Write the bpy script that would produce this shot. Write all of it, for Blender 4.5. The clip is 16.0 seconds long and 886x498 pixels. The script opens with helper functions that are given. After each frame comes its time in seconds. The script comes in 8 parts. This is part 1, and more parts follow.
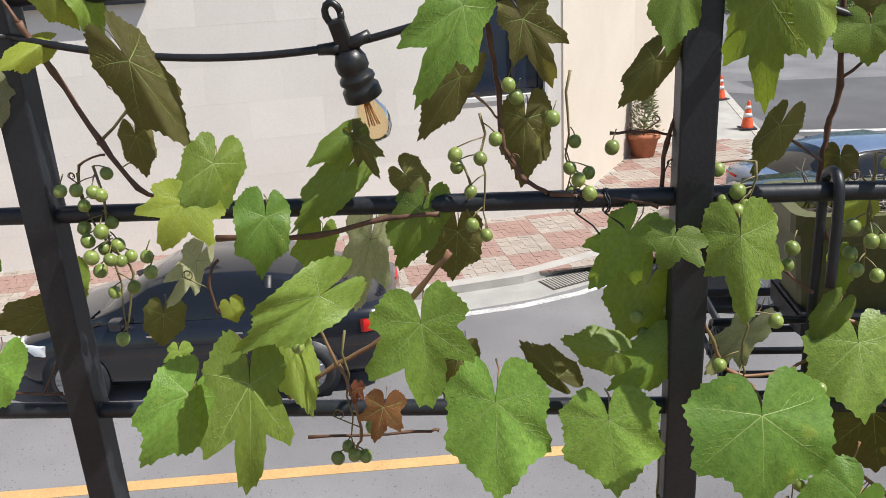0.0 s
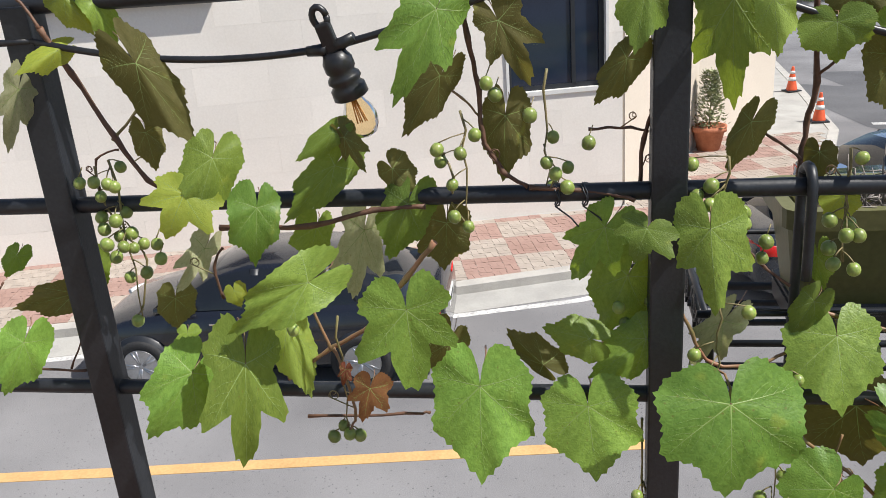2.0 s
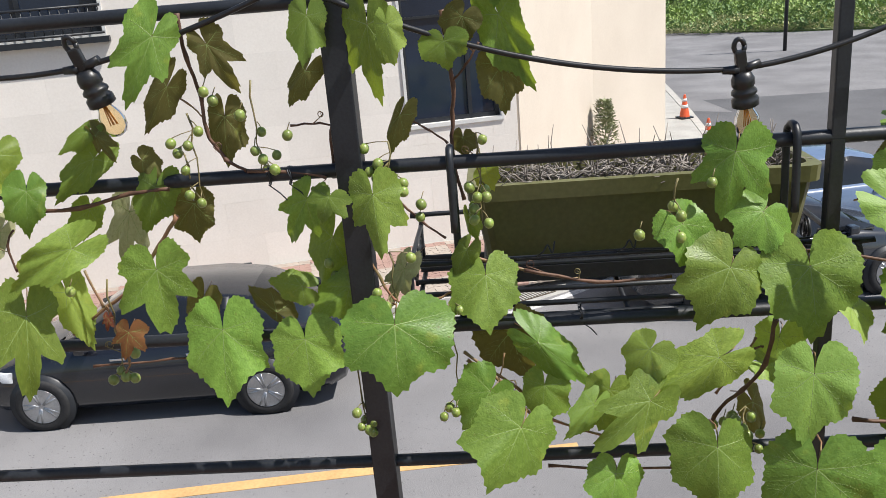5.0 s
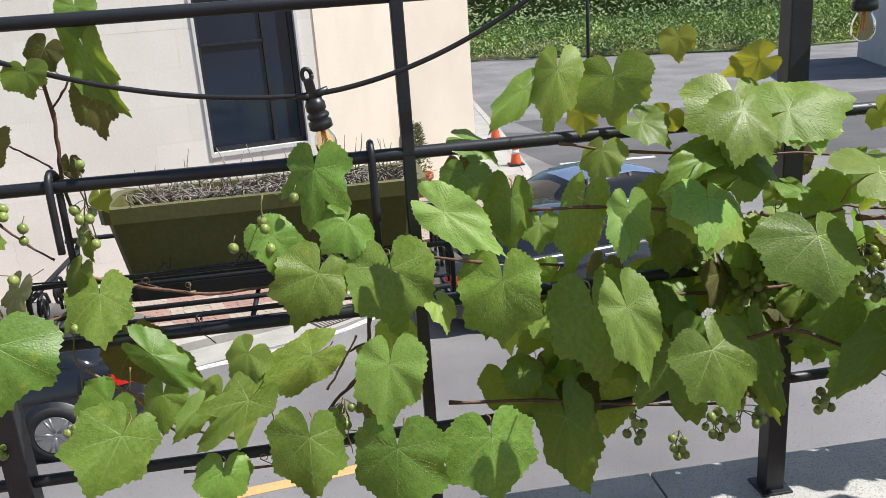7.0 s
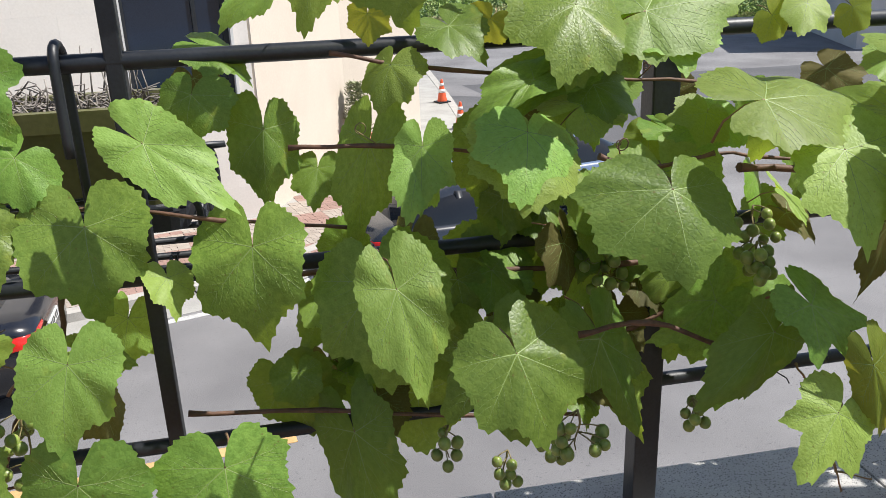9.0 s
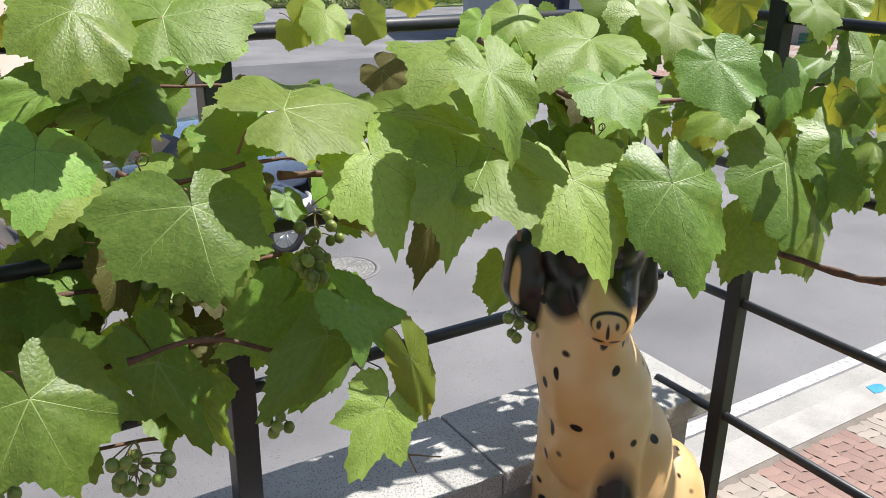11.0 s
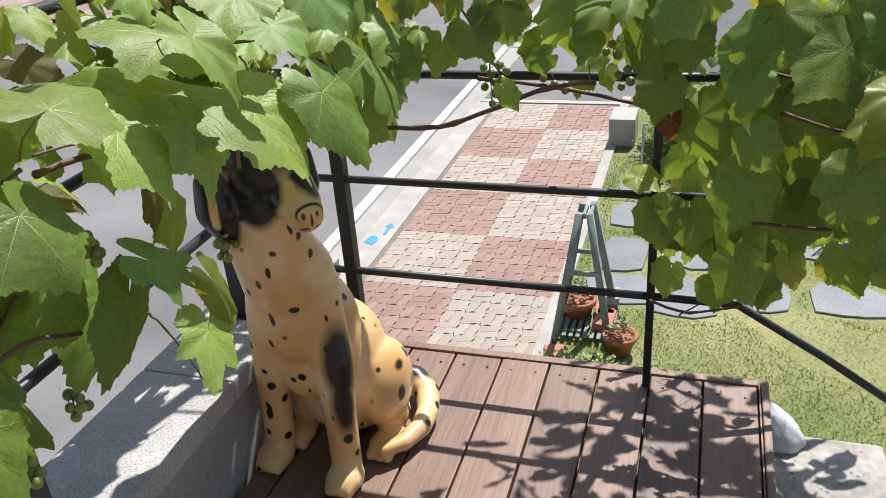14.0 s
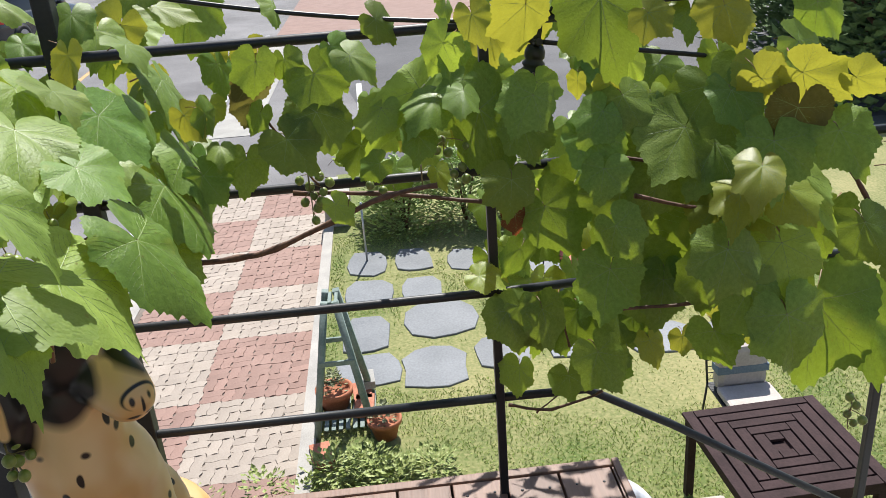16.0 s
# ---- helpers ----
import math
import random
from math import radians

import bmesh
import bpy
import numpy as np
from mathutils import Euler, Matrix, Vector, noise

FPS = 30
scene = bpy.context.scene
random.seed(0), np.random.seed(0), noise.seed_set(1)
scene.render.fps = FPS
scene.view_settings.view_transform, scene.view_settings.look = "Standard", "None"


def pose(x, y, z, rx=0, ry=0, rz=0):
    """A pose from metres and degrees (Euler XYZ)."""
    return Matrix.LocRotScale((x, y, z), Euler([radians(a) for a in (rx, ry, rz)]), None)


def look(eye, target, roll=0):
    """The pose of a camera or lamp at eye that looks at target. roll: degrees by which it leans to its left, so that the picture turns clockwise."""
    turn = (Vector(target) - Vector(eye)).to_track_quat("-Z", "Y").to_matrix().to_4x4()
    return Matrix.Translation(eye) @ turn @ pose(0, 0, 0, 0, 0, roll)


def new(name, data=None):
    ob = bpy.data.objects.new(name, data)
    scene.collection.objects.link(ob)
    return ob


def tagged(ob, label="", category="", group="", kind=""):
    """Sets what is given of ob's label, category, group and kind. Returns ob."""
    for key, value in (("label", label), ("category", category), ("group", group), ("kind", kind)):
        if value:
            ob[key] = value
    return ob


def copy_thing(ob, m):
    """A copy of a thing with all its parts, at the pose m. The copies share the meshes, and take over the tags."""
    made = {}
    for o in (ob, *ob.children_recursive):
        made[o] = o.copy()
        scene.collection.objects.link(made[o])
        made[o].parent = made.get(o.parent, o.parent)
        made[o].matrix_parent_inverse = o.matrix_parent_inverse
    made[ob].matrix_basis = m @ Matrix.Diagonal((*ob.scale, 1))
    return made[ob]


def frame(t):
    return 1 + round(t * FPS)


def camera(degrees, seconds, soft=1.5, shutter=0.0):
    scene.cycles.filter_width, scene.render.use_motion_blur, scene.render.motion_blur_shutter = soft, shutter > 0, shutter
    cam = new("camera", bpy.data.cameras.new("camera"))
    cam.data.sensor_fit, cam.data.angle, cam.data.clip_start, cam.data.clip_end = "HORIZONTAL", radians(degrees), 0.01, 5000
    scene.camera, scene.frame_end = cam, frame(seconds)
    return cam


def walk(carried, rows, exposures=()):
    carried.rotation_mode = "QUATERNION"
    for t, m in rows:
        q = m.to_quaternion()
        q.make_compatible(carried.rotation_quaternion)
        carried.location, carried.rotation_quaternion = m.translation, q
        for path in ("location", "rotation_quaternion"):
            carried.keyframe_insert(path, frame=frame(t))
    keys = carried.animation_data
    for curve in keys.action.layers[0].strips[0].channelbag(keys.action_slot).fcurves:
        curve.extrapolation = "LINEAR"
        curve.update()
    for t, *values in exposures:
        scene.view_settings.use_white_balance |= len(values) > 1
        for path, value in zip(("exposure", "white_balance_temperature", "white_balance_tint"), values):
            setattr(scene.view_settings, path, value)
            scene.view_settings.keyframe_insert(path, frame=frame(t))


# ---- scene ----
cam = camera(56.3, 16.0, 0.55)
PATH = [
    (0, (0.052, 1.218, 1.582), (-0.124, 3.089, 0.898), -3.3),
    (0.5, (0.038, 1.209, 1.59), (-0.161, 3.071, 0.888), -3.6),
    (1, (0.063, 1.222, 1.6), (-0.172, 3.072, 0.876), -4.0),
    (1.5, (0.129, 1.227, 1.59), (-0.128, 3.077, 0.875), -4.0),
    (2, (0.175, 1.174, 1.591), (-0.157, 3.022, 0.902), -4.4),
    (2.5, (0.209, 1.06, 1.579), (-0.163, 2.911, 0.917), -4.2),
    (3, (0.264, 1.016, 1.581), (-0.115, 2.881, 0.965), -3.9),
    (3.5, (0.425, 1.029, 1.576), (0.049, 2.894, 0.961), -3.6),
    (3.7, (0.451, 1.014, 1.555), (0.136, 2.898, 0.965), -3.1),
    (5.8, (0.703, 0.711, 1.579), (0.677, 2.605, 0.936), -5.8),
    (6, (0.744, 0.694, 1.577), (0.793, 2.595, 0.955), -5.5),
    (6.5, (0.913, 0.676, 1.567), (1.058, 2.579, 0.967), -4.7),
    (7, (1.039, 0.662, 1.555), (1.275, 2.556, 0.958), -4.2),
    (7.5, (1.153, 0.698, 1.47), (1.461, 2.584, 0.883), -3.2),
    (8, (1.23, 0.834, 1.402), (1.563, 2.718, 0.82), -3.1),
    (8.2, (1.266, 0.914, 1.374), (1.593, 2.796, 0.779), -2.7),
    (10.3, (1.666, 1.119, 1.373), (2.15, 2.908, 0.622), 1.5),
    (10.5, (1.684, 1.091, 1.372), (2.304, 2.851, 0.651), 1.6),
    (11, (1.632, 1.037, 1.395), (2.64, 2.608, 0.677), 1.0),
    (11.5, (1.499, 1.05, 1.431), (2.763, 2.381, 0.636), 0.2),
    (12, (1.396, 1.036, 1.452), (2.725, 2.236, 0.562), -1.0),
    (12.5, (1.347, 0.969, 1.474), (2.669, 2.15, 0.548), -1.3),
    (13, (1.262, 1.046, 1.484), (2.727, 2.035, 0.547), -2.8),
    (13.5, (1.153, 1.132, 1.501), (2.753, 1.905, 0.582), -6.4),
    (14, (1.125, 1.155, 1.491), (2.811, 1.732, 0.584), -4.5),
    (14.5, (1.155, 1.316, 1.495), (2.924, 1.645, 0.622), -5.4),
    (15, (1.163, 1.41, 1.509), (2.965, 1.702, 0.691), -4.5),
    (15.5, (1.198, 1.477, 1.51), (3.025, 1.666, 0.72), -4.4),
    (16, (1.356, 1.488, 1.497), (3.193, 1.374, 0.714), -4.3),
]
walk(cam, [(t, look(eye, target, roll)) for t, eye, target, roll in PATH],
     exposures=((0, 0.53), (1.5, 0.57), (3.5, 0.64), (7, 0.62), (8.2, 0.60), (10.4, 0.88), (11.2, 0.74), (12.5, 0.67), (14, 0.67), (15, 0.74), (16, 0.71)))

# ---- light ----
world = bpy.data.worlds.new("sky")
scene.world = world
world.use_nodes = True
wn = world.node_tree.nodes
sky = wn.new("ShaderNodeTexSky")
sky.sky_type, sky.sun_disc = "NISHITA", False
SUN_FROM = Vector((0.66, -0.16, 1.0)).normalized()
sky.sun_elevation = math.asin(SUN_FROM.z)
sky.sun_rotation = math.atan2(SUN_FROM.x, SUN_FROM.y)
world.node_tree.links.new(sky.outputs[0], wn["Background"].inputs[0])
wn["Background"].inputs[1].default_value = 0.085
sun = new("sun", bpy.data.lights.new("sun", "SUN"))
sun.data.energy, sun.data.angle, sun.data.color = 4.75, radians(0.6), (1.0, 0.965, 0.91)
sun.matrix_world = look(SUN_FROM * 30, (0, 0, 0))
scene.view_settings.exposure = 0.65


# ---- materials ----
def material(name, low, high, scale=8.0, rough=0.7, bump=0.15, fine=60.0, metal=0.0, spots=None, spec=0.5, vary=0.0, detail=5.0):
    """Two-scale mottled surface: low and high are the colours between which it wanders."""
    low, high = [0.8 * c for c in low], [0.8 * c for c in high]
    m = bpy.data.materials.new(name)
    m.use_nodes = True
    nt = m.node_tree
    n, ln = nt.nodes, nt.links
    b = n["Principled BSDF"]
    tc = n.new("ShaderNodeTexCoord")
    big = n.new("ShaderNodeTexNoise")
    big.inputs["Scale"].default_value, big.inputs["Detail"].default_value = scale, detail
    small = n.new("ShaderNodeTexNoise")
    small.inputs["Scale"].default_value, small.inputs["Detail"].default_value = fine, 3.0
    ln.new(tc.outputs["Object"], big.inputs["Vector"])
    ln.new(tc.outputs["Object"], small.inputs["Vector"])
    mixf = n.new("ShaderNodeMath")
    mixf.operation = "MULTIPLY_ADD"
    mixf.inputs[1].default_value = 0.45
    ln.new(small.outputs["Fac"], mixf.inputs[0])
    half = n.new("ShaderNodeMath")
    half.operation = "MULTIPLY"
    half.inputs[1].default_value = 0.55
    ln.new(big.outputs["Fac"], half.inputs[0])
    ln.new(half.outputs[0], mixf.inputs[2])
    ramp = n.new("ShaderNodeValToRGB")
    ramp.color_ramp.elements[0].position, ramp.color_ramp.elements[0].color = 0.36, (*low, 1)
    ramp.color_ramp.elements[1].position, ramp.color_ramp.elements[1].color = 0.64, (*high, 1)
    ln.new(mixf.outputs[0], ramp.inputs["Fac"])
    colour = ramp.outputs["Color"]
    if vary:
        info = n.new("ShaderNodeObjectInfo")
        hsv = n.new("ShaderNodeHueSaturation")
        rng = n.new("ShaderNodeMapRange")
        rng.inputs["To Min"].default_value, rng.inputs["To Max"].default_value = 1 - vary, 1 + vary
        ln.new(info.outputs["Random"], rng.inputs["Value"])
        ln.new(rng.outputs[0], hsv.inputs["Value"])
        ln.new(colour, hsv.inputs["Color"])
        colour = hsv.outputs["Color"]
    if spots:
        vor = n.new("ShaderNodeTexVoronoi")
        vor.inputs["Scale"].default_value = spots[0]
        ln.new(tc.outputs["Object"], vor.inputs["Vector"])
        lt = n.new("ShaderNodeMath")
        lt.operation = "LESS_THAN"
        lt.inputs[1].default_value = spots[1]
        ln.new(vor.outputs["Distance"], lt.inputs[0])
        mx = n.new("ShaderNodeMix")
        mx.data_type = "RGBA"
        ln.new(lt.outputs[0], mx.inputs["Factor"])
        ln.new(colour, mx.inputs["A"])
        mx.inputs["B"].default_value = (*spots[2], 1)
        colour = mx.outputs["Result"]
    ln.new(colour, b.inputs["Base Color"])
    b.inputs["Roughness"].default_value, b.inputs["Metallic"].default_value = rough, metal
    b.inputs["Specular IOR Level"].default_value = spec
    if bump:
        bp = n.new("ShaderNodeBump")
        bp.inputs["Strength"].default_value, bp.inputs["Distance"].default_value = bump, 0.01
        ln.new(mixf.outputs[0], bp.inputs["Height"])
        ln.new(bp.outputs["Normal"], b.inputs["Normal"])
    return m


IRON = material("black_iron", (0.009, 0.011, 0.015), (0.021, 0.024, 0.030), 12, 0.46, 0.08, 160)
ASPHALT = material("asphalt", (0.135, 0.132, 0.137), (0.268, 0.263, 0.268), 0.5, 0.9, 0.8, 90, spots=(17, 0.14, (0.085, 0.083, 0.085)))
KERBSTONE = material("kerbstone", (0.36, 0.345, 0.32), (0.53, 0.505, 0.465), 3, 0.85, 0.3, 80)
GRANITE = material("granite", (0.40, 0.39, 0.375), (0.58, 0.565, 0.54), 6, 0.75, 0.3, 260, spots=(190, 0.30, (0.15, 0.145, 0.14)))
CONCRETE = material("concrete", (0.33, 0.32, 0.30), (0.46, 0.45, 0.42), 2, 0.9, 0.3, 60)
# Warm cream for the side walls, darkened to offset the sun they face.
CREAM_RENDER = material("cream_render", (0.66, 0.575, 0.48), (0.74, 0.655, 0.55), 0.9, 0.8, 0.1, 30)
STUCCO = material("stone_cladding", (0.84, 0.78, 0.71), (0.925, 0.867, 0.795), 0.9, 0.8, 0.1, 30, vary=0.045)
GROUT = material("grout", (0.80, 0.735, 0.65), (0.88, 0.815, 0.72), 4, 0.9, 0.1)
WHITE_PAINT = material("white_road_paint", (0.36, 0.355, 0.35), (0.78, 0.77, 0.755), 3.5, 0.8, 0.4, 26, spots=(13, 0.24, (0.30, 0.295, 0.29)))
YELLOW_PAINT = material("yellow_road_paint", (0.52, 0.315, 0.13), (0.70, 0.435, 0.185), 2.5, 0.8, 0.3, 35)
WHITE_FRAME = material("white_frame", (0.70, 0.69, 0.66), (0.80, 0.79, 0.77), 3, 0.5, 0.05)
DECKWOOD = material("stained_deck_wood", (0.165, 0.095, 0.068), (0.270, 0.162, 0.120), 5, 0.55, 0.3, 45, vary=0.14)
PAVER_RED = material("red_paver", (0.285, 0.175, 0.142), (0.375, 0.245, 0.205), 2, 0.85, 0.3, 50, vary=0.12)
PAVER_CREAM = material("cream_paver", (0.355, 0.300, 0.252), (0.455, 0.392, 0.335), 2, 0.85, 0.3, 50, vary=0.10)
SAND = material("joint_sand", (0.185, 0.155, 0.130), (0.275, 0.235, 0.200), 4, 0.95, 0.3)
EARTH = material("earth", (0.16, 0.12, 0.07), (0.30, 0.24, 0.15), 1.5, 0.95, 0.4)
TURF = material("turf", (0.088, 0.148, 0.024), (0.36, 0.335, 0.150), 0.8, 0.95, 0.5, 30)
SLATE = material("slate_flagstone", (0.125, 0.14, 0.158), (0.21, 0.228, 0.248), 2, 0.6, 0.2, 40, vary=0.1)
PLANTER = material("olive_plastic", (0.118, 0.118, 0.040), (0.168, 0.163, 0.060), 3, 0.45, 0.08, 90)
GLASS_DARK = material("dark_window_glass", (0.010, 0.018, 0.036), (0.020, 0.032, 0.060), 0.6, 0.06, 0.0)
CANE = material("vine_cane", (0.075, 0.035, 0.020), (0.19, 0.095, 0.055), 18, 0.65, 0.3, 90)
SOIL = material("dry_soil", (0.04, 0.03, 0.02), (0.12, 0.09, 0.06), 20, 0.95, 0.6)


# ---- building blocks ----
def mesh_object(name, bm, mat, parent=None, label="", smooth=False):
    me = bpy.data.meshes.new(name)
    bm.to_mesh(me)
    bm.free()
    if smooth:
        for p in me.polygons:
            p.use_smooth = True
    for m in (mat if isinstance(mat, (list, tuple)) else [mat]):
        me.materials.append(m)
    ob = new(name, me)
    if parent:
        ob.parent = parent
    if label:
        ob["label"] = label
    return ob


def part(name, bm, mat, parent, label="", smooth=False):
    return mesh_object(name, bm, mat, parent, label, smooth)


def thing(name, at, label, category, group="", kind="", rz=0.0):
    ob = new(name)
    ob.empty_display_size = 0.1
    ob.matrix_world = pose(*at, 0, 0, rz)
    return tagged(ob, label, category, group, kind)


def add_box(bm, lo, hi, bevel=0.0):
    lo, hi = Vector(lo), Vector(hi)
    r = bmesh.ops.create_cube(bm, size=1.0, matrix=Matrix.Translation((lo + hi) / 2) @ Matrix.Diagonal((*(hi - lo), 1)))
    if bevel:
        edges = list({e for v in r["verts"] for e in v.link_edges})
        bmesh.ops.bevel(bm, geom=edges, offset=bevel, segments=2, profile=0.6, affect="EDGES")
    return bm


def box(lo, hi, bevel=0.0):
    return add_box(bmesh.new(), lo, hi, bevel)


def add_tube(bm, points, radii, sides=10, cap=True):
    """A round bar along points; radii is one number or one a point."""
    pts = [Vector(p) for p in points]
    rad = [radii] * len(pts) if isinstance(radii, (int, float)) else radii
    rings, side = [], None
    for i, p in enumerate(pts):
        d = (pts[min(i + 1, len(pts) - 1)] - pts[max(i - 1, 0)]).normalized()
        if side is None:
            side = d.orthogonal().normalized()
        side = (side - d * side.dot(d)).normalized()
        up = d.cross(side)
        rings.append([bm.verts.new(p + (side * math.cos(a) + up * math.sin(a)) * rad[i]) for a in (2 * math.pi * k / sides for k in range(sides))])
    for a, b in zip(rings, rings[1:]):
        for k in range(sides):
            f = bm.faces.new((a[k], a[(k + 1) % sides], b[(k + 1) % sides], b[k]))
            f.smooth = True
    if cap:
        bm.faces.new(rings[0][::-1])
        bm.faces.new(rings[-1])
    return bm


def tube(points, radii, sides=10):
    return add_tube(bmesh.new(), points, radii, sides)


def add_lathe(bm, profile, sides=20, m=None):
    """Turns (radius, height) pairs round the z axis."""
    m = m or Matrix.Identity(4)
    rings = []
    for r, z in profile:
        rings.append([bm.verts.new(m @ Vector((r * math.cos(a), r * math.sin(a), z))) for a in (2 * math.pi * k / sides for k in range(sides))])
    for a, b in zip(rings, rings[1:]):
        for k in range(sides):
            f = bm.faces.new((a[k], a[(k + 1) % sides], b[(k + 1) % sides], b[k]))
            f.smooth = True
    if profile[0][0] > 1e-4:
        bm.faces.new(rings[0][::-1])
    if profile[-1][0] > 1e-4:
        bm.faces.new(rings[-1])
    return bm


def prism(outline, z0, z1, bevel=0.0):
    """An upright prism over an outline of (x, y)."""
    bm = bmesh.new()
    low = [bm.verts.new((x, y, z0)) for x, y in outline]
    high = [bm.verts.new((x, y, z1)) for x, y in outline]
    n = len(outline)
    bm.faces.new(low[::-1])
    top = bm.faces.new(high)
    for k in range(n):
        bm.faces.new((low[k], low[(k + 1) % n], high[(k + 1) % n], high[k]))
    if bevel:
        bmesh.ops.bevel(bm, geom=list(top.edges), offset=bevel, segments=1, affect="EDGES")
    bmesh.ops.recalc_face_normals(bm, faces=bm.faces)
    return bm


# ---- levels and lines of the place ----
ROAD_Z, WALK_Z, LAWN_Z, LEDGE_Z = -3.20, -3.08, -2.94, 0.30
RAIL_Y = 2.35
RAILS = (0.598, 0.904, 1.238)
TOP_RAIL = 1.55

# ---- ground, road and pavements ----
STREET = radians(14.5)
SDIR, SNRM = Vector((math.cos(STREET), math.sin(STREET), 0)), Vector((-math.sin(STREET), math.cos(STREET), 0))


def street(s, n, z=0.0):
    """A place s metres along and n metres across the far kerb of the street."""
    p = Vector((-7.0, 10.80, 0)) + SDIR * s + SNRM * n
    return Vector((p.x, p.y, z))


def flat(name, corners, z, mat, label, category, drop=0.0):
    bm = bmesh.new()
    top = [bm.verts.new((c[0], c[1], z)) for c in corners]
    bm.faces.new(top)
    if drop:
        low = [bm.verts.new((c[0], c[1], z - drop)) for c in corners]
        for k in range(len(top)):
            bm.faces.new((top[k], low[k], low[(k + 1) % len(top)], top[(k + 1) % len(top)]))
    bmesh.ops.recalc_face_normals(bm, faces=bm.faces)
    return tagged(mesh_object(name, bm, mat), label, category, kind="structure")


flat("ground", [(-400, -400), (400, -400), (400, 400), (-400, 400)], ROAD_Z - 0.03, EARTH, "bare earthy ground under the street", "ground")
flat("road", [(-60, -30), (120, -30), (120, 60), (-60, 60)], ROAD_Z, ASPHALT, "sunlit worn grey asphalt street", "road")
FAR_KERB = [street(-40, 0), street(5.5, 0), (0.1, 12.80, 0), (1.57, 13.75, 0), (3.4, 15.6, 0), (5.0, 18.2, 0), (5.95, 21.2, 0), (6.55, 27.7, 0), (7.4, 40.0, 0)]
pavement_far = flat("pavement_far", [p[:2] for p in FAR_KERB] + [(-4, 42), (-44, 22)], WALK_Z, CONCRETE, "far pavement of red and cream blocks", "pavement", 0.2)
pavement_near = flat("pavement_near", [(2.6, 2.42), (15.5, 2.42), (15.5, 4.80), (2.6, 4.80)], WALK_Z, SAND, "near pavement of red and cream blocks", "pavement", 0.2)
lawn = flat("lawn", [(3.26, -14), (15.6, -14), (15.6, 2.40), (3.26, 2.40)], LAWN_Z, TURF, "patchy sunlit garden lawn", "lawn", 0.5)


def band(name, points, width, z, height, mat, label, category, bevel=0.0):
    """A strip of even width along a line on the ground, with its full height."""
    pts = [Vector((p[0], p[1], 0)) for p in points]
    left, right = [], []
    for i, p in enumerate(pts):
        d = (pts[min(i + 1, len(pts) - 1)] - pts[max(i - 1, 0)]).normalized()
        n = Vector((-d.y, d.x, 0)) * width / 2
        left.append(p + n)
        right.append(p - n)
    bm = bmesh.new()
    rows = [[bm.verts.new((q.x, q.y, h)) for q in side] for side, h in ((left, z), (left, z + height), (right, z + height), (right, z))]
    for a, b in zip(rows, rows[1:]):
        for k in range(len(pts) - 1):
            bm.faces.new((a[k], a[k + 1], b[k + 1], b[k]))
    bm.faces.new([r[0] for r in rows])
    bm.faces.new([r[-1] for r in rows][::-1])
    bmesh.ops.recalc_face_normals(bm, faces=bm.faces)
    return tagged(mesh_object(name, bm, mat), label, category, kind="structure")


band("kerb", [(p[0], p[1]) for p in FAR_KERB], 0.22, ROAD_Z - 0.05, 0.185, KERBSTONE, "pale concrete kerb of the far pavement", "kerb")
band("gutter", [street(-40, -0.42)[:2], street(5.5, -0.42)[:2], (0.2, 12.40), (1.85, 13.45)], 0.62, ROAD_Z - 0.05, 0.056, CONCRETE, "pale concrete gutter strip along the kerb", "gutter")
band("edge_line", [street(-40, -0.80)[:2], street(5.5, -0.80)[:2], (0.08, 11.87), (0.95, 12.30), (1.95, 13.08), (3.6, 14.6)], 0.13, ROAD_Z - 0.02, 0.025, WHITE_PAINT, "worn white line along the road edge", "road marking")
band("centre_line", [(-30, 4.2), (-5.75, 7.50), (-4.5, 7.66), (-0.55, 8.21), (1.2, 8.44)], 0.16, ROAD_Z - 0.02, 0.026, YELLOW_PAINT, "yellow centre line of the street", "road marking")
band("centre_line", [(20.0, 10.5), (30.0, 11.2), (41.9, 11.95), (60, 13.2)], 0.16, ROAD_Z - 0.02, 0.026, YELLOW_PAINT, "yellow centre line of the street", "road marking")
band("near_kerb", [(-3, 4.98), (8.5, 4.98), (15.5, 4.98)], 0.36, ROAD_Z - 0.05, 0.18, KERBSTONE, "pale wide kerb of the near pavement", "kerb")
band("near_gutter", [(-3, 5.34), (8.5, 5.34), (15.5, 5.36), (19.9, 5.36)], 0.36, ROAD_Z - 0.05, 0.058, CONCRETE, "pale concrete gutter along the near kerb", "gutter")
band("near_edge_line", [(-3, 5.64), (8.57, 5.64), (15.7, 5.68), (36, 5.75)], 0.17, ROAD_Z - 0.02, 0.025, WHITE_PAINT, "worn white line along the near road edge", "road marking")
band("cross_line", [(7.1, 22.2), (9.7, 21.95)], 0.24, ROAD_Z - 0.02, 0.028, WHITE_PAINT, "white painted line across the side road", "road marking")
band("side_line", [(19.6, 1.95), (24.8, 2.06)], 0.16, ROAD_Z - 0.02, 0.030, WHITE_PAINT, "white line of the side road", "road marking")
band("stop_line", [(1.6, 4.4), (1.62, 7.2)], 0.45, ROAD_Z - 0.02, 0.024, WHITE_PAINT, "broad worn white road mark under the terrace", "road marking")
band("path_kerb", [(2.6, 2.44), (15.4, 2.44)], 0.14, LAWN_Z - 0.1, 0.13, KERBSTONE, "narrow pale concrete edging between pavement and lawn", "edging")
band("paving_end", [(15.5, 2.4), (15.5, 5.1)], 0.16, ROAD_Z - 0.05, 0.19, KERBSTONE, "pale kerb across the end of the pavement", "kerb")



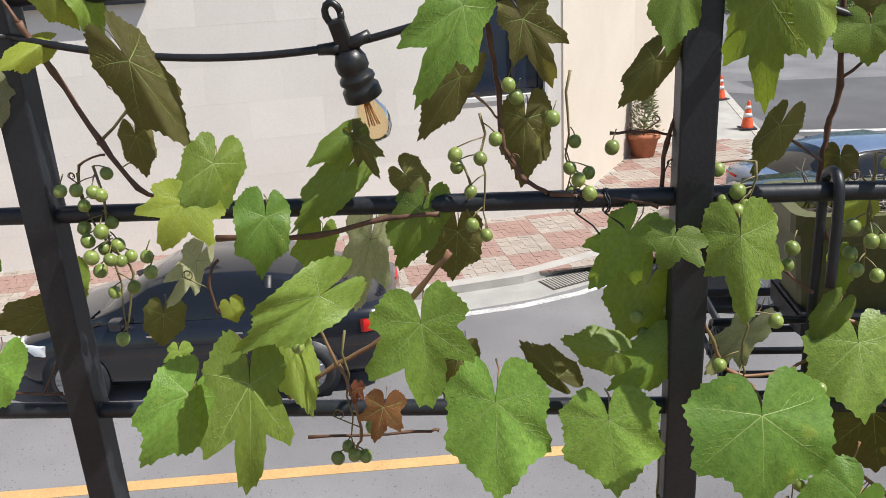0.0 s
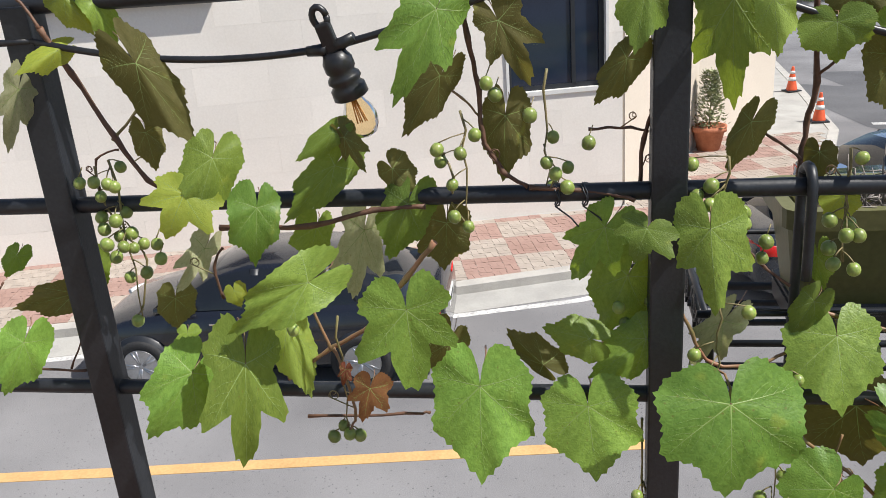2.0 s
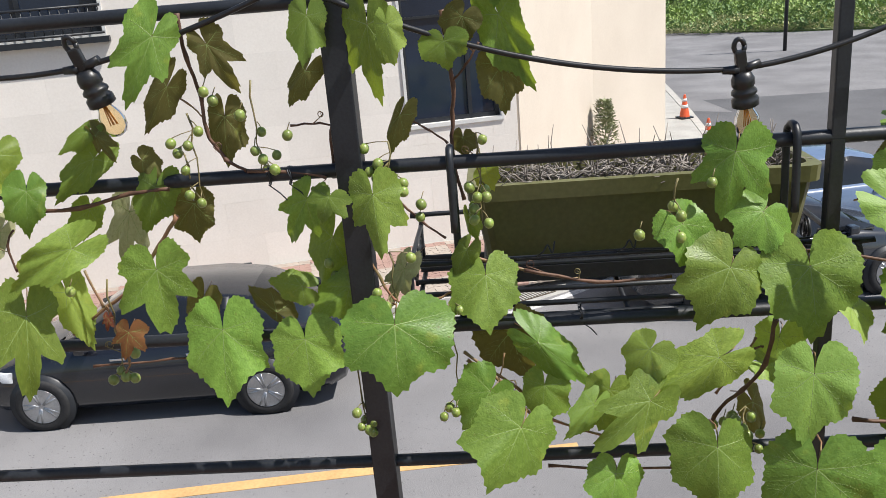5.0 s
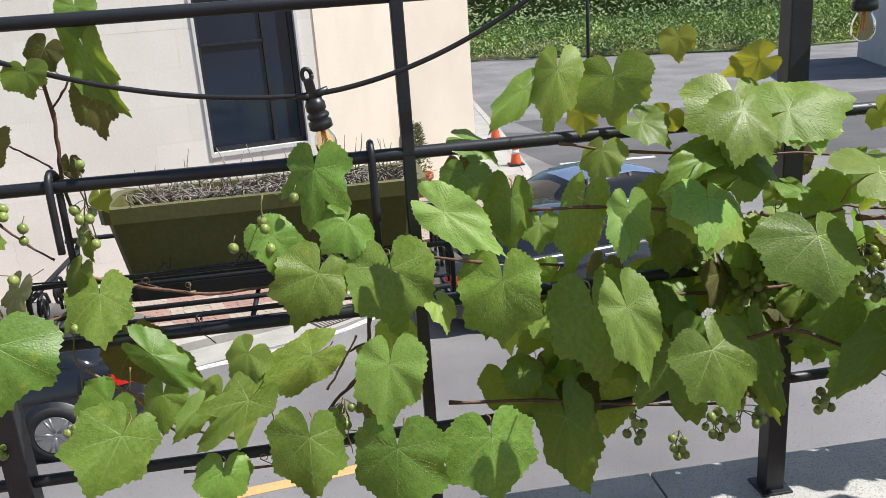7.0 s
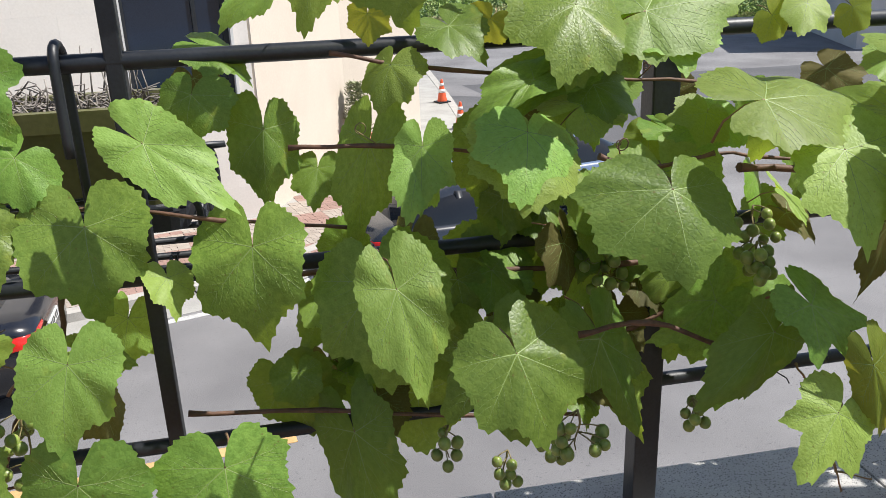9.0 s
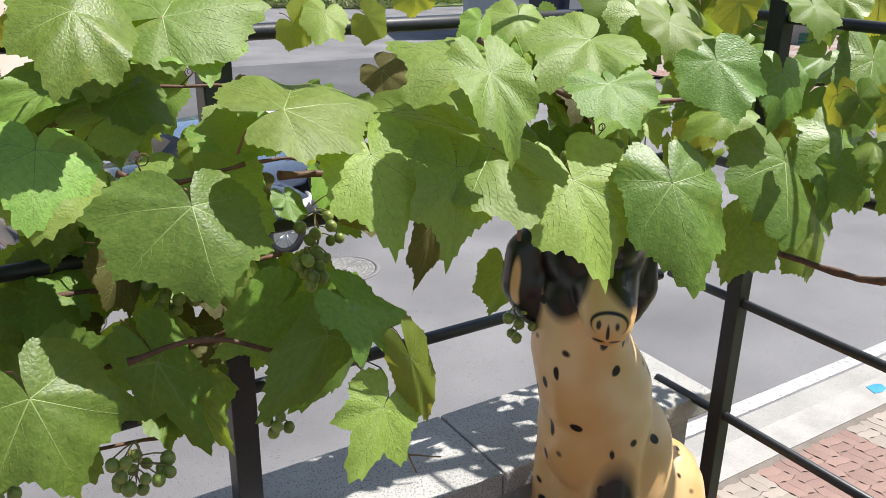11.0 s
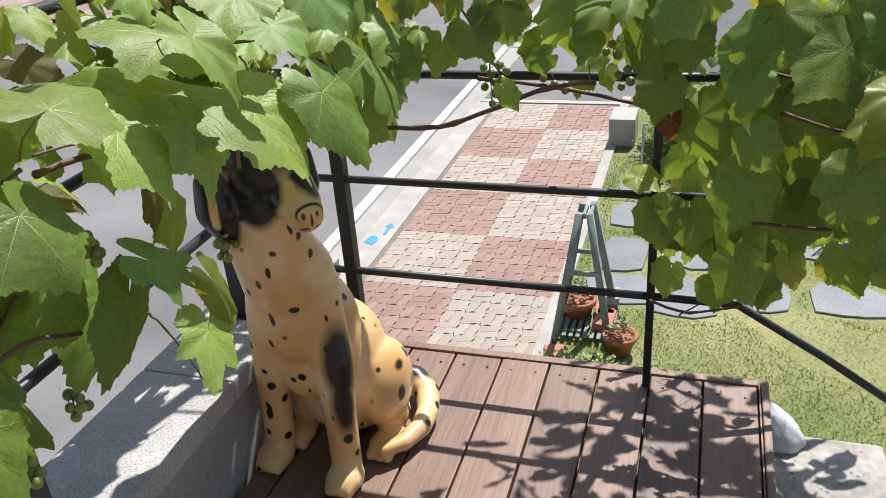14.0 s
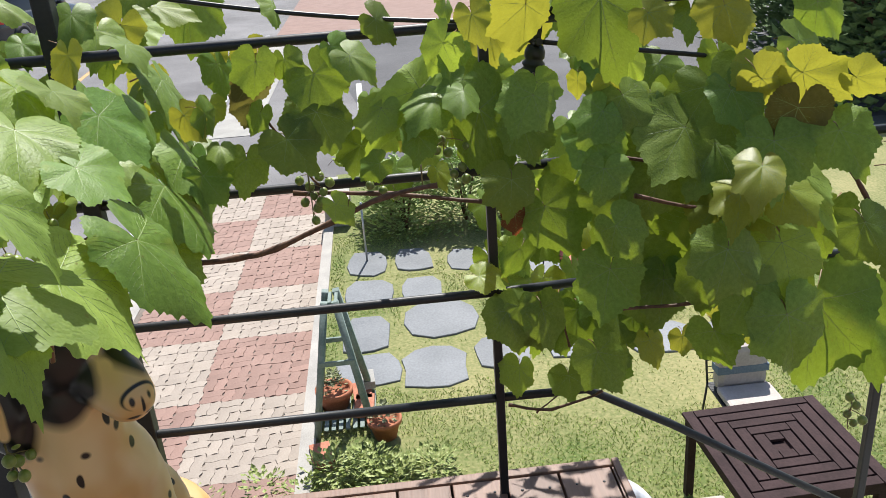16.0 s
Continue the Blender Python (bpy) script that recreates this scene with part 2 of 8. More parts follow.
def smooth_path(points, steps=4):
    pts = [Vector(p) for p in points]
    full = [pts[0]] + pts + [pts[-1]]
    path = []
    for a, b, c, d in zip(full, full[1:], full[2:], full[3:]):
        for k in range(steps):
            t = k / steps
            path.append(0.5 * (2 * b + (c - a) * t + (2 * a - 5 * b + 4 * c - d) * t * t + (3 * b - a - 3 * c + d) * t ** 3))
    return path + [pts[-1]]


# ---- far building ----
FAC = radians(15.1)
FDIR = Vector((math.cos(FAC), math.sin(FAC), 0))


def facade(s, n=0.0, z=0.0):
    p = Vector((-10.2, 12.85, 0)) + FDIR * s + Vector((-math.sin(FAC), math.cos(FAC), 0)) * n
    return Vector((p.x, p.y, z))


building = thing("apartment_building", (0, 0, 0), "cream stone-clad building with dark windows across the street", "building")
PANES = ((2.35, 4.75, 1.16, 3.2), (9.52, 11.2, -0.88, 2.1))


def wall_panel(s0, s1, z0, z1, rng):
    """One cladding slab on the facade, 40 mm thick, with open joints round it."""
    j = 0.0005
    bm = bmesh.new()
    pr = rng.uniform(-0.0007, 0.0007)
    cs = [facade(s0 + j, pr, z0 + j), facade(s1 - j, pr, z0 + j), facade(s1 - j, pr, z1 - j), facade(s0 + j, pr, z1 - j)]
    back = [facade(s0 + j, 0.04, z0 + j), facade(s1 - j, 0.04, z0 + j), facade(s1 - j, 0.04, z1 - j), facade(s0 + j, 0.04, z1 - j)]
    f, b = [bm.verts.new(c) for c in cs], [bm.verts.new(c) for c in back]
    bm.faces.new(f)
    for k in range(4):
        bm.faces.new((f[k], b[k], b[(k + 1) % 4], f[(k + 1) % 4]))
    bmesh.ops.recalc_face_normals(bm, faces=bm.faces)
    return bm


def quad_prism(name, outline, z0, z1, mat, parent, label=""):
    return part(name, prism([(p[0], p[1]) for p in outline], z0, z1), mat, parent, label)


CORNER, INNER, OUTER = Vector((0.945, 15.86, 0)), Vector((2.75, 20.1, 0)), Vector((4.85, 22.5, 0))
part("wall", prism([tuple(facade(-14, 0.25)[:2]), tuple(facade(11.5, 0.25)[:2]), (2.4, 20.2), (1.4, 29.0), (-20.0, 24.0)], ROAD_Z, 8.0), GROUT, building, "grey backing wall behind the cladding")
quad_prism("side_wall", [CORNER + Vector((0.0, 0.0, 0)), INNER, INNER + Vector((-0.4, 0.3, 0)), CORNER + Vector((-0.45, 0.18, 0))], ROAD_Z, 8.0, CREAM_RENDER, building)
quad_prism("rear_wall", [INNER, OUTER, OUTER + Vector((-1.4, 6, 0)), INNER + Vector((-0.9, 5, 0))], ROAD_Z, 8.0, CREAM_RENDER, building)


def window(s0, s1, z0, z1, bars):
    w = new("window")
    w.parent = building
    for a, b, c, d in ((s0 - 0.05, s1 + 0.05, z0 - 0.07, z0), (s0 - 0.05, s1 + 0.05, z1, z1 + 0.05), (s0 - 0.05, s0, z0, z1), (s1, s1 + 0.05, z0, z1)):
        quad_prism("frame", [facade(a, -0.03), facade(b, -0.03), facade(b, 0.2), facade(a, 0.2)], c, d, WHITE_FRAME, w)
    quad_prism("pane", [facade(s0, 0.13), facade(s1, 0.13), facade(s1, 0.16), facade(s0, 0.16)], z0, z1, GLASS_DARK, w, "dark reflecting glass pane")
    for a, b, c, d in bars:
        quad_prism("glazing_bar", [facade(a, 0.09), facade(b, 0.09), facade(b, 0.128), facade(a, 0.128)], c, d, IRON, w, "dark glazing bar")


window(*PANES[1], ((9.52, 10.66, 0.92, 0.96), (10.63, 10.70, -0.88, 2.1), (9.52, 9.58, -0.88, 2.1), (11.11, 11.2, -0.88, 2.1), (9.52, 11.2, -0.88, -0.80)))
window(*PANES[0], ((3.5, 3.57, 1.16, 3.2), (2.35, 2.42, 1.16, 3.2), (4.65, 4.75, 1.16, 3.2), (2.35, 4.75, 1.16, 1.26)))
grille = new("window_grille")
grille.parent = building
part("rail", tube([facade(2.2, -0.14, 1.18), facade(4.8, -0.14, 1.18)], 0.022, 6), IRON, grille)
part("rail", tube([facade(2.2, -0.14, 1.60), facade(4.8, -0.14, 1.60)], 0.022, 6), IRON, grille)
for k in range(19):
    part("bar", tube([facade(2.23 + 0.14 * k, -0.14, 1.18), facade(2.23 + 0.14 * k, -0.14, 1.60)], 0.010, 6), IRON, grille)
quad_prism("sill", [facade(2.2, -0.16), facade(4.85, -0.16), facade(4.85, 0.0), facade(2.2, 0.0)], 1.03, 1.12, IRON, building, "dark sill under the upper window")
part("hook", tube([INNER + Vector((0.55, 0.42, 1.95)), INNER + Vector((0.56, 0.36, 1.92)), INNER + Vector((0.57, 0.36, 1.86))], 0.02, 6), IRON, building, "small dark fitting on the wall")

# ---- terrace ----
deck = tagged(mesh_object("deck_floor", box((-2.6, 0.945, -0.20), (3.18, 2.225, -0.032)), EARTH), "dark-stained terrace deck of wide boards", "floor", kind="structure")
mesh_object("deck_base", box((-2.6, -2.2, -0.20), (2.6, 0.94, -0.032)), EARTH, deck)
ledge = tagged(mesh_object("ledge_wall", box((-2.6, 2.245, -3.3), (3.17, 2.46, LEDGE_Z - 0.062)), CONCRETE), "low grey wall with a granite cap along the terrace", "wall", kind="structure")
for x0, x1 in ((-2.6, -0.42), (-0.415, 0.73), (0.735, 1.77), (1.775, 2.56), (2.565, 3.23)):
    part("cap_stone", box((x0, 2.225, LEDGE_Z - 0.06), (x1, 2.49, LEDGE_Z), 0.005), GRANITE, ledge, "grey speckled granite cap")
tagged(mesh_object("house_wall", box((-2.9, -2.4, -3.3), (-2.62, 2.6, 3.2)), CONCRETE), "plain wall closing the terrace behind", "wall", kind="structure")
tagged(mesh_object("terrace_base", box((-2.6, -2.2, -3.3), (3.17, 2.24, -0.22)), CONCRETE), "plain concrete base under the deck", "wall", kind="structure")


def post(x, y, z0, z1, w):
    return box((x - w / 2, y - w / 2, z0), (x + w / 2, y + w / 2, z1), 0.003)


def rail_y(x):
    return RAIL_Y + max(0.0, (x - 1.2)) * 0.005


railing = thing("iron_railing", (0, 0, LEDGE_Z), "black painted iron railing standing on the granite ledge", "railing")
for x, w in ((-1.56, 0.046), (-0.648, 0.046), (0.297, 0.050), (1.192, 0.026), (2.037, 0.048), (2.87, 0.048)):
    y = rail_y(x)
    p = part("post", post(x, y, 0.0, TOP_RAIL - LEDGE_Z, w), IRON, railing)
    plate = box((x - 0.040, y - 0.040, 0.0), (x + 0.040, y + 0.040, 0.006), 0.002)
    part("base_plate", plate, IRON, p)
for z in RAILS + (TOP_RAIL,):
    part("rail", tube([(x, rail_y(x), z - LEDGE_Z) for x in (-2.5, -1.2, 0.0, 1.2, 2.2, 3.13)], 0.0135), IRON, railing)
for x, z in ((0.18, 1.235), (0.14, 1.235), (0.72, 0.92), (1.23, 0.92), (2.3, 0.605), (2.6, 0.92)):
    loop = [(x + 0.004 * math.sin(a * 2.2), rail_y(x) + 0.017 * math.cos(a), z - LEDGE_Z + 0.017 * math.sin(a)) for a in (0.5 * k for k in range(22))]
    part("wire_tie", tube(loop + [(x + 0.02, rail_y(x) - 0.02, z - LEDGE_Z - 0.03), (x + 0.03, rail_y(x) - 0.015, z - LEDGE_Z - 0.045)], 0.0014, 5), IRON, railing)

front_railing = thing("front_railing", (0, 0, 0), "black painted iron railing along the deck end", "railing")
part("post", post(3.16, 2.148, -0.03, 1.55, 0.038), IRON, front_railing)
part("post", post(3.155, 1.258, -0.03, 1.27, 0.022), IRON, front_railing)
for z in (0.300, 0.602, 0.914, 1.24):
    part("rail", tube([(3.155, 2.35, z), (3.16, 2.148, z), (3.156, 1.258, z)] + ([(3.16, 1.02, z + 0.004)] if z > 0.5 else []), 0.0115), IRON, front_railing)
part("top_bar", box((3.14, 0.22, 1.256), (3.175, 1.272, 1.28), 0.003), IRON, front_railing)
part("post", post(3.155, 0.24, -0.9, 1.256, 0.022), IRON, front_railing)
part("stair_rail", tube([(3.156, 1.258, 0.300), (3.158, 1.03, 0.295), (3.16, 0.80, 0.155), (3.16, 0.50, -0.045), (3.16, 0.0, -0.37)], 0.0115), IRON, front_railing)
part("rail", tube([(3.16, 1.02, 0.914), (3.158, 0.24, 0.924)], 0.0115), IRON, front_railing)
part("rail", tube([(3.16, 1.02, 0.606), (3.158, 0.24, 0.612)], 0.0115), IRON, front_railing)

step = tagged(mesh_object("stone_step", box((2.55, 0.585, -3.3), (3.27, 0.915, -0.20), 0.012), material("worn_white_stone", (0.33, 0.305, 0.275), (0.60, 0.565, 0.515), 7, 0.9, 0.5, 34, spots=(24, 0.16, (0.20, 0.19, 0.17)))), "worn whitish stone landing beside the deck", "step", kind="structure")
sack_bm = bmesh.new()
bmesh.ops.create_icosphere(sack_bm, subdivisions=3, radius=0.5)
for v in sack_bm.verts:
    k = 1 - 0.75 * max(0.0, v.co.z + 0.3)
    v.co = Vector((v.co.x * 0.14 * k + 0.03 * v.co.z, v.co.y * 0.17 * k + 0.10 * max(0.0, v.co.z + 0.3), max(v.co.z, -0.32) * 0.17)) * (1 + 0.3 * noise.noise(v.co * 4))
sack = tagged(mesh_object("cloth_sack", sack_bm, material("white_cloth", (0.55, 0.58, 0.66), (0.74, 0.76, 0.80), 6, 0.9, 0.3), smooth=True), "crumpled white cloth sack lying on the step", "sack")
sack.location = (3.235, 0.865, -0.142)

# ---- dog statue ----
DOG_SKIN = bpy.data.materials.new("glazed_dog")
DOG_SKIN.use_nodes = True


def paint_dog():
    nt = DOG_SKIN.node_tree
    n, ln = nt.nodes, nt.links
    b = n["Principled BSDF"]
    tc = n.new("ShaderNodeTexCoord")
    nz = n.new("ShaderNodeTexNoise")
    nz.inputs["Scale"].default_value = 6
    ln.new(tc.outputs["Object"], nz.inputs["Vector"])
    ramp = n.new("ShaderNodeValToRGB")
    ramp.color_ramp.elements[0].position, ramp.color_ramp.elements[0].color = 0.38, (0.62, 0.36, 0.135, 1)
    ramp.color_ramp.elements[1].position, ramp.color_ramp.elements[1].color = 0.66, (0.72, 0.53, 0.285, 1)
    ln.new(nz.outputs["Fac"], ramp.inputs["Fac"])
    warp = n.new("ShaderNodeMixRGB")
    warp.blend_type, warp.inputs[0].default_value = "ADD", 0.05
    ln.new(tc.outputs["Object"], warp.inputs[1])
    ln.new(nz.outputs["Color"], warp.inputs[2])
    vor = n.new("ShaderNodeTexVoronoi")
    vor.inputs["Scale"].default_value = 14.5
    ln.new(warp.outputs[0], vor.inputs["Vector"])
    dark = n.new("ShaderNodeMapRange")
    dark.inputs["From Min"].default_value, dark.inputs["From Max"].default_value = 0.185, 0.14
    ln.new(vor.outputs["Distance"], dark.inputs["Value"])
    # long brush strokes between the round spots, only here and there
    squash = n.new("ShaderNodeVectorMath")
    squash.operation = "MULTIPLY"
    squash.inputs[1].default_value = (1.0, 1.0, 0.42)
    ln.new(warp.outputs[0], squash.inputs[0])
    strokes = n.new("ShaderNodeTexVoronoi")
    strokes.inputs["Scale"].default_value = 24.0
    ln.new(squash.outputs[0], strokes.inputs["Vector"])
    thin = n.new("ShaderNodeMapRange")
    thin.inputs["From Min"].default_value, thin.inputs["From Max"].default_value = 0.19, 0.14
    ln.new(strokes.outputs["Distance"], thin.inputs["Value"])
    some = n.new("ShaderNodeMath")
    some.operation = "GREATER_THAN"
    some.inputs[1].default_value = 0.5
    ln.new(strokes.outputs["Color"], some.inputs[0])
    few = n.new("ShaderNodeMath")
    few.operation = "MULTIPLY"
    ln.new(thin.outputs[0], few.inputs[0])
    ln.new(some.outputs[0], few.inputs[1])
    both = n.new("ShaderNodeMath")
    both.operation = "MAXIMUM"
    ln.new(dark.outputs[0], both.inputs[0])
    ln.new(few.outputs[0], both.inputs[1])
    total = both.outputs[0]
    # ellipsoids painted one after the other: centre, half axes, black (1) or bare (0), edge softness
    patches = [
        (2.605, 2.100, 0.918, 0.128, 0.128, 0.085, 1, 0.3), (2.512, 2.082, 0.838, 0.066, 0.066, 0.095, 1, 0.25), (2.612, 1.985, 0.850, 0.074, 0.074, 0.085, 1, 0.25),
        (2.518, 2.190, 0.80, 0.066, 0.066, 0.12, 1, 0.2), (2.668, 2.050, 0.81, 0.064, 0.060, 0.12, 1, 0.2),
        (2.545, 1.988, 0.786, 0.062, 0.058, 0.036, 0, 0.3), (2.536, 2.008, 0.842, 0.012, 0.012, 0.050, 0, 0.5), (2.486, 2.165, 0.80, 0.011, 0.010, 0.055, 0, 0.4), (2.640, 1.985, 0.80, 0.014, 0.014, 0.05, 0, 0.4),
        (2.610, 1.99, 0.36, 0.062, 0.045, 0.11, 1, 0.5), (2.590, 1.985, 0.25, 0.038, 0.035, 0.10, 1, 0.6), (2.990, 1.965, 0.080, 0.060, 0.080, 0.070, 1, 0.30),
        (2.800, 1.905, 0.235, 0.026, 0.030, 0.017, 1, 0.4), (2.855, 1.905, 0.150, 0.030, 0.030, 0.022, 1, 0.4), (2.775, 1.905, 0.160, 0.017, 0.030, 0.026, 1, 0.4), (2.895, 1.920, 0.225, 0.018, 0.030, 0.024, 1, 0.4), (2.840, 1.905, 0.080, 0.024, 0.030, 0.013, 1, 0.4),
        (2.585, 1.985, 0.15, 0.0115, 0.03, 0.0158, 1, 0.4), (2.6, 1.975, 0.095, 0.0101, 0.0187, 0.0101, 1, 0.4), (2.61, 2.195, 0.26, 0.03, 0.0115, 0.013, 1, 0.4), (2.605, 2.215, 0.17, 0.03, 0.0108, 0.0173, 1, 0.4), (2.61, 2.23, 0.11, 0.03, 0.0094, 0.0101, 1, 0.4),
        (2.88, 1.85, 0.05, 0.013, 0.03, 0.0115, 1, 0.4), (2.8, 1.85, 0.05, 0.0101, 0.03, 0.0086, 1, 0.4), (2.945, 1.87, 0.06, 0.0144, 0.03, 0.0115, 1, 0.4),
        (2.521, 1.957, 0.797, 0.035, 0.035, 0.022, 1, 0.12), (2.520, 1.956, 0.794, 0.031, 0.031, 0.0195, 0, 0.12), (2.521, 1.957, 0.770, 0.04, 0.04, 0.012, 0, 0.2),
        (2.508, 1.970, 0.796, 0.005, 0.005, 0.010, 1, 0.5), (2.530, 1.947, 0.796, 0.005, 0.005, 0.010, 1, 0.5),
        (2.519, 1.958, 0.783, 0.0035, 0.0035, 0.016, 1, 0.4), (2.508, 1.972, 0.764, 0.014, 0.014, 0.004, 1, 0.4), (2.532, 1.948, 0.764, 0.014, 0.014, 0.004, 1, 0.4), (2.592, 2.030, 0.705, 0.012, 0.012, 0.016, 1, 0.3),
    ]
    for px, py in ((2.575, 2.008), (2.615, 2.225), (2.72, 1.955)):
        patches += [(px - 0.068, py + 0.027 * q, 0.014, 0.012, 0.011, 0.013, 1, 0.3) for q in (-1, 0, 1)]
    for x, y, z, rx, ry, rz, black, soft in patches:
        off = n.new("ShaderNodeVectorMath")
        off.operation = "SUBTRACT"
        ln.new(tc.outputs["Object"], off.inputs[0])
        off.inputs[1].default_value = (x, y, z)
        div = n.new("ShaderNodeVectorMath")
        div.operation = "DIVIDE"
        ln.new(off.outputs[0], div.inputs[0])
        div.inputs[1].default_value = (rx, ry, rz)
        lg = n.new("ShaderNodeVectorMath")
        lg.operation = "LENGTH"
        ln.new(div.outputs[0], lg.inputs[0])
        mr = n.new("ShaderNodeMapRange")
        a, b2 = 1 + soft / 3, 1 - soft * 2 / 3
        mr.inputs["From Min"].default_value, mr.inputs["From Max"].default_value = (a, b2) if black else (b2, a)
        ln.new(lg.outputs["Value"], mr.inputs["Value"])
        mx = n.new("ShaderNodeMath")
        mx.operation = "MAXIMUM" if black else "MULTIPLY"
        ln.new(total, mx.inputs[0])
        ln.new(mr.outputs[0], mx.inputs[1])
        total = mx.outputs[0]
    mix = n.new("ShaderNodeMixRGB")
    ln.new(total, mix.inputs[0])
    ln.new(ramp.outputs[0], mix.inputs[1])
    mix.inputs[2].default_value = (0.005, 0.005, 0.006, 1)
    ln.new(mix.outputs[0], b.inputs["Base Color"])
    b.inputs["Roughness"].default_value = 0.33
    b.inputs["Coat Weight"].default_value = 0.12
    b.inputs["Coat Roughness"].default_value = 0.12


paint_dog()


def dog_statue():
    bm = bmesh.new()

    def ball(c, r, turn=(0, 0, 0)):
        m = Matrix.LocRotScale(Vector(c), Euler([radians(a) for a in turn]), Vector(r))
        bmesh.ops.create_icosphere(bm, subdivisions=3, radius=1.0, matrix=m)

    def limb(points, radii):
        for a, b, ra, rb in zip(points, points[1:], radii, radii[1:]):
            a, b = Vector(a), Vector(b)
            k = max(2, int((b - a).length / 0.012))
            for i in range(k + 1):
                t = i / k
                r = ra + (rb - ra) * t
                ball(a + (b - a) * t, (r, r, r))

    ball((2.665, 2.12, 0.49), (0.102, 0.122, 0.16), (0, 12, 0))
    ball((2.72, 2.11, 0.36), (0.110, 0.122, 0.17), (0, 22, 0))
    ball((2.80, 2.09, 0.22), (0.128, 0.130, 0.18), (0, 25, 0))
    ball((2.83, 2.08, 0.12), (0.13, 0.13, 0.12))
    ball((2.820, 1.982, 0.158), (0.118, 0.078, 0.128), (0, -20, 0))
    ball((2.815, 2.18, 0.15), (0.12, 0.055, 0.12))
    limb([(2.66, 2.12, 0.56), (2.62, 2.13, 0.66), (2.605, 2.115, 0.78)], [0.112, 0.094, 0.086])
    # front legs and paws
    limb([(2.66, 2.05, 0.46), (2.635, 2.025, 0.34), (2.615, 2.015, 0.20), (2.605, 2.012, 0.05)], [0.058, 0.052, 0.041, 0.040])
    limb([(2.66, 2.19, 0.46), (2.655, 2.205, 0.34), (2.65, 2.215, 0.20), (2.645, 2.22, 0.05)], [0.058, 0.050, 0.041, 0.040])
    for x, y in ((2.575, 2.008), (2.615, 2.225)):
        ball((x, y, 0.028), (0.062, 0.050, 0.035))
        for k in (-1, 0, 1):
            ball((x - 0.038, y + 0.026 * k, 0.020), (0.022, 0.014, 0.020))
    # hind feet
    for y in (1.955, 2.20):
        limb([(2.84, y + 0.01, 0.05), (2.76, y, 0.03)], [0.045, 0.034])
        ball((2.72, y, 0.026), (0.052, 0.042, 0.030))
        for k in (-1, 0, 1):
            ball((2.682, y + 0.025 * k, 0.019), (0.02, 0.014, 0.019))
    # tail
    limb([(2.92, 2.07, 0.07), (2.965, 2.01, 0.072), (2.972, 1.950, 0.062), (2.935, 1.900, 0.046), (2.87, 1.878, 0.036), (2.80, 1.876, 0.034), (2.725, 1.900, 0.036), (2.68, 1.940, 0.040)], [0.036, 0.039, 0.039, 0.036, 0.032, 0.029, 0.024, 0.018])
    # head, muzzle and ears
    ball((2.600, 2.095, 0.865), (0.086, 0.096, 0.084), (0, 0, 35))
    ball((2.590, 2.065, 0.895), (0.068, 0.072, 0.052), (0, 0, 35))
    limb([(2.595, 2.055, 0.835), (2.560, 2.005, 0.800), (2.546, 1.987, 0.786)], [0.062, 0.050, 0.043])
    ball((2.543, 1.984, 0.797), (0.026, 0.020, 0.018), (0, 0, 35))
    ball((2.548, 1.995, 0.764), (0.034, 0.030, 0.022), (0, 0, 35))
    limb([(2.545, 2.165, 0.905), (2.520, 2.185, 0.85), (2.522, 2.182, 0.79), (2.535, 2.178, 0.730)], [0.020, 0.036, 0.046, 0.026])
    limb([(2.655, 2.068, 0.915), (2.672, 2.055, 0.86), (2.668, 2.048, 0.80), (2.656, 2.045, 0.750)], [0.020, 0.036, 0.040, 0.022])
    me_ob = mesh_object("dog_statue", bm, DOG_SKIN, smooth=True)
    re = me_ob.modifiers.new("skin", "REMESH")
    re.mode, re.voxel_size, re.use_smooth_shade = "VOXEL", 0.006, True
    sm = me_ob.modifiers.new("soft", "SMOOTH")
    sm.factor, sm.iterations = 0.5, 9
    me_ob.location = (-0.003, -0.046, 0.003)
    return tagged(me_ob, "glazed tan dog statue with black spots sitting on the deck", "statue")


dog_statue()

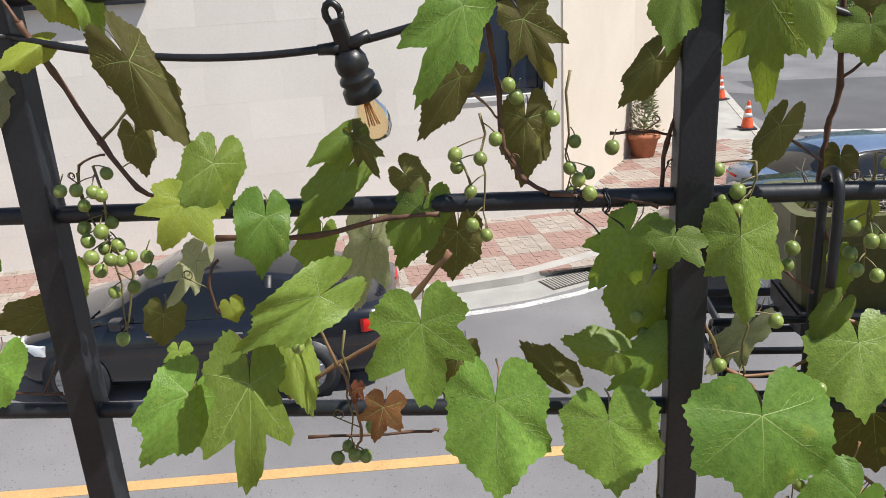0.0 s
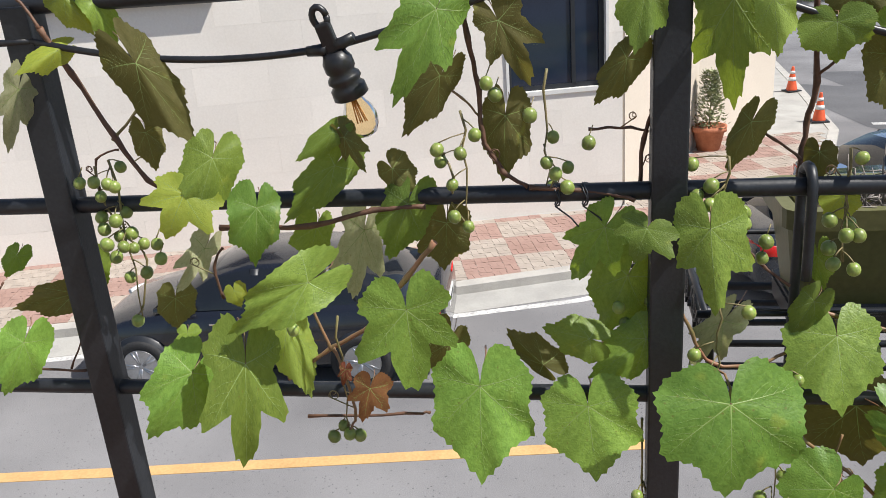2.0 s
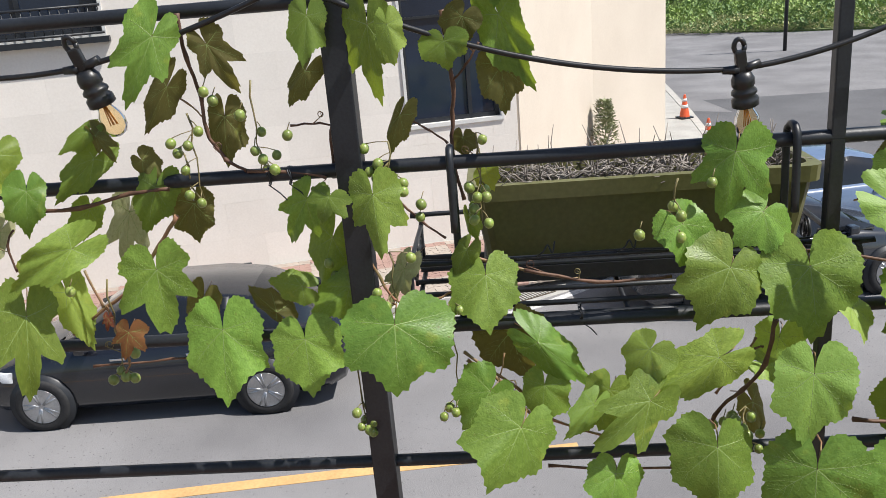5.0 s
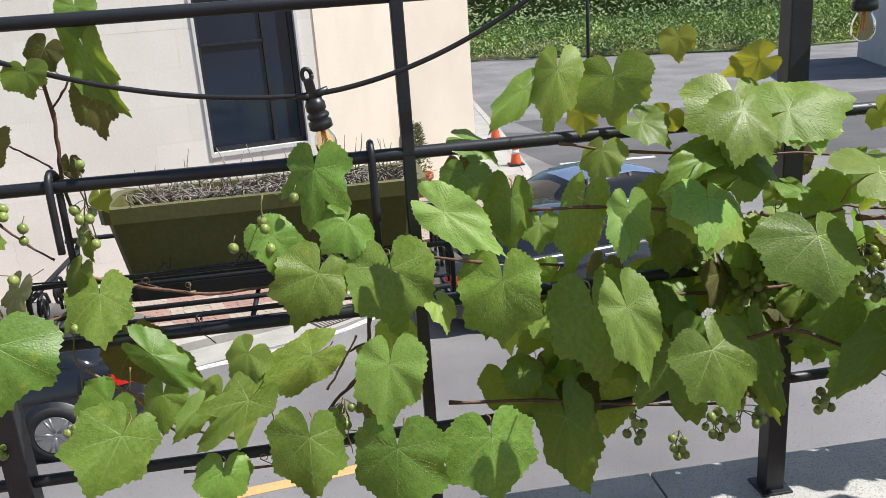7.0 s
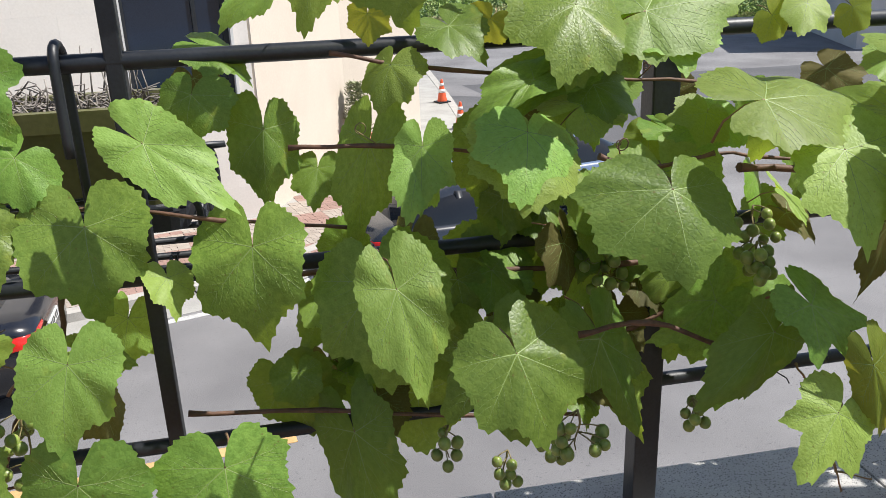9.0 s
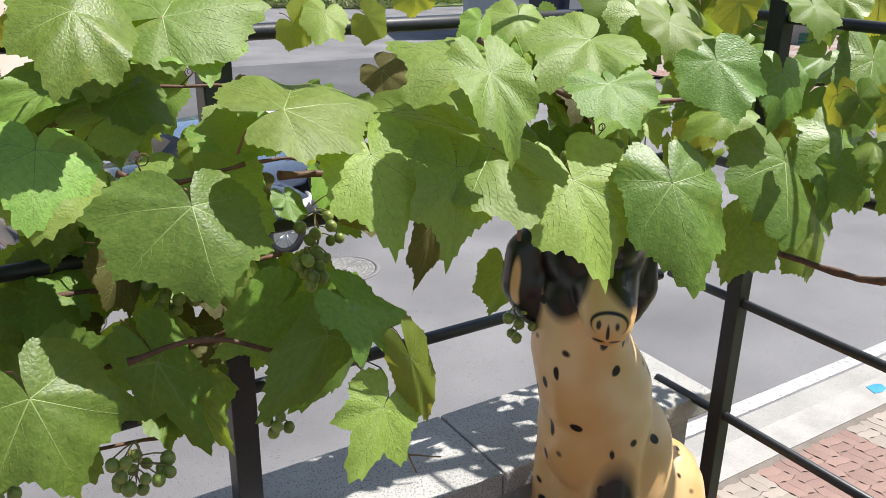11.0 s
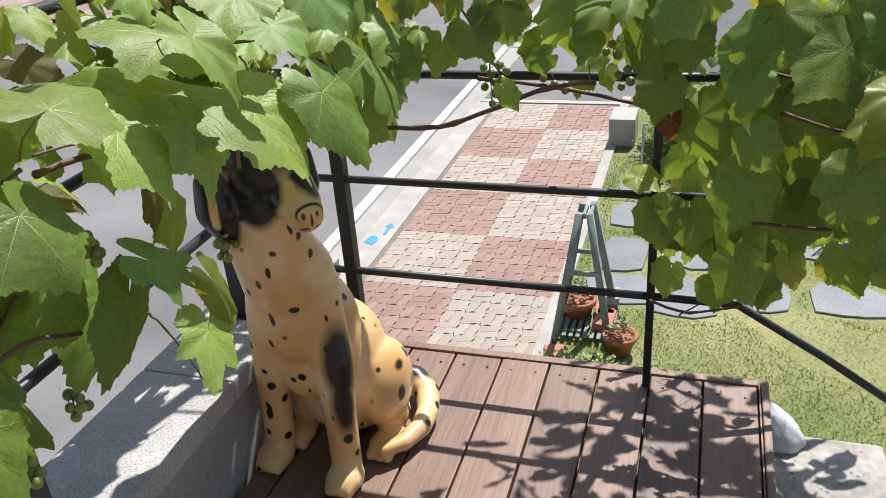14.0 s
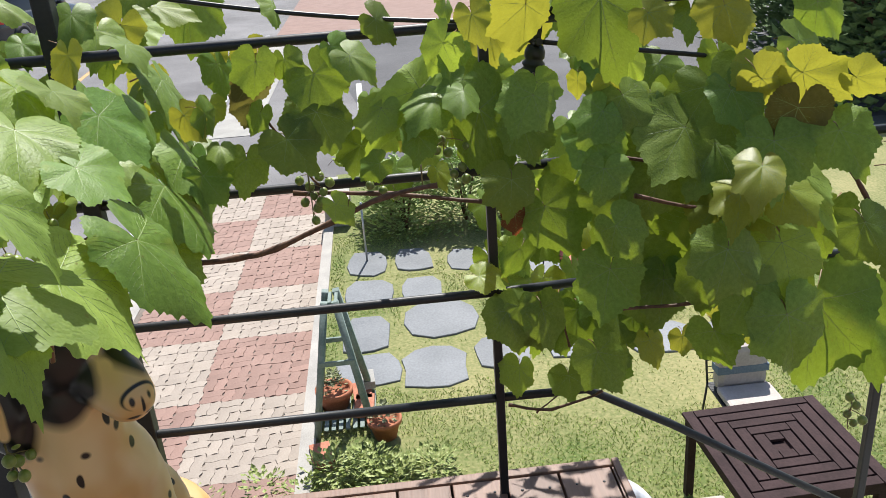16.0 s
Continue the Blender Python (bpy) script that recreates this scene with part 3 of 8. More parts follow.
# ---- flower box on its hanging shelf ----
def hanging_shelf(x0, x1, lift, label):
    shelf = thing("hanging_shelf", (0, 0.005, lift), label, "shelf", "hanging shelves")
    for y in (2.367, 2.436, 2.518, 2.602, 2.688, 2.770):
        part("bar", tube([(x0, y, 0.905), (x1, y, 0.905)], 0.0065 if 2.38 < y < 2.75 else 0.009, 8), IRON, shelf)
    for x in (x0 + 0.01, (x0 + x1) / 2, x1 - 0.01):
        part("cross_bar", tube([(x, 2.367, 0.895), (x, 2.770, 0.895)], 0.006, 8), IRON, shelf)
    for y in (2.395, 2.770):
        part("rim", tube(smooth_path([(x0, y, 0.905), (x0, y, 0.99), (x0 + 0.012, y, 1.013), (x0 + 0.04, y, 1.02), (x1 - 0.04, y, 1.02), (x1 - 0.012, y, 1.013), (x1, y, 0.99), (x1, y, 0.905)]), 0.006, 8), IRON, shelf)
    for x in (x0, x1):
        part("end_rim", tube([(x, 2.395, 0.99), (x, 2.770, 0.99)], 0.006, 8), IRON, shelf)
        for y in (2.470, 2.582, 2.695):
            part("end_bar", tube([(x, y, 0.905), (x, y, 0.99)], 0.004, 6), IRON, shelf)
        for c in (2.470, 2.582, 2.695):
            part("scroll", tube([(x, c + 0.040 * (1 - k / 20) * math.cos(k * 0.75), 0.948 + 0.038 * (1 - k / 20) * math.sin(k * 0.75)) for k in range(16)], 0.0042, 6), IRON, shelf)
    top = 1.238 - lift
    for x in (x0 + 0.113, x1 - 0.159):
        part("hook", tube(smooth_path([(x, 2.372, 0.905), (x, 2.374, top - 0.13), (x, 2.376, top), (x, 2.366, top + 0.020), (x, 2.348, top + 0.028), (x, 2.328, top + 0.020), (x, 2.319, top - 0.013), (x, 2.316, top - 0.13)]), 0.0075, 8), IRON, shelf)


hanging_shelf(0.374, 1.274, 0.0, "black iron basket shelf hooked over the railing")
hanging_shelf(-2.09, -1.19, 0.045, "black iron basket shelf with scrolled ends, empty")
# Added black tray: stands in for shade on the box's lower part.
tray = thing("plant_tray", (0.884, 2.635, 0.913), "shallow black tray added in place of the shade under the flower box", "tray")
flower_box = thing("flower_box", (0.875, 2.635, 0.920), "long olive plastic flower box with dry twigs, standing in the added tray", "planter")


def trough(lx, ly, h, taper, wall):
    bm = bmesh.new()
    rings = []
    for z, k, inset in ((0, taper, 0), (0.02, taper, -0.004), (h - 0.035, 1, 0), (h - 0.035, 1, -0.012), (h, 1, -0.014), (h, 1, wall), (0.05, taper, wall)):
        x, y, r = lx / 2 * (1 - (1 - k)) - inset, ly / 2 * (1 - (1 - k) * 3.6) - inset, 0.03
        ring = []
        for sx, sy, a0 in ((1, 1, 0), (-1, 1, 90), (-1, -1, 180), (1, -1, 270)):
            for q in range(4):
                a = radians(a0 + 30 * q)
                ring.append(bm.verts.new((sx * (x - r) + r * math.cos(a), sy * (y - r) + r * math.sin(a), z)))
        rings.append(ring)
    n = len(rings[0])
    for a, b in zip(rings, rings[1:]):
        for k in range(n):
            bm.faces.new((a[k], a[(k + 1) % n], b[(k + 1) % n], b[k]))
    bm.faces.new(rings[0][::-1])
    bm.faces.new(rings[-1])
    return bm


part("pan", trough(0.68, 0.180, 0.042, 0.98, 0.006), IRON, tray)
for sx in (-1, 1):
    part("side_lip", box((sx * 0.345 - 0.006, -0.088, 0.0425), (sx * 0.345 + 0.006, 0.088, 0.050), 0.002), IRON, tray)
    part("long_lip", box((-0.33, sx * 0.095 - 0.006, 0.0425), (0.33, sx * 0.095 + 0.006, 0.050), 0.002), IRON, tray)
part("trough", trough(0.715, 0.192, 0.222, 0.92, 0.009), PLANTER, flower_box)
part("soil", box((-0.310, -0.062, 0.06), (0.310, 0.062, 0.185), 0.01), SOIL, flower_box, "dry dark soil")
rng = random.Random(11)
bm = bmesh.new()
for k in range(520):
    x, y = rng.uniform(-0.31, 0.31), rng.uniform(-0.080, 0.080)
    a, ln_, up = rng.uniform(0, 6.28), rng.uniform(0.03, 0.085), rng.uniform(-0.01, 0.035)
    if k > 480:
        up, ln_ = rng.uniform(0.06, 0.11), rng.uniform(0.01, 0.03)
    p = Vector((x, y, 0.190 + rng.uniform(0, 0.030)))
    q = p + Vector((math.cos(a) * ln_, math.sin(a) * ln_ * 0.6, up))
    mid_ = (p + q) / 2 + Vector((rng.uniform(-0.012, 0.012), rng.uniform(-0.012, 0.012), rng.uniform(0.0, 0.02)))
    add_tube(bm, [p, mid_, q], [0.0019, 0.0016, 0.0009], 4)
part("dry_brush", bm, material("dry_twig", (0.13, 0.11, 0.10), (0.40, 0.36, 0.32), 30, 0.9, 0.2), flower_box, "tangle of dry grey twigs")["kind"] = "stuff"

wire = thing("tie_wire", (0.80, 2.392, 1.027), "thin dark wire twisted round the rim of the shelf", "wire")
part("strand", tube(smooth_path([(-0.42, 0.0, 0.006), (-0.2, -0.004, 0.0), (0.0, -0.002, 0.004), (0.22, -0.005, -0.002), (0.40, 0.0, 0.008)]), 0.0022, 5), IRON, wire)
for x in (-0.14, 0.02, 0.19):
    part("twist", tube(smooth_path([(x - 0.02, -0.004, 0.0), (x - 0.006, -0.012, 0.012), (x + 0.004, -0.006, 0.024), (x + 0.012, -0.012, 0.008), (x + 0.018, -0.004, 0.03)]), 0.0018, 5), IRON, wire)

# ---- string lights ----
RUBBER = material("black_rubber", (0.010, 0.010, 0.011), (0.022, 0.022, 0.024), 20, 0.38, 0.1, 120)
BULB_GLASS = bpy.data.materials.new("amber_bulb_glass")
BULB_GLASS.use_nodes = True
nt = BULB_GLASS.node_tree
mixer, clear, gloss, fres = nt.nodes.new("ShaderNodeMixShader"), nt.nodes.new("ShaderNodeBsdfTransparent"), nt.nodes.new("ShaderNodeBsdfGlossy"), nt.nodes.new("ShaderNodeFresnel")
clear.inputs["Color"].default_value = (0.95, 0.84, 0.64, 1)
gloss.inputs["Roughness"].default_value = 0.03
fres.inputs["IOR"].default_value = 1.22
nt.links.new(fres.outputs[0], mixer.inputs[0])
nt.links.new(clear.outputs[0], mixer.inputs[1])
nt.links.new(gloss.outputs[0], mixer.inputs[2])
nt.links.new(mixer.outputs[0], nt.nodes["Material Output"].inputs["Surface"])
FILAMENT = material("amber_filament", (0.75, 0.30, 0.06), (0.85, 0.42, 0.12), 30, 0.5, 0.0)
lights = thing("string_light", (0, 0, 0), "black cable of outdoor bulbs strung along the railing top", "string lights")


def lamp_on_cable(ring, end, turn=0.0):
    """A socket with its hanging loop at ring and the glass tip at end."""
    ring, end = Vector(ring), Vector(end)
    d = (ring - end).normalized()
    side = d.cross(Vector((0, -1, 0))).normalized()
    m = Matrix((side, d.cross(side) * 1.0, d)).transposed().to_4x4()
    m.translation = end
    L = (ring - end).length
    s = L / 0.215
    bm = bmesh.new()
    add_lathe(bm, [(0.010 * s, 0.142 * s), (0.018 * s, 0.140 * s), (0.0245 * s, 0.126 * s), (0.0245 * s, 0.112 * s), (0.0205 * s, 0.106 * s), (0.0265 * s, 0.100 * s), (0.0275 * s, 0.094 * s), (0.0225 * s, 0.088 * s), (0.0285 * s, 0.082 * s), (0.0290 * s, 0.066 * s), (0.024 * s, 0.063 * s)], 24, m)
    body = part("socket", bm, RUBBER, lights, "ribbed black rubber socket")
    bm = bmesh.new()
    loop = [m @ Vector((0.011 * s * math.cos(a), 0.0, (0.196 + 0.016 * math.sin(a)) * s)) for a in (2 * math.pi * k / 12 for k in range(13))]
    add_tube(bm, loop, 0.0055 * s, 8)
    bm2 = bmesh.new()
    add_box(bm2, (-0.012 * s, -0.009 * s, 0.120 * s), (0.012 * s, 0.009 * s, 0.188 * s), 0.004 * s)
    bmesh.ops.transform(bm2, matrix=m, verts=bm2.verts)
    part("stem", bm2, RUBBER, body)
    part("hanging_loop", bm, RUBBER, body)
    for sx in (-1, 1):
        part("cable_sleeve", tube([m @ Vector((sx * 0.008 * s, 0, 0.146 * s)), m @ Vector((sx * 0.020 * s, 0, 0.149 * s)), m @ Vector((sx * 0.040 * s, 0, 0.153 * s))], [0.0125 * s, 0.0095 * s, 0.0080 * s], 12), RUBBER, body)
    bm = bmesh.new()
    add_lathe(bm, [(0.013 * s, 0.068 * s), (0.017 * s, 0.056 * s), (0.0245 * s, 0.042 * s), (0.0275 * s, 0.027 * s), (0.0262 * s, 0.012 * s), (0.019 * s, -0.001 * s), (0.007 * s, -0.006 * s), (0.0001 * s, -0.007 * s)], 24, m)
    bulb = part("bulb", bm, BULB_GLASS, lights, "clear amber glass bulb")
    bulb.visible_shadow = False
    bm = bmesh.new()
    for k in range(-2, 3):
        add_tube(bm, [m @ Vector((0.0015 * s * k, 0, 0.062 * s)), m @ Vector((0.0042 * s * k, 0.003 * s * (k % 2), 0.018 * s))], 0.0011 * s, 5)
    part("filament", bm, FILAMENT, bulb, "amber filament rods")
    return m @ Vector((0, 0, 0.148 * s))


j1 = lamp_on_cable((-0.178, 2.300, 1.526), (-0.133, 2.335, 1.342))
j2 = lamp_on_cable((1.002, 2.313, 1.430), (1.030, 2.330, 1.258))
j3 = lamp_on_cable((2.148, 2.285, 1.590), (2.156, 2.300, 1.396))
j5 = lamp_on_cable((3.060, 2.240, 1.435), (3.040, 2.250, 1.245))
j4 = lamp_on_cable((3.100, 1.143, 1.262), (3.100, 1.172, 1.073))


def swag(a, b, sag):
    a, b = Vector(a), Vector(b)
    return [a + (b - a) * t - Vector((0, 0, sag * 4 * t * (1 - t))) for t in (k / 10 for k in range(11))]


for pts in (swag((-1.56, 2.32, 1.60), (-0.63, 2.33, 1.50), 0.03), swag((-0.63, 2.33, 1.50), j1, 0.022), swag(j1, (0.27, 2.33, 1.60), 0.012), swag((0.29, 2.32, 1.555), j2, 0.045),
            swag(j2, (1.56, 2.31, 1.60), 0.045), swag((1.56, 2.31, 1.60), j3, 0.03), swag(j3, j5, 0.03), swag(j5, (3.15, 2.13, 1.42), 0.01),
            swag((3.15, 2.13, 1.40), (3.14, 1.28, 1.25), 0.02), swag((3.14, 1.28, 1.25), j4, 0.005), swag(j4, (3.0, 0.13, 1.05), 0.0)):
    part("cable", tube(smooth_path(pts, 2), 0.0052, 8), RUBBER, lights)


# ---- street things ----
def paint(name, colour, rough=0.25):
    m = material(name, colour, tuple(c * 1.2 for c in colour), 3, rough, 0.0, 40)
    m.node_tree.nodes["Principled BSDF"].inputs["Coat Weight"].default_value = 0.7
    return m


CAR_GLASS = material("car_glass", (0.010, 0.012, 0.015), (0.016, 0.018, 0.022), 1, 0.05, 0.0)
TYRE = material("tyre_rubber", (0.012, 0.012, 0.013), (0.025, 0.025, 0.027), 20, 0.8, 0.2)
ALLOY = material("alloy_rim", (0.45, 0.46, 0.48), (0.60, 0.61, 0.63), 10, 0.3, 0.0, metal=0.9)
RED_LENS = material("red_lens", (0.55, 0.012, 0.010), (0.70, 0.03, 0.02), 8, 0.15, 0.0)
CLEAR_LENS = material("clear_lens", (0.55, 0.57, 0.60), (0.75, 0.77, 0.80), 8, 0.12, 0.0)
PLATE = material("number_plate", (0.72, 0.72, 0.70), (0.80, 0.80, 0.78), 8, 0.5, 0.0)
CHROME = material("chrome", (0.60, 0.60, 0.62), (0.70, 0.70, 0.72), 8, 0.12, 0.0, metal=1.0)


def loft(sections, mats=None):
    """Joins sections (lists of points of one length) from end to end."""
    bm = bmesh.new()
    rows = [[bm.verts.new(p) for p in s] for s in sections]
    for i, (a, b) in enumerate(zip(rows, rows[1:])):
        for k in range(len(a) - 1):
            f = bm.faces.new((a[k], b[k], b[k + 1], a[k + 1]))
            f.smooth = True
            if mats:
                f.material_index = mats(i, k)
    for r in (rows[0], rows[-1][::-1]):
        bm.faces.new(r)
    bmesh.ops.recalc_face_normals(bm, faces=bm.faces)
    return bm


def car(at, heading, coat, label, length=4.55, tall=1.0):
    """A saloon: its rear bumper's middle at the origin, its nose along +x."""
    body_mat = coat
    top = thing("car", at, label, "car", "parked cars", rz=heading)

    def ring(x, hw, z0, z1, crown):
        return [(x, -hw * 0.90, z0), (x, -hw, z0 + 0.12), (x, -hw * 1.0, (z0 + z1) / 2), (x, -hw * 0.975, z1 - 0.07), (x, -hw * 0.90, z1), (x, -hw * 0.45, z1 + crown), (x, 0, z1 + crown * 1.25),
                (x, hw * 0.45, z1 + crown), (x, hw * 0.90, z1), (x, hw * 0.975, z1 - 0.07), (x, hw, (z0 + z1) / 2), (x, hw, z0 + 0.12), (x, hw * 0.90, z0), (x, 0, z0 - 0.01)]
    k = length / 4.55
    st = ((0.0, 0.70, 0.42, 0.86, 0.0), (0.05, 0.80, 0.32, 0.98, 0.015), (0.22, 0.86, 0.25, 1.03, 0.03), (0.7, 0.89, 0.21, 1.02, 0.03), (1.5, 0.90, 0.2, 0.99, 0.02), (2.6, 0.90, 0.2, 0.97, 0.02),
          (3.25, 0.89, 0.2, 0.96, 0.035), (3.8, 0.87, 0.21, 0.88, 0.045), (4.2, 0.83, 0.22, 0.78, 0.04), (4.42, 0.74, 0.27, 0.66, 0.02), (4.55, 0.58, 0.36, 0.56, 0.0))
    part("body", loft([ring(x * k, w, a, b, c) for x, w, a, b, c in st]), body_mat, top)

    def cabin(x, z, hw, low):
        return [(x, -0.80, low), (x, -(0.80 + hw) / 2 - 0.02, (low + z) / 2 + 0.04), (x, -hw, z - 0.05), (x, -hw * 0.86, z), (x, 0, z + 0.025), (x, hw * 0.86, z), (x, hw, z - 0.05), (x, (0.80 + hw) / 2 + 0.02, (low + z) / 2 + 0.04), (x, 0.80, low)]
    cs = ((0.42, 1.035, 0.72, 1.00), (0.75, 1.24, 0.66, 1.0), (1.1, 1.39, 0.62, 1.0), (1.55, 1.455, 0.61, 0.99), (2.3, 1.46, 0.61, 0.98), (2.75, 1.36, 0.63, 0.98), (3.1, 1.18, 0.67, 0.97), (3.45, 0.985, 0.74, 0.95))
    roof_rows, roof_cols = (2, 3, 4), (2, 3, 4, 5)
    part("cabin", loft([cabin(x * k, z * tall, w, lo) for x, z, w, lo in cs], lambda i, c: 1 if i in roof_rows and c in roof_cols else 0), [CAR_GLASS, body_mat], top, "dark glass cabin under a painted roof")
    for sy in (-1, 1):
        for x0, x1 in ((1.32, 1.42), (2.16, 2.26)):
            part("door_pillar", loft([[(x * k, sy * 0.79, 0.98), (x * k, sy * 0.745, 1.18), (x * k, sy * 0.625, 1.41), (x * k, sy * 0.60, 1.41), (x * k, sy * 0.7, 1.15), (x * k, sy * 0.76, 0.98)] for x in (x0, x1)]), IRON, top, "black door pillar")
        part("mirror", box((2.98 * k, sy * 0.90 - 0.07, 0.96), (3.12 * k, sy * 0.90 + 0.09, 1.08), 0.03), body_mat, top)
        for x in (1.75, 2.65):
            part("door_handle", box((x * k - 0.1, sy * 0.895 - 0.012, 0.83), (x * k + 0.1, sy * 0.895 + 0.016, 0.86), 0.006), CHROME, top, "slim chrome door handle")
        part("tail_light", loft([[(x, sy * y, 0.78), (x - 0.01, sy * y, 0.92), (x + 0.03, sy * (y - 0.02), 0.93), (x + 0.03, sy * (y - 0.02), 0.78)] for x, y in ((0.015, 0.40), (0.02, 0.62), (0.06, 0.80), (0.30, 0.885))]), RED_LENS, top, "red tail light")
        part("headlight", loft([[(x * k, sy * y, 0.62), (x * k + 0.012, sy * y, 0.74), (x * k - 0.04, sy * (y - 0.02), 0.75), (x * k - 0.04, sy * (y - 0.02), 0.62)] for x, y in ((4.40, 0.50), (4.36, 0.66), (4.24, 0.80), (4.0, 0.855))]), CLEAR_LENS, top, "clear glass headlight")
    part("number_plate", box((-0.012, -0.26, 0.70), (0.02, 0.26, 0.82), 0.005), PLATE, top, "white number plate")
    for y in (-0.18, -0.1, 0.0, 0.08, 0.17):
        part("plate_bar", box((-0.015, y - 0.025, 0.725), (-0.010, y + 0.025, 0.795)), IRON, top)
    for x in (0.98, 3.66):
        for sy in (-1, 1):
            m = Matrix.Translation((x * k, sy * 0.86, 0.33)) @ Matrix.Rotation(radians(90 * sy), 4, "X") @ Matrix.Rotation(math.pi, 4, "X")
            part("wheel_arch", add_lathe(bmesh.new(), [(0.0002, 0.052), (0.385, 0.052), (0.385, -0.05)], 28, m), IRON, top, "dark wheel arch")
            wheel = part("wheel", add_lathe(bmesh.new(), [(0.215, 0.075), (0.25, 0.088), (0.30, 0.088), (0.328, 0.07), (0.33, -0.10), (0.29, -0.12)], 32, m), TYRE, top, "black rubber tyre")
            bm = bmesh.new()
            add_lathe(bm, [(0.225, 0.082), (0.215, 0.086), (0.205, 0.06)], 32, m)
            add_lathe(bm, [(0.045, 0.05), (0.045, 0.078), (0.03, 0.084), (0.0004, 0.084)], 16, m)
            for q in range(5):
                a = 2 * math.pi * q / 5
                for off in (-0.16, 0.16):
                    add_tube(bm, [m @ Vector((0.03 * math.cos(a), 0.03 * math.sin(a), 0.072)), m @ Vector((0.215 * math.cos(a + off), 0.215 * math.sin(a + off), 0.074))], [0.020, 0.015], 6)
            part("rim", bm, ALLOY, wheel, "five-spoke silver rim")
    return top


car((-1.43, 10.42, ROAD_Z), 183.5, paint("black_car_paint", (0.008, 0.009, 0.014)), "black saloon car with alloy wheels parked at the kerb")
car((2.19, 12.25, ROAD_Z), 12.0, paint("slate_car_paint", (0.022, 0.026, 0.034), 0.2), "dark slate saloon car with alloy wheels parked by the bend", 4.5)
car((3.85, 14.63, ROAD_Z), 15.0, paint("blue_car_paint", (0.12, 0.17, 0.27), 0.2), "blue-grey saloon car parked beyond the dark one", 4.75)
far_car = car((36.8, 17.6, ROAD_Z), -12.8, paint("dark_grey_car_paint", (0.02, 0.025, 0.03)), "large dark grey car parked far along the street", 4.7, 1.12)
far_car.scale = (1.5, 1.5, 1.5)

ORANGE = material("orange_plastic", (0.62, 0.08, 0.02), (0.78, 0.13, 0.04), 12, 0.45, 0.05)
REFLECT = material("white_band", (0.70, 0.70, 0.70), (0.82, 0.82, 0.82), 12, 0.5, 0.0)


def cone(at):
    top = thing("traffic_cone", at, "orange traffic cone with white bands on the pavement edge", "traffic cone", "traffic cones")
    part("cone", add_lathe(bmesh.new(), [(0.155, 0.035), (0.15, 0.05), (0.035, 0.68), (0.028, 0.70), (0.0003, 0.70)], 20), ORANGE, top)
    part("base", box((-0.20, -0.20, 0.0), (0.20, 0.20, 0.036), 0.01), IRON, top, "black rubber base")
    for z0, z1 in ((0.30, 0.40), (0.50, 0.58)):
        r = lambda z: 0.153 - (z - 0.05) * 0.1825 + 0.003
        part("band", add_lathe(bmesh.new(), [(r(z0), z0), (r(z1), z1)], 20), REFLECT, top, "white reflecting band")
    return top


first_cone = cone((5.85, 22.1, ROAD_Z + 0.135))
for x, y in ((6.15, 26.2), (14.0, 22.2)):
    copy_thing(first_cone, pose(x, y, ROAD_Z + (0.135 if x < 7 else 0.0), 0, 0, 20))

TERRACOTTA = material("terracotta", (0.40, 0.13, 0.06), (0.55, 0.21, 0.11), 9, 0.8, 0.2)
PLANT = material("garden_leaf", (0.19, 0.22, 0.11), (0.34, 0.37, 0.20), 9, 0.6, 0.1, vary=0.2)


def add_sprig(bm, p, d, size):
    """One small pointed leaf, bent along its middle."""
    d = d.normalized()
    s = d.cross(Vector((0.3, 0.2, 1))).normalized() * size * 0.32
    n = d.cross(s).normalized() * size * 0.12
    a, b, c = p, p + d * size * 0.5 + n, p + d * size - n * 0.5
    vs = [bm.verts.new(v) for v in (a, b + s - n, c, b - s - n, b)]
    bm.faces.new((vs[0], vs[1], vs[4]))
    bm.faces.new((vs[1], vs[2], vs[4]))
    bm.faces.new((vs[2], vs[3], vs[4]))
    bm.faces.new((vs[3], vs[0], vs[4]))


def clump(radius, height, count, size, seed, narrow=1.0):
    rng = random.Random(seed)
    bm = bmesh.new()
    for _ in range(count):
        h = rng.random() ** 0.8
        r = radius * math.sqrt(rng.random()) * (1 - narrow * h * 0.85) * (0.75 + 0.5 * rng.random())
        a = rng.uniform(0, 6.28)
        p = Vector((r * math.cos(a), r * math.sin(a), height * h))
        add_sprig(bm, p, Vector((math.cos(a), math.sin(a), rng.uniform(-0.2, 1.0))), size * rng.uniform(0.7, 1.3))
    return bm


def pot_plant(at, r, h, label, plant, plant_mat, group="terracotta pots"):
    top = thing("flower_pot", at, label, "flower pot", group)
    part("pot", add_lathe(bmesh.new(), [(r * 0.66, 0), (r * 0.92, h * 0.78), (r * 1.04, h * 0.78), (r * 1.06, h), (r * 0.92, h), (r * 0.88, h * 0.85), (0.001, h * 0.85)], 24), TERRACOTTA, top)
    ob = part("plant", plant, plant_mat, top, "small green plant")
    ob.location = (0, 0, h * 0.85)
    return top


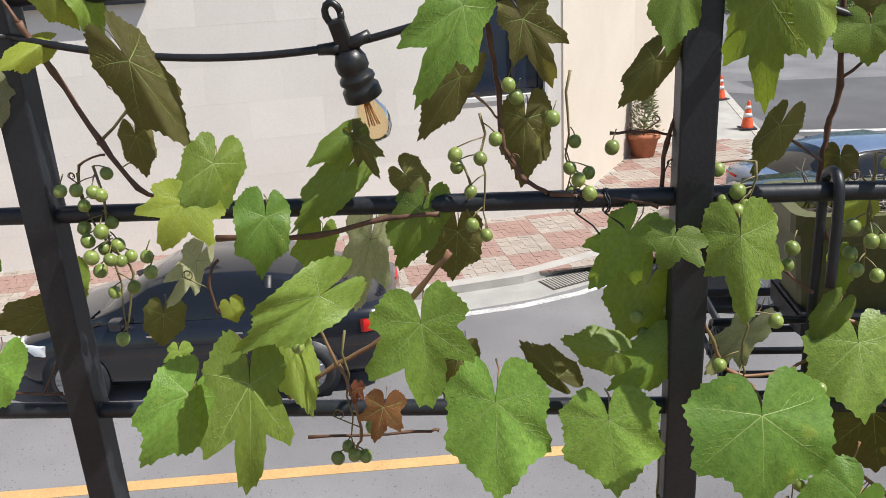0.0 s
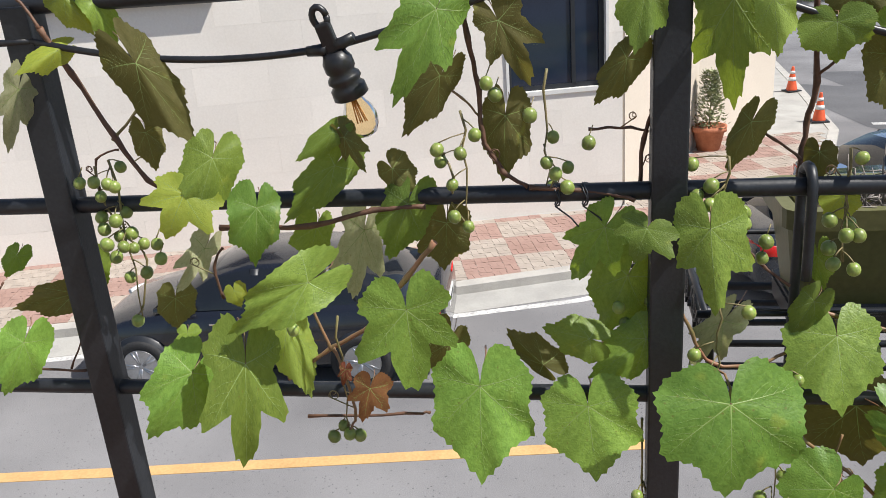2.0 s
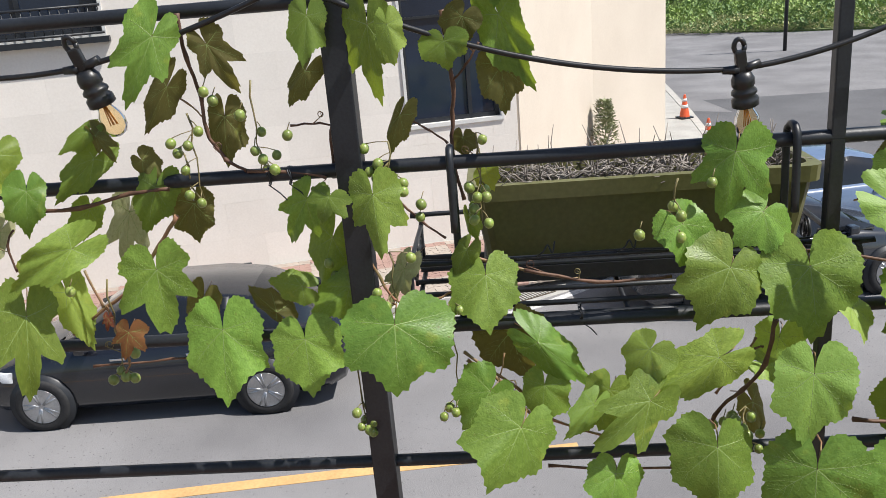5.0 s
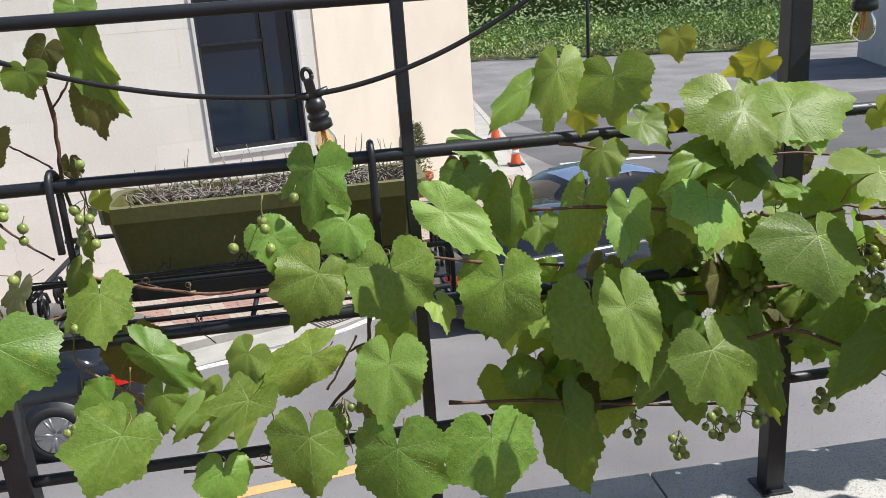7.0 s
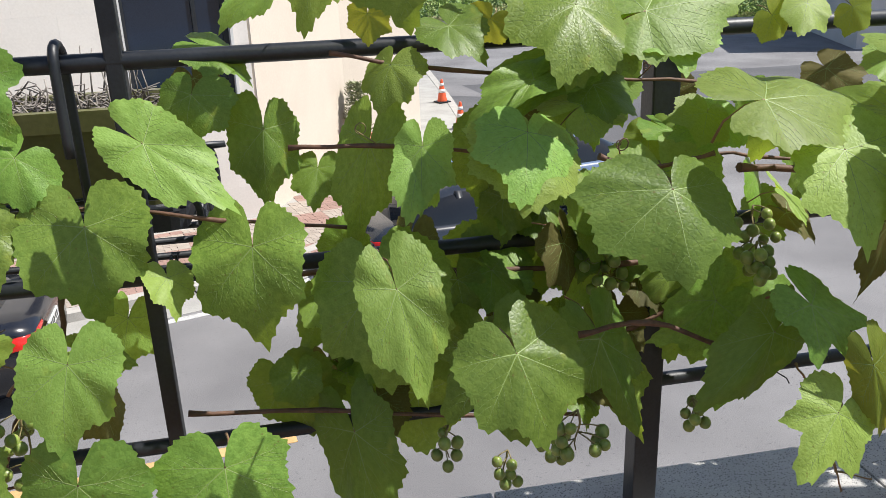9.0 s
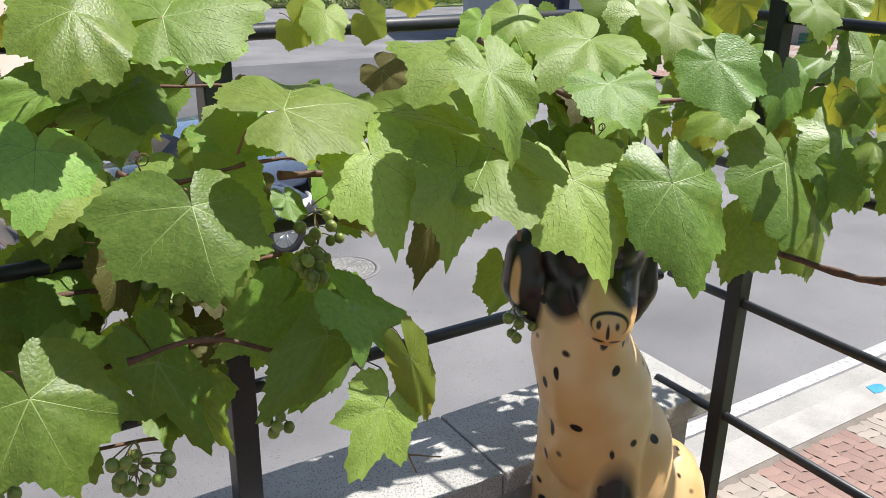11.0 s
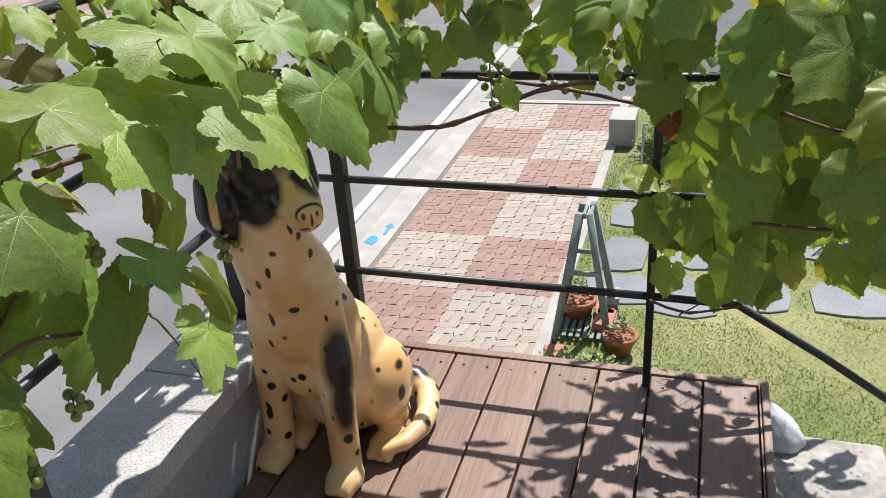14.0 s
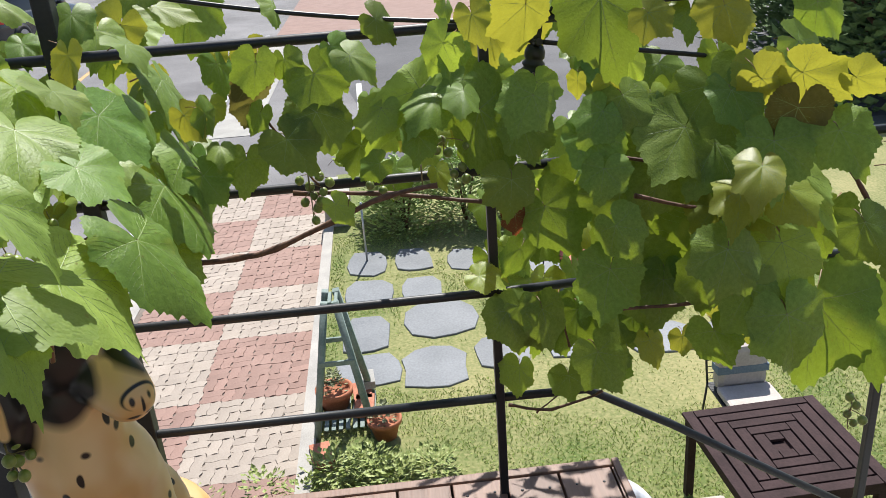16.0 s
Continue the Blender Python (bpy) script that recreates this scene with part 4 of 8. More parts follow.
tall = clump(0.36, 1.25, 900, 0.10, 4, 0.8)
add_tube(tall, [(0, 0, 0), (0.02, 0, 0.6), (0, 0, 1.35)], [0.02, 0.014, 0.006], 6)
pot_plant((2.95, 19.75, WALK_Z), 0.36, 0.54, "terracotta pot with a thin upright conifer by the wall", tall, PLANT)
pot_plant((8.101, 2.194, LAWN_Z), 0.17, 0.26, "terracotta pot with withered stems under the frame", clump(0.14, 0.2, 90, 0.06, 6), PLANT)
pot_plant((7.616, 1.738, LAWN_Z), 0.15, 0.20, "small terracotta pot on the lawn edge", clump(0.13, 0.16, 80, 0.06, 8), PLANT)


# ---- drain and manhole ----
drain = thing("drain_grate", (0.83, 12.80, ROAD_Z + 0.008), "dark steel drain grate in the gutter", "drain", rz=32)
part("frame", box((-0.42, -0.20, 0), (0.42, 0.20, 0.008), 0.002), SOIL, drain)
for k in range(15):
    part("bar", box((-0.39 + 0.054 * k, -0.18, 0.008), (-0.365 + 0.054 * k, 0.18, 0.016)), CONCRETE, drain)
manhole = thing("manhole_cover", (6.43, 11.12, ROAD_Z), "round worn cast-iron manhole cover in the road", "manhole")
part("ring", add_lathe(bmesh.new(), [(0.50, 0.002), (0.50, 0.012), (0.44, 0.012), (0.44, 0.003), (0.0001, 0.003)], 36), ASPHALT, manhole)
COVER = material("cast_iron", (0.15, 0.145, 0.14), (0.32, 0.31, 0.295), 22, 0.8, 0.6, 30)
lid_profile = [(0.432, 0.004), (0.432, 0.010)]
for k in range(8):
    r = 0.41 - 0.05 * k
    lid_profile += [(r, 0.010), (r - 0.004, 0.013), (r - 0.022, 0.013), (r - 0.026, 0.010)]
lid_bm = add_lathe(bmesh.new(), lid_profile + [(0.0001, 0.010)], 40)
for f in lid_bm.faces:
    f.smooth = False
part("lid", lid_bm, COVER, manhole)
BLUE = material("blue_road_paint", (0.02, 0.25, 0.55), (0.05, 0.38, 0.70), 6, 0.7, 0.1)
tagged(mesh_object("paint_mark", prism([(-0.13, -0.05), (-0.02, -0.075), (0.08, -0.05), (0.12, 0.03), (0.05, 0.07), (-0.08, 0.075)], 0, 0.004), BLUE), "blue sprayed paint patch on the kerb", "paint mark", "blue paint marks").location = (9.70, 5.02, ROAD_Z + 0.131)
tagged(mesh_object("paint_mark", prism([(-0.18, -0.02), (0.0, -0.015), (0.03, -0.06), (0.15, 0.015), (0.05, 0.07), (0.02, 0.025), (-0.18, 0.02)], 0, 0.004), BLUE), "blue sprayed arrow on the kerb", "paint mark", "blue paint marks").location = (10.05, 4.92, ROAD_Z + 0.131)

# ---- garden ----
GREEN_WOOD = material("green_painted_wood", (0.15, 0.21, 0.19), (0.27, 0.34, 0.31), 8, 0.7, 0.3, 60)
ladder = thing("step_frame", (7.97, 2.08, LAWN_Z), "weathered green wooden A-frame stand on the lawn edge", "stand")
for sx, sy in ((-0.26, 0.28), (-0.26, -0.24), (0.26, 0.28), (0.26, -0.24)):
    part("leg", tube([(sx * 1.1, sy, 0.0), (sx * 0.45, 0.02 + sy * 0.18, 1.28)], 0.042, 4), GREEN_WOOD, ladder)
for z in (0.05, 1.22):
    w = 0.28 - 0.14 * z
    for sy in (1, -1):
        part("rung", box((-w, sy * (0.26 - 0.19 * z) - 0.015, z), (w, sy * (0.26 - 0.19 * z) + 0.015, z + 0.05), 0.004), GREEN_WOOD, ladder)
for sx in (-1, 1):
    part("brace", box((sx * 0.22 - 0.012, -0.14, 0.70), (sx * 0.22 + 0.012, 0.18, 0.745), 0.004), GREEN_WOOD, ladder)
for k in range(7):
    part("slat", box((-0.28, -0.22 + 0.065 * k, 0.06), (0.28, -0.18 + 0.065 * k, 0.075), 0.003), GREEN_WOOD, ladder)
BRICK = material("loose_brick", (0.45, 0.16, 0.09), (0.58, 0.25, 0.16), 12, 0.85, 0.3)
for x, y, z, rz in ((8.192, 1.938, 0.076, 5), (7.975, 1.918, 0.076, -3), (7.381, 2.302, 0.0, 12)):
    b = tagged(mesh_object("brick", box((-0.15, -0.09, 0), (0.15, 0.09, 0.07), 0.006), BRICK), "loose red brick paver under the frame", "brick", "loose bricks")
    b.matrix_world = pose(x, y, LAWN_Z + z, 0, 0, rz)
pale_brick = tagged(mesh_object("brick", box((-0.12, -0.08, 0), (0.12, 0.08, 0.08), 0.006), CONCRETE), "pale concrete block lying on the bricks", "brick")
pale_brick.matrix_world = pose(8.304, 1.894, LAWN_Z + 0.147, 0, 0, 4)

bm = bmesh.new()
for n, (x, y, r, h, c, s) in enumerate(((7.075, 2.169, 0.30, 0.20, 260, 0.065), (6.832, 1.694, 0.36, 0.20, 340, 0.065), (7.094, 1.877, 0.26, 0.22, 220, 0.065), (6.989, 2.756, 0.20, 0.18, 90, 0.06), (6.858, 2.421, 0.2, 0.15, 80, 0.06), (6.849, 3.296, 0.26, 0.14, 80, 0.06), (7.040, 1.345, 0.24, 0.18, 160, 0.06))):
    one = clump(r, h, c, s, 30 + n, 0.4)
    bmesh.ops.translate(one, verts=one.verts, vec=(x, y, LAWN_Z - 0.01))
    me = bpy.data.meshes.new("weeds")
    one.to_mesh(me)
    one.free()
    bm.from_mesh(me)
    bpy.data.meshes.remove(me)
tagged(mesh_object("weeds", bm, material("weed_leaf", (0.20, 0.27, 0.06), (0.40, 0.46, 0.15), 9, 0.6, 0.1)), "leafy light-green weeds along the bed edge", "weeds", kind="stuff")

SHRUB = material("shrub_leaf", (0.24, 0.37, 0.09), (0.50, 0.64, 0.22), 6, 0.6, 0.1)
for n, (x, y, r, h, c) in enumerate(((12.70, 1.30, 0.70, 1.0, 1400), (12.80, 0.400, 0.75, 1.1, 1400), (12.85, -0.730, 0.85, 1.3, 1400), (13.3, 1.50, 0.5, 0.8, 700), (12.234, -2.177, 1.0, 1.5, 1400))):
    shrub = thing("shrub", (x, y, LAWN_Z), "dense green garden shrub behind the lawn", "shrub", "garden shrubs")
    part("crown", clump(r, h, c * 2, 0.075, 60 + n, 0.55), SHRUB, shrub)
    bm = bmesh.new()
    for q in range(5):
        add_tube(bm, [(0, 0, -0.02), (0.12 * math.cos(q * 1.3), 0.12 * math.sin(q * 1.3), h * 0.45), (0.3 * r * math.cos(q * 1.3), 0.3 * r * math.sin(q * 1.3), h * 0.8)], [0.02, 0.014, 0.006], 5)
    part("stems", bm, CANE, shrub)
tagged(mesh_object("white_block", box((13.0, 2.10, LAWN_Z), (13.6, 2.48, LAWN_Z + 0.42), 0.015), KERBSTONE), "white painted concrete block at the pavement edge", "block")
tagged(mesh_object("garden_stake", tube([(11.58, 1.88, LAWN_Z - 0.05), (11.58, 1.88, LAWN_Z + 0.85)], 0.014, 8), ALLOY), "thin pale metal stake by the shrubs", "stake")

# Purple-brown wood, made darker still for the leaf shade over the table.
TABLE_WOOD = material("shaded_table_wood", (0.034, 0.019, 0.020), (0.062, 0.036, 0.037), 6, 0.8, 0.3, 50, spec=0.2)
table = thing("garden_table", (5.97, -1.08, LAWN_Z), "dark brown slatted wooden garden table, leaf shade included in its colour", "table", rz=2)
for k in range(5):
    a = 0.52 - 0.095 * k
    for x0, y0, x1, y1 in ((-a, -a, a, -a + 0.08), (-a, a - 0.08, a, a), (-a, -a + 0.086, -a + 0.08, a - 0.086), (a - 0.08, -a + 0.086, a, a - 0.086)):
        part("slat", box((x0, y0, 0.70), (x1, y1, 0.725), 0.004), TABLE_WOOD, table)
part("apron", box((-0.50, -0.50, 0.62), (0.50, 0.50, 0.695), 0.004), TABLE_WOOD, table)
for sx in (-1, 1):
    for sy in (-1, 1):
        part("leg", box((sx * 0.46 - 0.03, sy * 0.46 - 0.03, 0), (sx * 0.46 + 0.03, sy * 0.46 + 0.03, 0.62), 0.004), TABLE_WOOD, table)
CUSHION = material("striped_cushion", (0.50, 0.44, 0.40), (0.62, 0.56, 0.52), 7, 0.9, 0.2)
STRIPE = material("blue_stripe_cloth", (0.16, 0.22, 0.28), (0.24, 0.30, 0.36), 7, 0.9, 0.2)
RED_CLOTH = material("red_cloth", (0.60, 0.16, 0.12), (0.74, 0.26, 0.20), 7, 0.9, 0.2)


def wire_chair(at, rz, cloth, label, stripe=None):
    chair = thing("garden_chair", at, label, "chair", "garden chairs", rz=rz)
    for sx in (-0.24, 0.24):
        for sy in (-0.24, 0.24):
            part("leg", tube([(sx * 1.1, sy * 1.15, 0), (sx, sy, 0.43)], 0.010, 6), IRON, chair)
        part("back_post", tube(smooth_path([(sx, 0.24, 0.43), (sx, 0.30, 0.70), (sx * 0.9, 0.36, 0.95)]), 0.010, 6), IRON, chair)
    for k in range(9):
        part("back_wire", tube([(-0.235, 0.25 + 0.012 * k, 0.47 + 0.055 * k), (0.235, 0.25 + 0.012 * k, 0.47 + 0.055 * k)], 0.004, 5), IRON, chair)
    part("seat", box((-0.25, -0.25, 0.425), (0.25, 0.25, 0.44), 0.004), IRON, chair)
    part("cushion", box((-0.22, 0.09, 0.445), (0.22, 0.22, 0.86), 0.06), cloth, chair, "soft back cushion")
    part("seat_pad", box((-0.23, -0.23, 0.442), (0.23, 0.085, 0.50), 0.025), cloth, chair, "soft seat pad")
    if stripe:
        part("cushion_stripe", box((-0.222, 0.084, 0.60), (0.222, 0.225, 0.67), 0.01), stripe, chair, "blue woven stripe")
    return chair


wire_chair((7.00, -1.30, LAWN_Z), -90, CUSHION, "black wire chair with a striped beige cushion", STRIPE)
wire_chair((10.203, -0.595, LAWN_Z), -60, RED_CLOTH, "wire garden chair with a red cushion on the lawn")

# ---- far end of the street ----
FIELD = material("meadow", (0.10, 0.15, 0.045), (0.22, 0.28, 0.10), 0.5, 0.95, 0.4, 8)
flat("meadow_ground", [(3.0, 60.5), (11, 59.0), (18, 52.5), (26, 48.0), (140, 42), (140, 220), (-60, 220), (-10, 62)], ROAD_Z + 0.10, FIELD, "rough green meadow beyond the side road", "meadow", 0.3)
rng = random.Random(3)
WOOD_LEAF = material("far_leaf", (0.11, 0.185, 0.08), (0.27, 0.38, 0.16), 0.22, 0.8, 0.0, spec=0.2)
MEADOW_LEAF = material("meadow_leaf", (0.23, 0.35, 0.10), (0.48, 0.59, 0.22), 0.30, 0.8, 0.0, spec=0.2)
STRAW = material("dry_meadow_grass", (0.42, 0.43, 0.22), (0.72, 0.70, 0.42), 0.4, 0.85, 0.0, spec=0.2)


def meadow_edge(x):
    return (60.6 - (x - 3) * 0.55 if x < 26 else 48.0) + 1.0 * noise.noise(Vector((x * 0.7, 0, 2)))


def wild_growth(name, mat, label, category, count, reach, tall_low, tall_high, leaf_size, patchy):
    """Scattered upright tufts behind the road edge, in drifts."""
    bm = bmesh.new()
    for _ in range(count):
        x = rng.uniform(2, 70)
        y0 = meadow_edge(x)
        y = y0 + 0.3 + reach * rng.random() ** 1.3
        drift = noise.noise(Vector((x * 0.22, y * 0.22, patchy)))
        if drift < rng.uniform(-0.35, 0.15):
            continue
        tall = rng.uniform(tall_low, tall_high) * (0.7 + 0.9 * max(0.0, drift)) * min(1.0, 0.45 + (y - y0) / 9)
        for _ in range(9):
            a = rng.uniform(0, 6.28)
            r = rng.uniform(0, 0.5)
            add_sprig(bm, Vector((x + r * math.cos(a), y + r * math.sin(a), ROAD_Z + 0.06 + tall * rng.random())), Vector((math.cos(a) * 0.9, math.sin(a) * 0.9, rng.uniform(0.2, 1.2))), leaf_size * rng.uniform(0.6, 1.3))
    return tagged(mesh_object(name, bm, mat), label, category, kind="stuff")


wild_growth("meadow_grass", STRAW, "pale dry grass at the edge of the meadow", "wild grass", 9500, 15, 0.35, 0.8, 0.17, 5)
wild_growth("meadow_plants", MEADOW_LEAF, "tall wild weeds of the meadow", "weeds", 9000, 32, 0.5, 1.6, 0.22, 9)
wild_growth("meadow_bushes", WOOD_LEAF, "dark green bushes among the meadow weeds", "bushes", 5200, 34, 0.9, 2.6, 0.26, 14)
bm = bmesh.new()
for _ in range(88000):
    x = rng.uniform(-5, 130)
    y = 82 + 3 * noise.noise(Vector((x * 0.3, 1, 1))) + 26 * rng.random() ** 1.6
    crown = 8.0 + 6.0 * noise.noise(Vector((x * 0.16, y * 0.12, 0)))
    a = rng.uniform(0, 6.28)
    add_sprig(bm, Vector((x, y, ROAD_Z + crown * rng.random() ** 0.8 + 0.12 * (y - 82))), Vector((math.cos(a), math.sin(a) - 0.5, rng.uniform(0, 1))), rng.uniform(0.35, 0.75))
tagged(mesh_object("far_wood", bm, WOOD_LEAF), "belt of dense green trees behind the meadow", "woods", kind="stuff")
tagged(mesh_object("lamp_post", tube([(14.6, 43.0, ROAD_Z), (14.6, 43.0, ROAD_Z + 6)], 0.09, 10), IRON), "dark slim street lamp post at the bend", "lamp post")
pale = thing("white_house", (5.4, 4.5, 0), "plain white house beyond the side road", "house")
part("wall", prism([(19.7, 28.2), (30, 24.5), (33, 33), (22.6, 36)], ROAD_Z, 4.5), material("white_render", (0.55, 0.55, 0.56), (0.66, 0.66, 0.67), 1, 0.8, 0.1), pale)
part("doorway", prism([(20.75, 27.79), (22.6, 27.13), (22.62, 27.19), (20.77, 27.85)], ROAD_Z, ROAD_Z + 2.4), GLASS_DARK, pale, "dark recessed doorway")
part("wall_lamp", tube(smooth_path([(20.3, 27.95, 0.4), (20.22, 27.7, 0.55), (20.2, 27.6, 0.35)]), 0.05, 8), IRON, pale, "small dark wall lamp")

SIDE_ASPHALT = material("new_asphalt", (0.080, 0.080, 0.086), (0.140, 0.140, 0.148), 0.5, 0.9, 0.8, 90)
flat("side_road", [(17.0, 1.7), (19.6, 1.75), (24.8, 2.44), (28.0, 2.4), (34.0, 1.85), (35.5, -10.0), (17.0, -10.0)], ROAD_Z + 0.006, SIDE_ASPHALT, "dark newer asphalt of the side road mouth", "road")
flat("junction_asphalt", [(7.6, 30.0), (11.1, 29.8), (25.0, 29.5), (25.0, 20.6), (12.2, 20.2), (9.5, 19.5), (8.2, 19.7), (6.9, 21.9), (6.5, 24.7), (6.8, 28.0), (7.9, 27.3)], ROAD_Z + 0.004, SIDE_ASPHALT, "patch of darker asphalt across the junction", "road")
band("crossing_strip", [(20.0, 4.98), (33.6, 4.92)], 1.05, ROAD_Z - 0.04, 0.052, CONCRETE, "pale concrete strip across the side road", "gutter")
flat("pavement_side", [(33.1, 4.6), (34.4, 1.7), (36.2, -10.0), (70.0, -10.0), (70.0, 5.2), (33.2, 5.3)], ROAD_Z + 0.10, PAVER_RED, "red block pavement beyond the side road", "pavement", 0.2)
band("side_kerb", [(33.0, 4.65), (34.3, 1.7), (36.1, -10.0)], 0.24, ROAD_Z - 0.05, 0.17, KERBSTONE, "pale kerb beyond the side road", "kerb")
for n, (x, y, r, h) in enumerate(((17.5, -9.2, 2.2, 3.6), (20.5, -10.2, 2.4, 4.4), (23.6, -10.2, 2.3, 4.0), (27.0, -12.4, 2.6, 5.0), (31.2, -14.2, 3.0, 5.4))):
    tree = thing("garden_tree", (x, y, ROAD_Z), "dark green bushy tree along the side road", "tree", "side road trees")
    part("crown", clump(r, h, 2600, 0.30, 90 + n, 0.6), WOOD_LEAF, tree)
    bm = bmesh.new()
    add_tube(bm, [(0, 0, -0.05), (0.06, 0.03, h * 0.4), (0.02, -0.05, h * 0.85)], [0.16, 0.12, 0.04], 8)
    for q in range(5):
        a = q * 1.27
        add_tube(bm, [(0.03, 0.0, h * 0.3), (0.4 * r * math.cos(a), 0.4 * r * math.sin(a), h * 0.55), (0.7 * r * math.cos(a), 0.7 * r * math.sin(a), h * 0.72)], [0.07, 0.045, 0.015], 6)
    part("trunk", bm, CANE, tree)

# ---- paved forecourt of the white house ----
FIELD_Z = ROAD_Z + 0.12
forecourt = flat("pavement_east", [(22.3, 15.6), (27.0, 16.2), (37.5, 20.5), (44, 26), (40, 32), (24, 24.5)], FIELD_Z - 0.012, SAND, "paved forecourt of large red and cream fields", "pavement", 0.2)
for mat in (PAVER_RED, PAVER_CREAM):
    bm = bmesh.new()
    for i in range(18):
        for j in range(9):
            x, y = 21.5 + 1.25 * i * 0.93 - 0.46 * j, 15.0 + 1.25 * i * 0.37 + 1.16 * j
            if (i + j) % 2 == (mat == PAVER_RED) and y > 15.9 + max(0, x - 27) * 0.42 and x > 22.6:
                for u in range(4):
                    for v in range(4):
                        px, py = x + 0.29 * u - 0.115 * v, y + 0.115 * u + 0.29 * v
                        bmesh.ops.create_cube(bm, size=1.0, matrix=Matrix.Translation((px, py, FIELD_Z - 0.01)) @ Matrix.Rotation(0.378, 4, "Z") @ Matrix.Diagonal((0.298, 0.298, 0.04, 1)))
    part("paving_field", bm, mat, forecourt)["kind"] = "stuff"
entry = thing("entrance_steps", (38.2, 25.7, FIELD_Z), "pale concrete entrance steps across the forecourt", "steps", rz=22)
for k in range(4):
    part("step", box((-3.0, -0.6 + 0.34 * k, 0.0), (3.0, 1.6, 0.17 * (k + 1)), 0.01), CONCRETE, entry)
part("side_wall", box((-3.35, -1.2, 0.0), (-3.0, 1.6, 0.95), 0.01), CONCRETE, entry)
crate = thing("crate", (35.6, 24.2, FIELD_Z), "green plastic crate standing by the steps", "crate", rz=22)
GREEN_PLASTIC = material("green_plastic", (0.01, 0.12, 0.07), (0.02, 0.20, 0.12), 6, 0.5, 0.05)
part("base", box((-0.45, -0.3, 0.0), (0.45, 0.3, 0.04), 0.01), GREEN_PLASTIC, crate)
for x0, y0, x1, y1 in ((-0.45, -0.3, 0.45, -0.27), (-0.45, 0.27, 0.45, 0.3), (-0.45, -0.268, -0.42, 0.268), (0.42, -0.268, 0.45, 0.268)):
    for z in (0.045, 0.21, 0.38):
        part("side_slat", box((x0, y0, z), (x1, y1, z + 0.13), 0.006), GREEN_PLASTIC, crate)
tagged(mesh_object("utility_pole", tube([(27.9, 17.6, FIELD_Z), (27.8, 17.65, FIELD_Z + 8)], [0.19, 0.15], 14), material("weathered_pole", (0.16, 0.13, 0.12), (0.26, 0.22, 0.20), 3, 0.8, 0.3)), "weathered brown utility pole on the forecourt edge", "pole")
cone((28.9, 17.9, FIELD_Z))


# ---- vines ----
def leaf_material(name, low, high, through_colour, share=0.32, rough=0.42, relief=0.11):
    m = material(name, low, high, 14, rough, 0.0, 60, vary=0.30, spec=0.36)
    nt = m.node_tree
    n, ln = nt.nodes, nt.links
    b, outp = n["Principled BSDF"], n["Material Output"]
    b.inputs["Specular IOR Level"].default_value = 0.32
    tc = n.new("ShaderNodeTexCoord")
    vor = n.new("ShaderNodeTexVoronoi")
    vor.inputs["Scale"].default_value = 20.0
    vor.feature = "DISTANCE_TO_EDGE"
    ln.new(tc.outputs["Object"], vor.inputs["Vector"])
    bp = n.new("ShaderNodeBump")
    bp.inputs["Strength"].default_value, bp.inputs["Distance"].default_value = relief, 0.004
    ln.new(vor.outputs["Distance"], bp.inputs["Height"])
    ln.new(bp.outputs["Normal"], b.inputs["Normal"])
    for node in n:
        if node.bl_idname == "ShaderNodeHueSaturation":
            hue = n.new("ShaderNodeMapRange")
            hue.inputs["To Min"].default_value, hue.inputs["To Max"].default_value = 0.482, 0.524
            mul = n.new("ShaderNodeMath")
            mul.operation = "MULTIPLY"
            mul.inputs[1].default_value = 7.31
            fr = n.new("ShaderNodeMath")
            fr.operation = "FRACT"
            ln.new(n["Object Info"].outputs["Random"], mul.inputs[0])
            ln.new(mul.outputs[0], fr.inputs[0])
            ln.new(fr.outputs[0], hue.inputs["Value"])
            ln.new(hue.outputs[0], node.inputs["Hue"])
            break
    # yellowing patches and small brown specks, different on every leaf
    shift = n.new("ShaderNodeVectorMath")
    shift.operation = "ADD"
    ln.new(tc.outputs["Object"], shift.inputs[0])
    ln.new(n["Object Info"].outputs["Random"], shift.inputs[1])
    old = b.inputs["Base Color"].links[0].from_socket
    for tex, size, lo, hi, tint in (("ShaderNodeTexNoise", 2.6, 0.67, 0.84, (0.36, 0.37, 0.06)), ("ShaderNodeTexVoronoi", 9.0, 0.13, 0.07, (0.13, 0.08, 0.03))):
        t = n.new(tex)
        t.inputs["Scale"].default_value = size
        ln.new(shift.outputs[0], t.inputs["Vector"])
        k = n.new("ShaderNodeMapRange")
        k.inputs["From Min"].default_value, k.inputs["From Max"].default_value, k.inputs["To Max"].default_value = lo, hi, 0.7
        ln.new(t.outputs["Fac" if size < 5 else "Distance"], k.inputs["Value"])
        blend = n.new("ShaderNodeMixRGB")
        ln.new(k.outputs[0], blend.inputs[0])
        ln.new(old, blend.inputs[1])
        blend.inputs[2].default_value = (*tint, 1)
        old = blend.outputs[0]
    ln.new(old, b.inputs["Base Color"])
    tr = n.new("ShaderNodeBsdfTranslucent")
    tr.inputs["Color"].default_value = (*through_colour, 1)
    ln.new(bp.outputs["Normal"], tr.inputs["Normal"])
    mx = n.new("ShaderNodeMixShader")
    mx.inputs["Fac"].default_value = share
    ln.new(b.outputs[0], mx.inputs[1])
    ln.new(tr.outputs[0], mx.inputs[2])
    ln.new(mx.outputs[0], outp.inputs["Surface"])
    return m


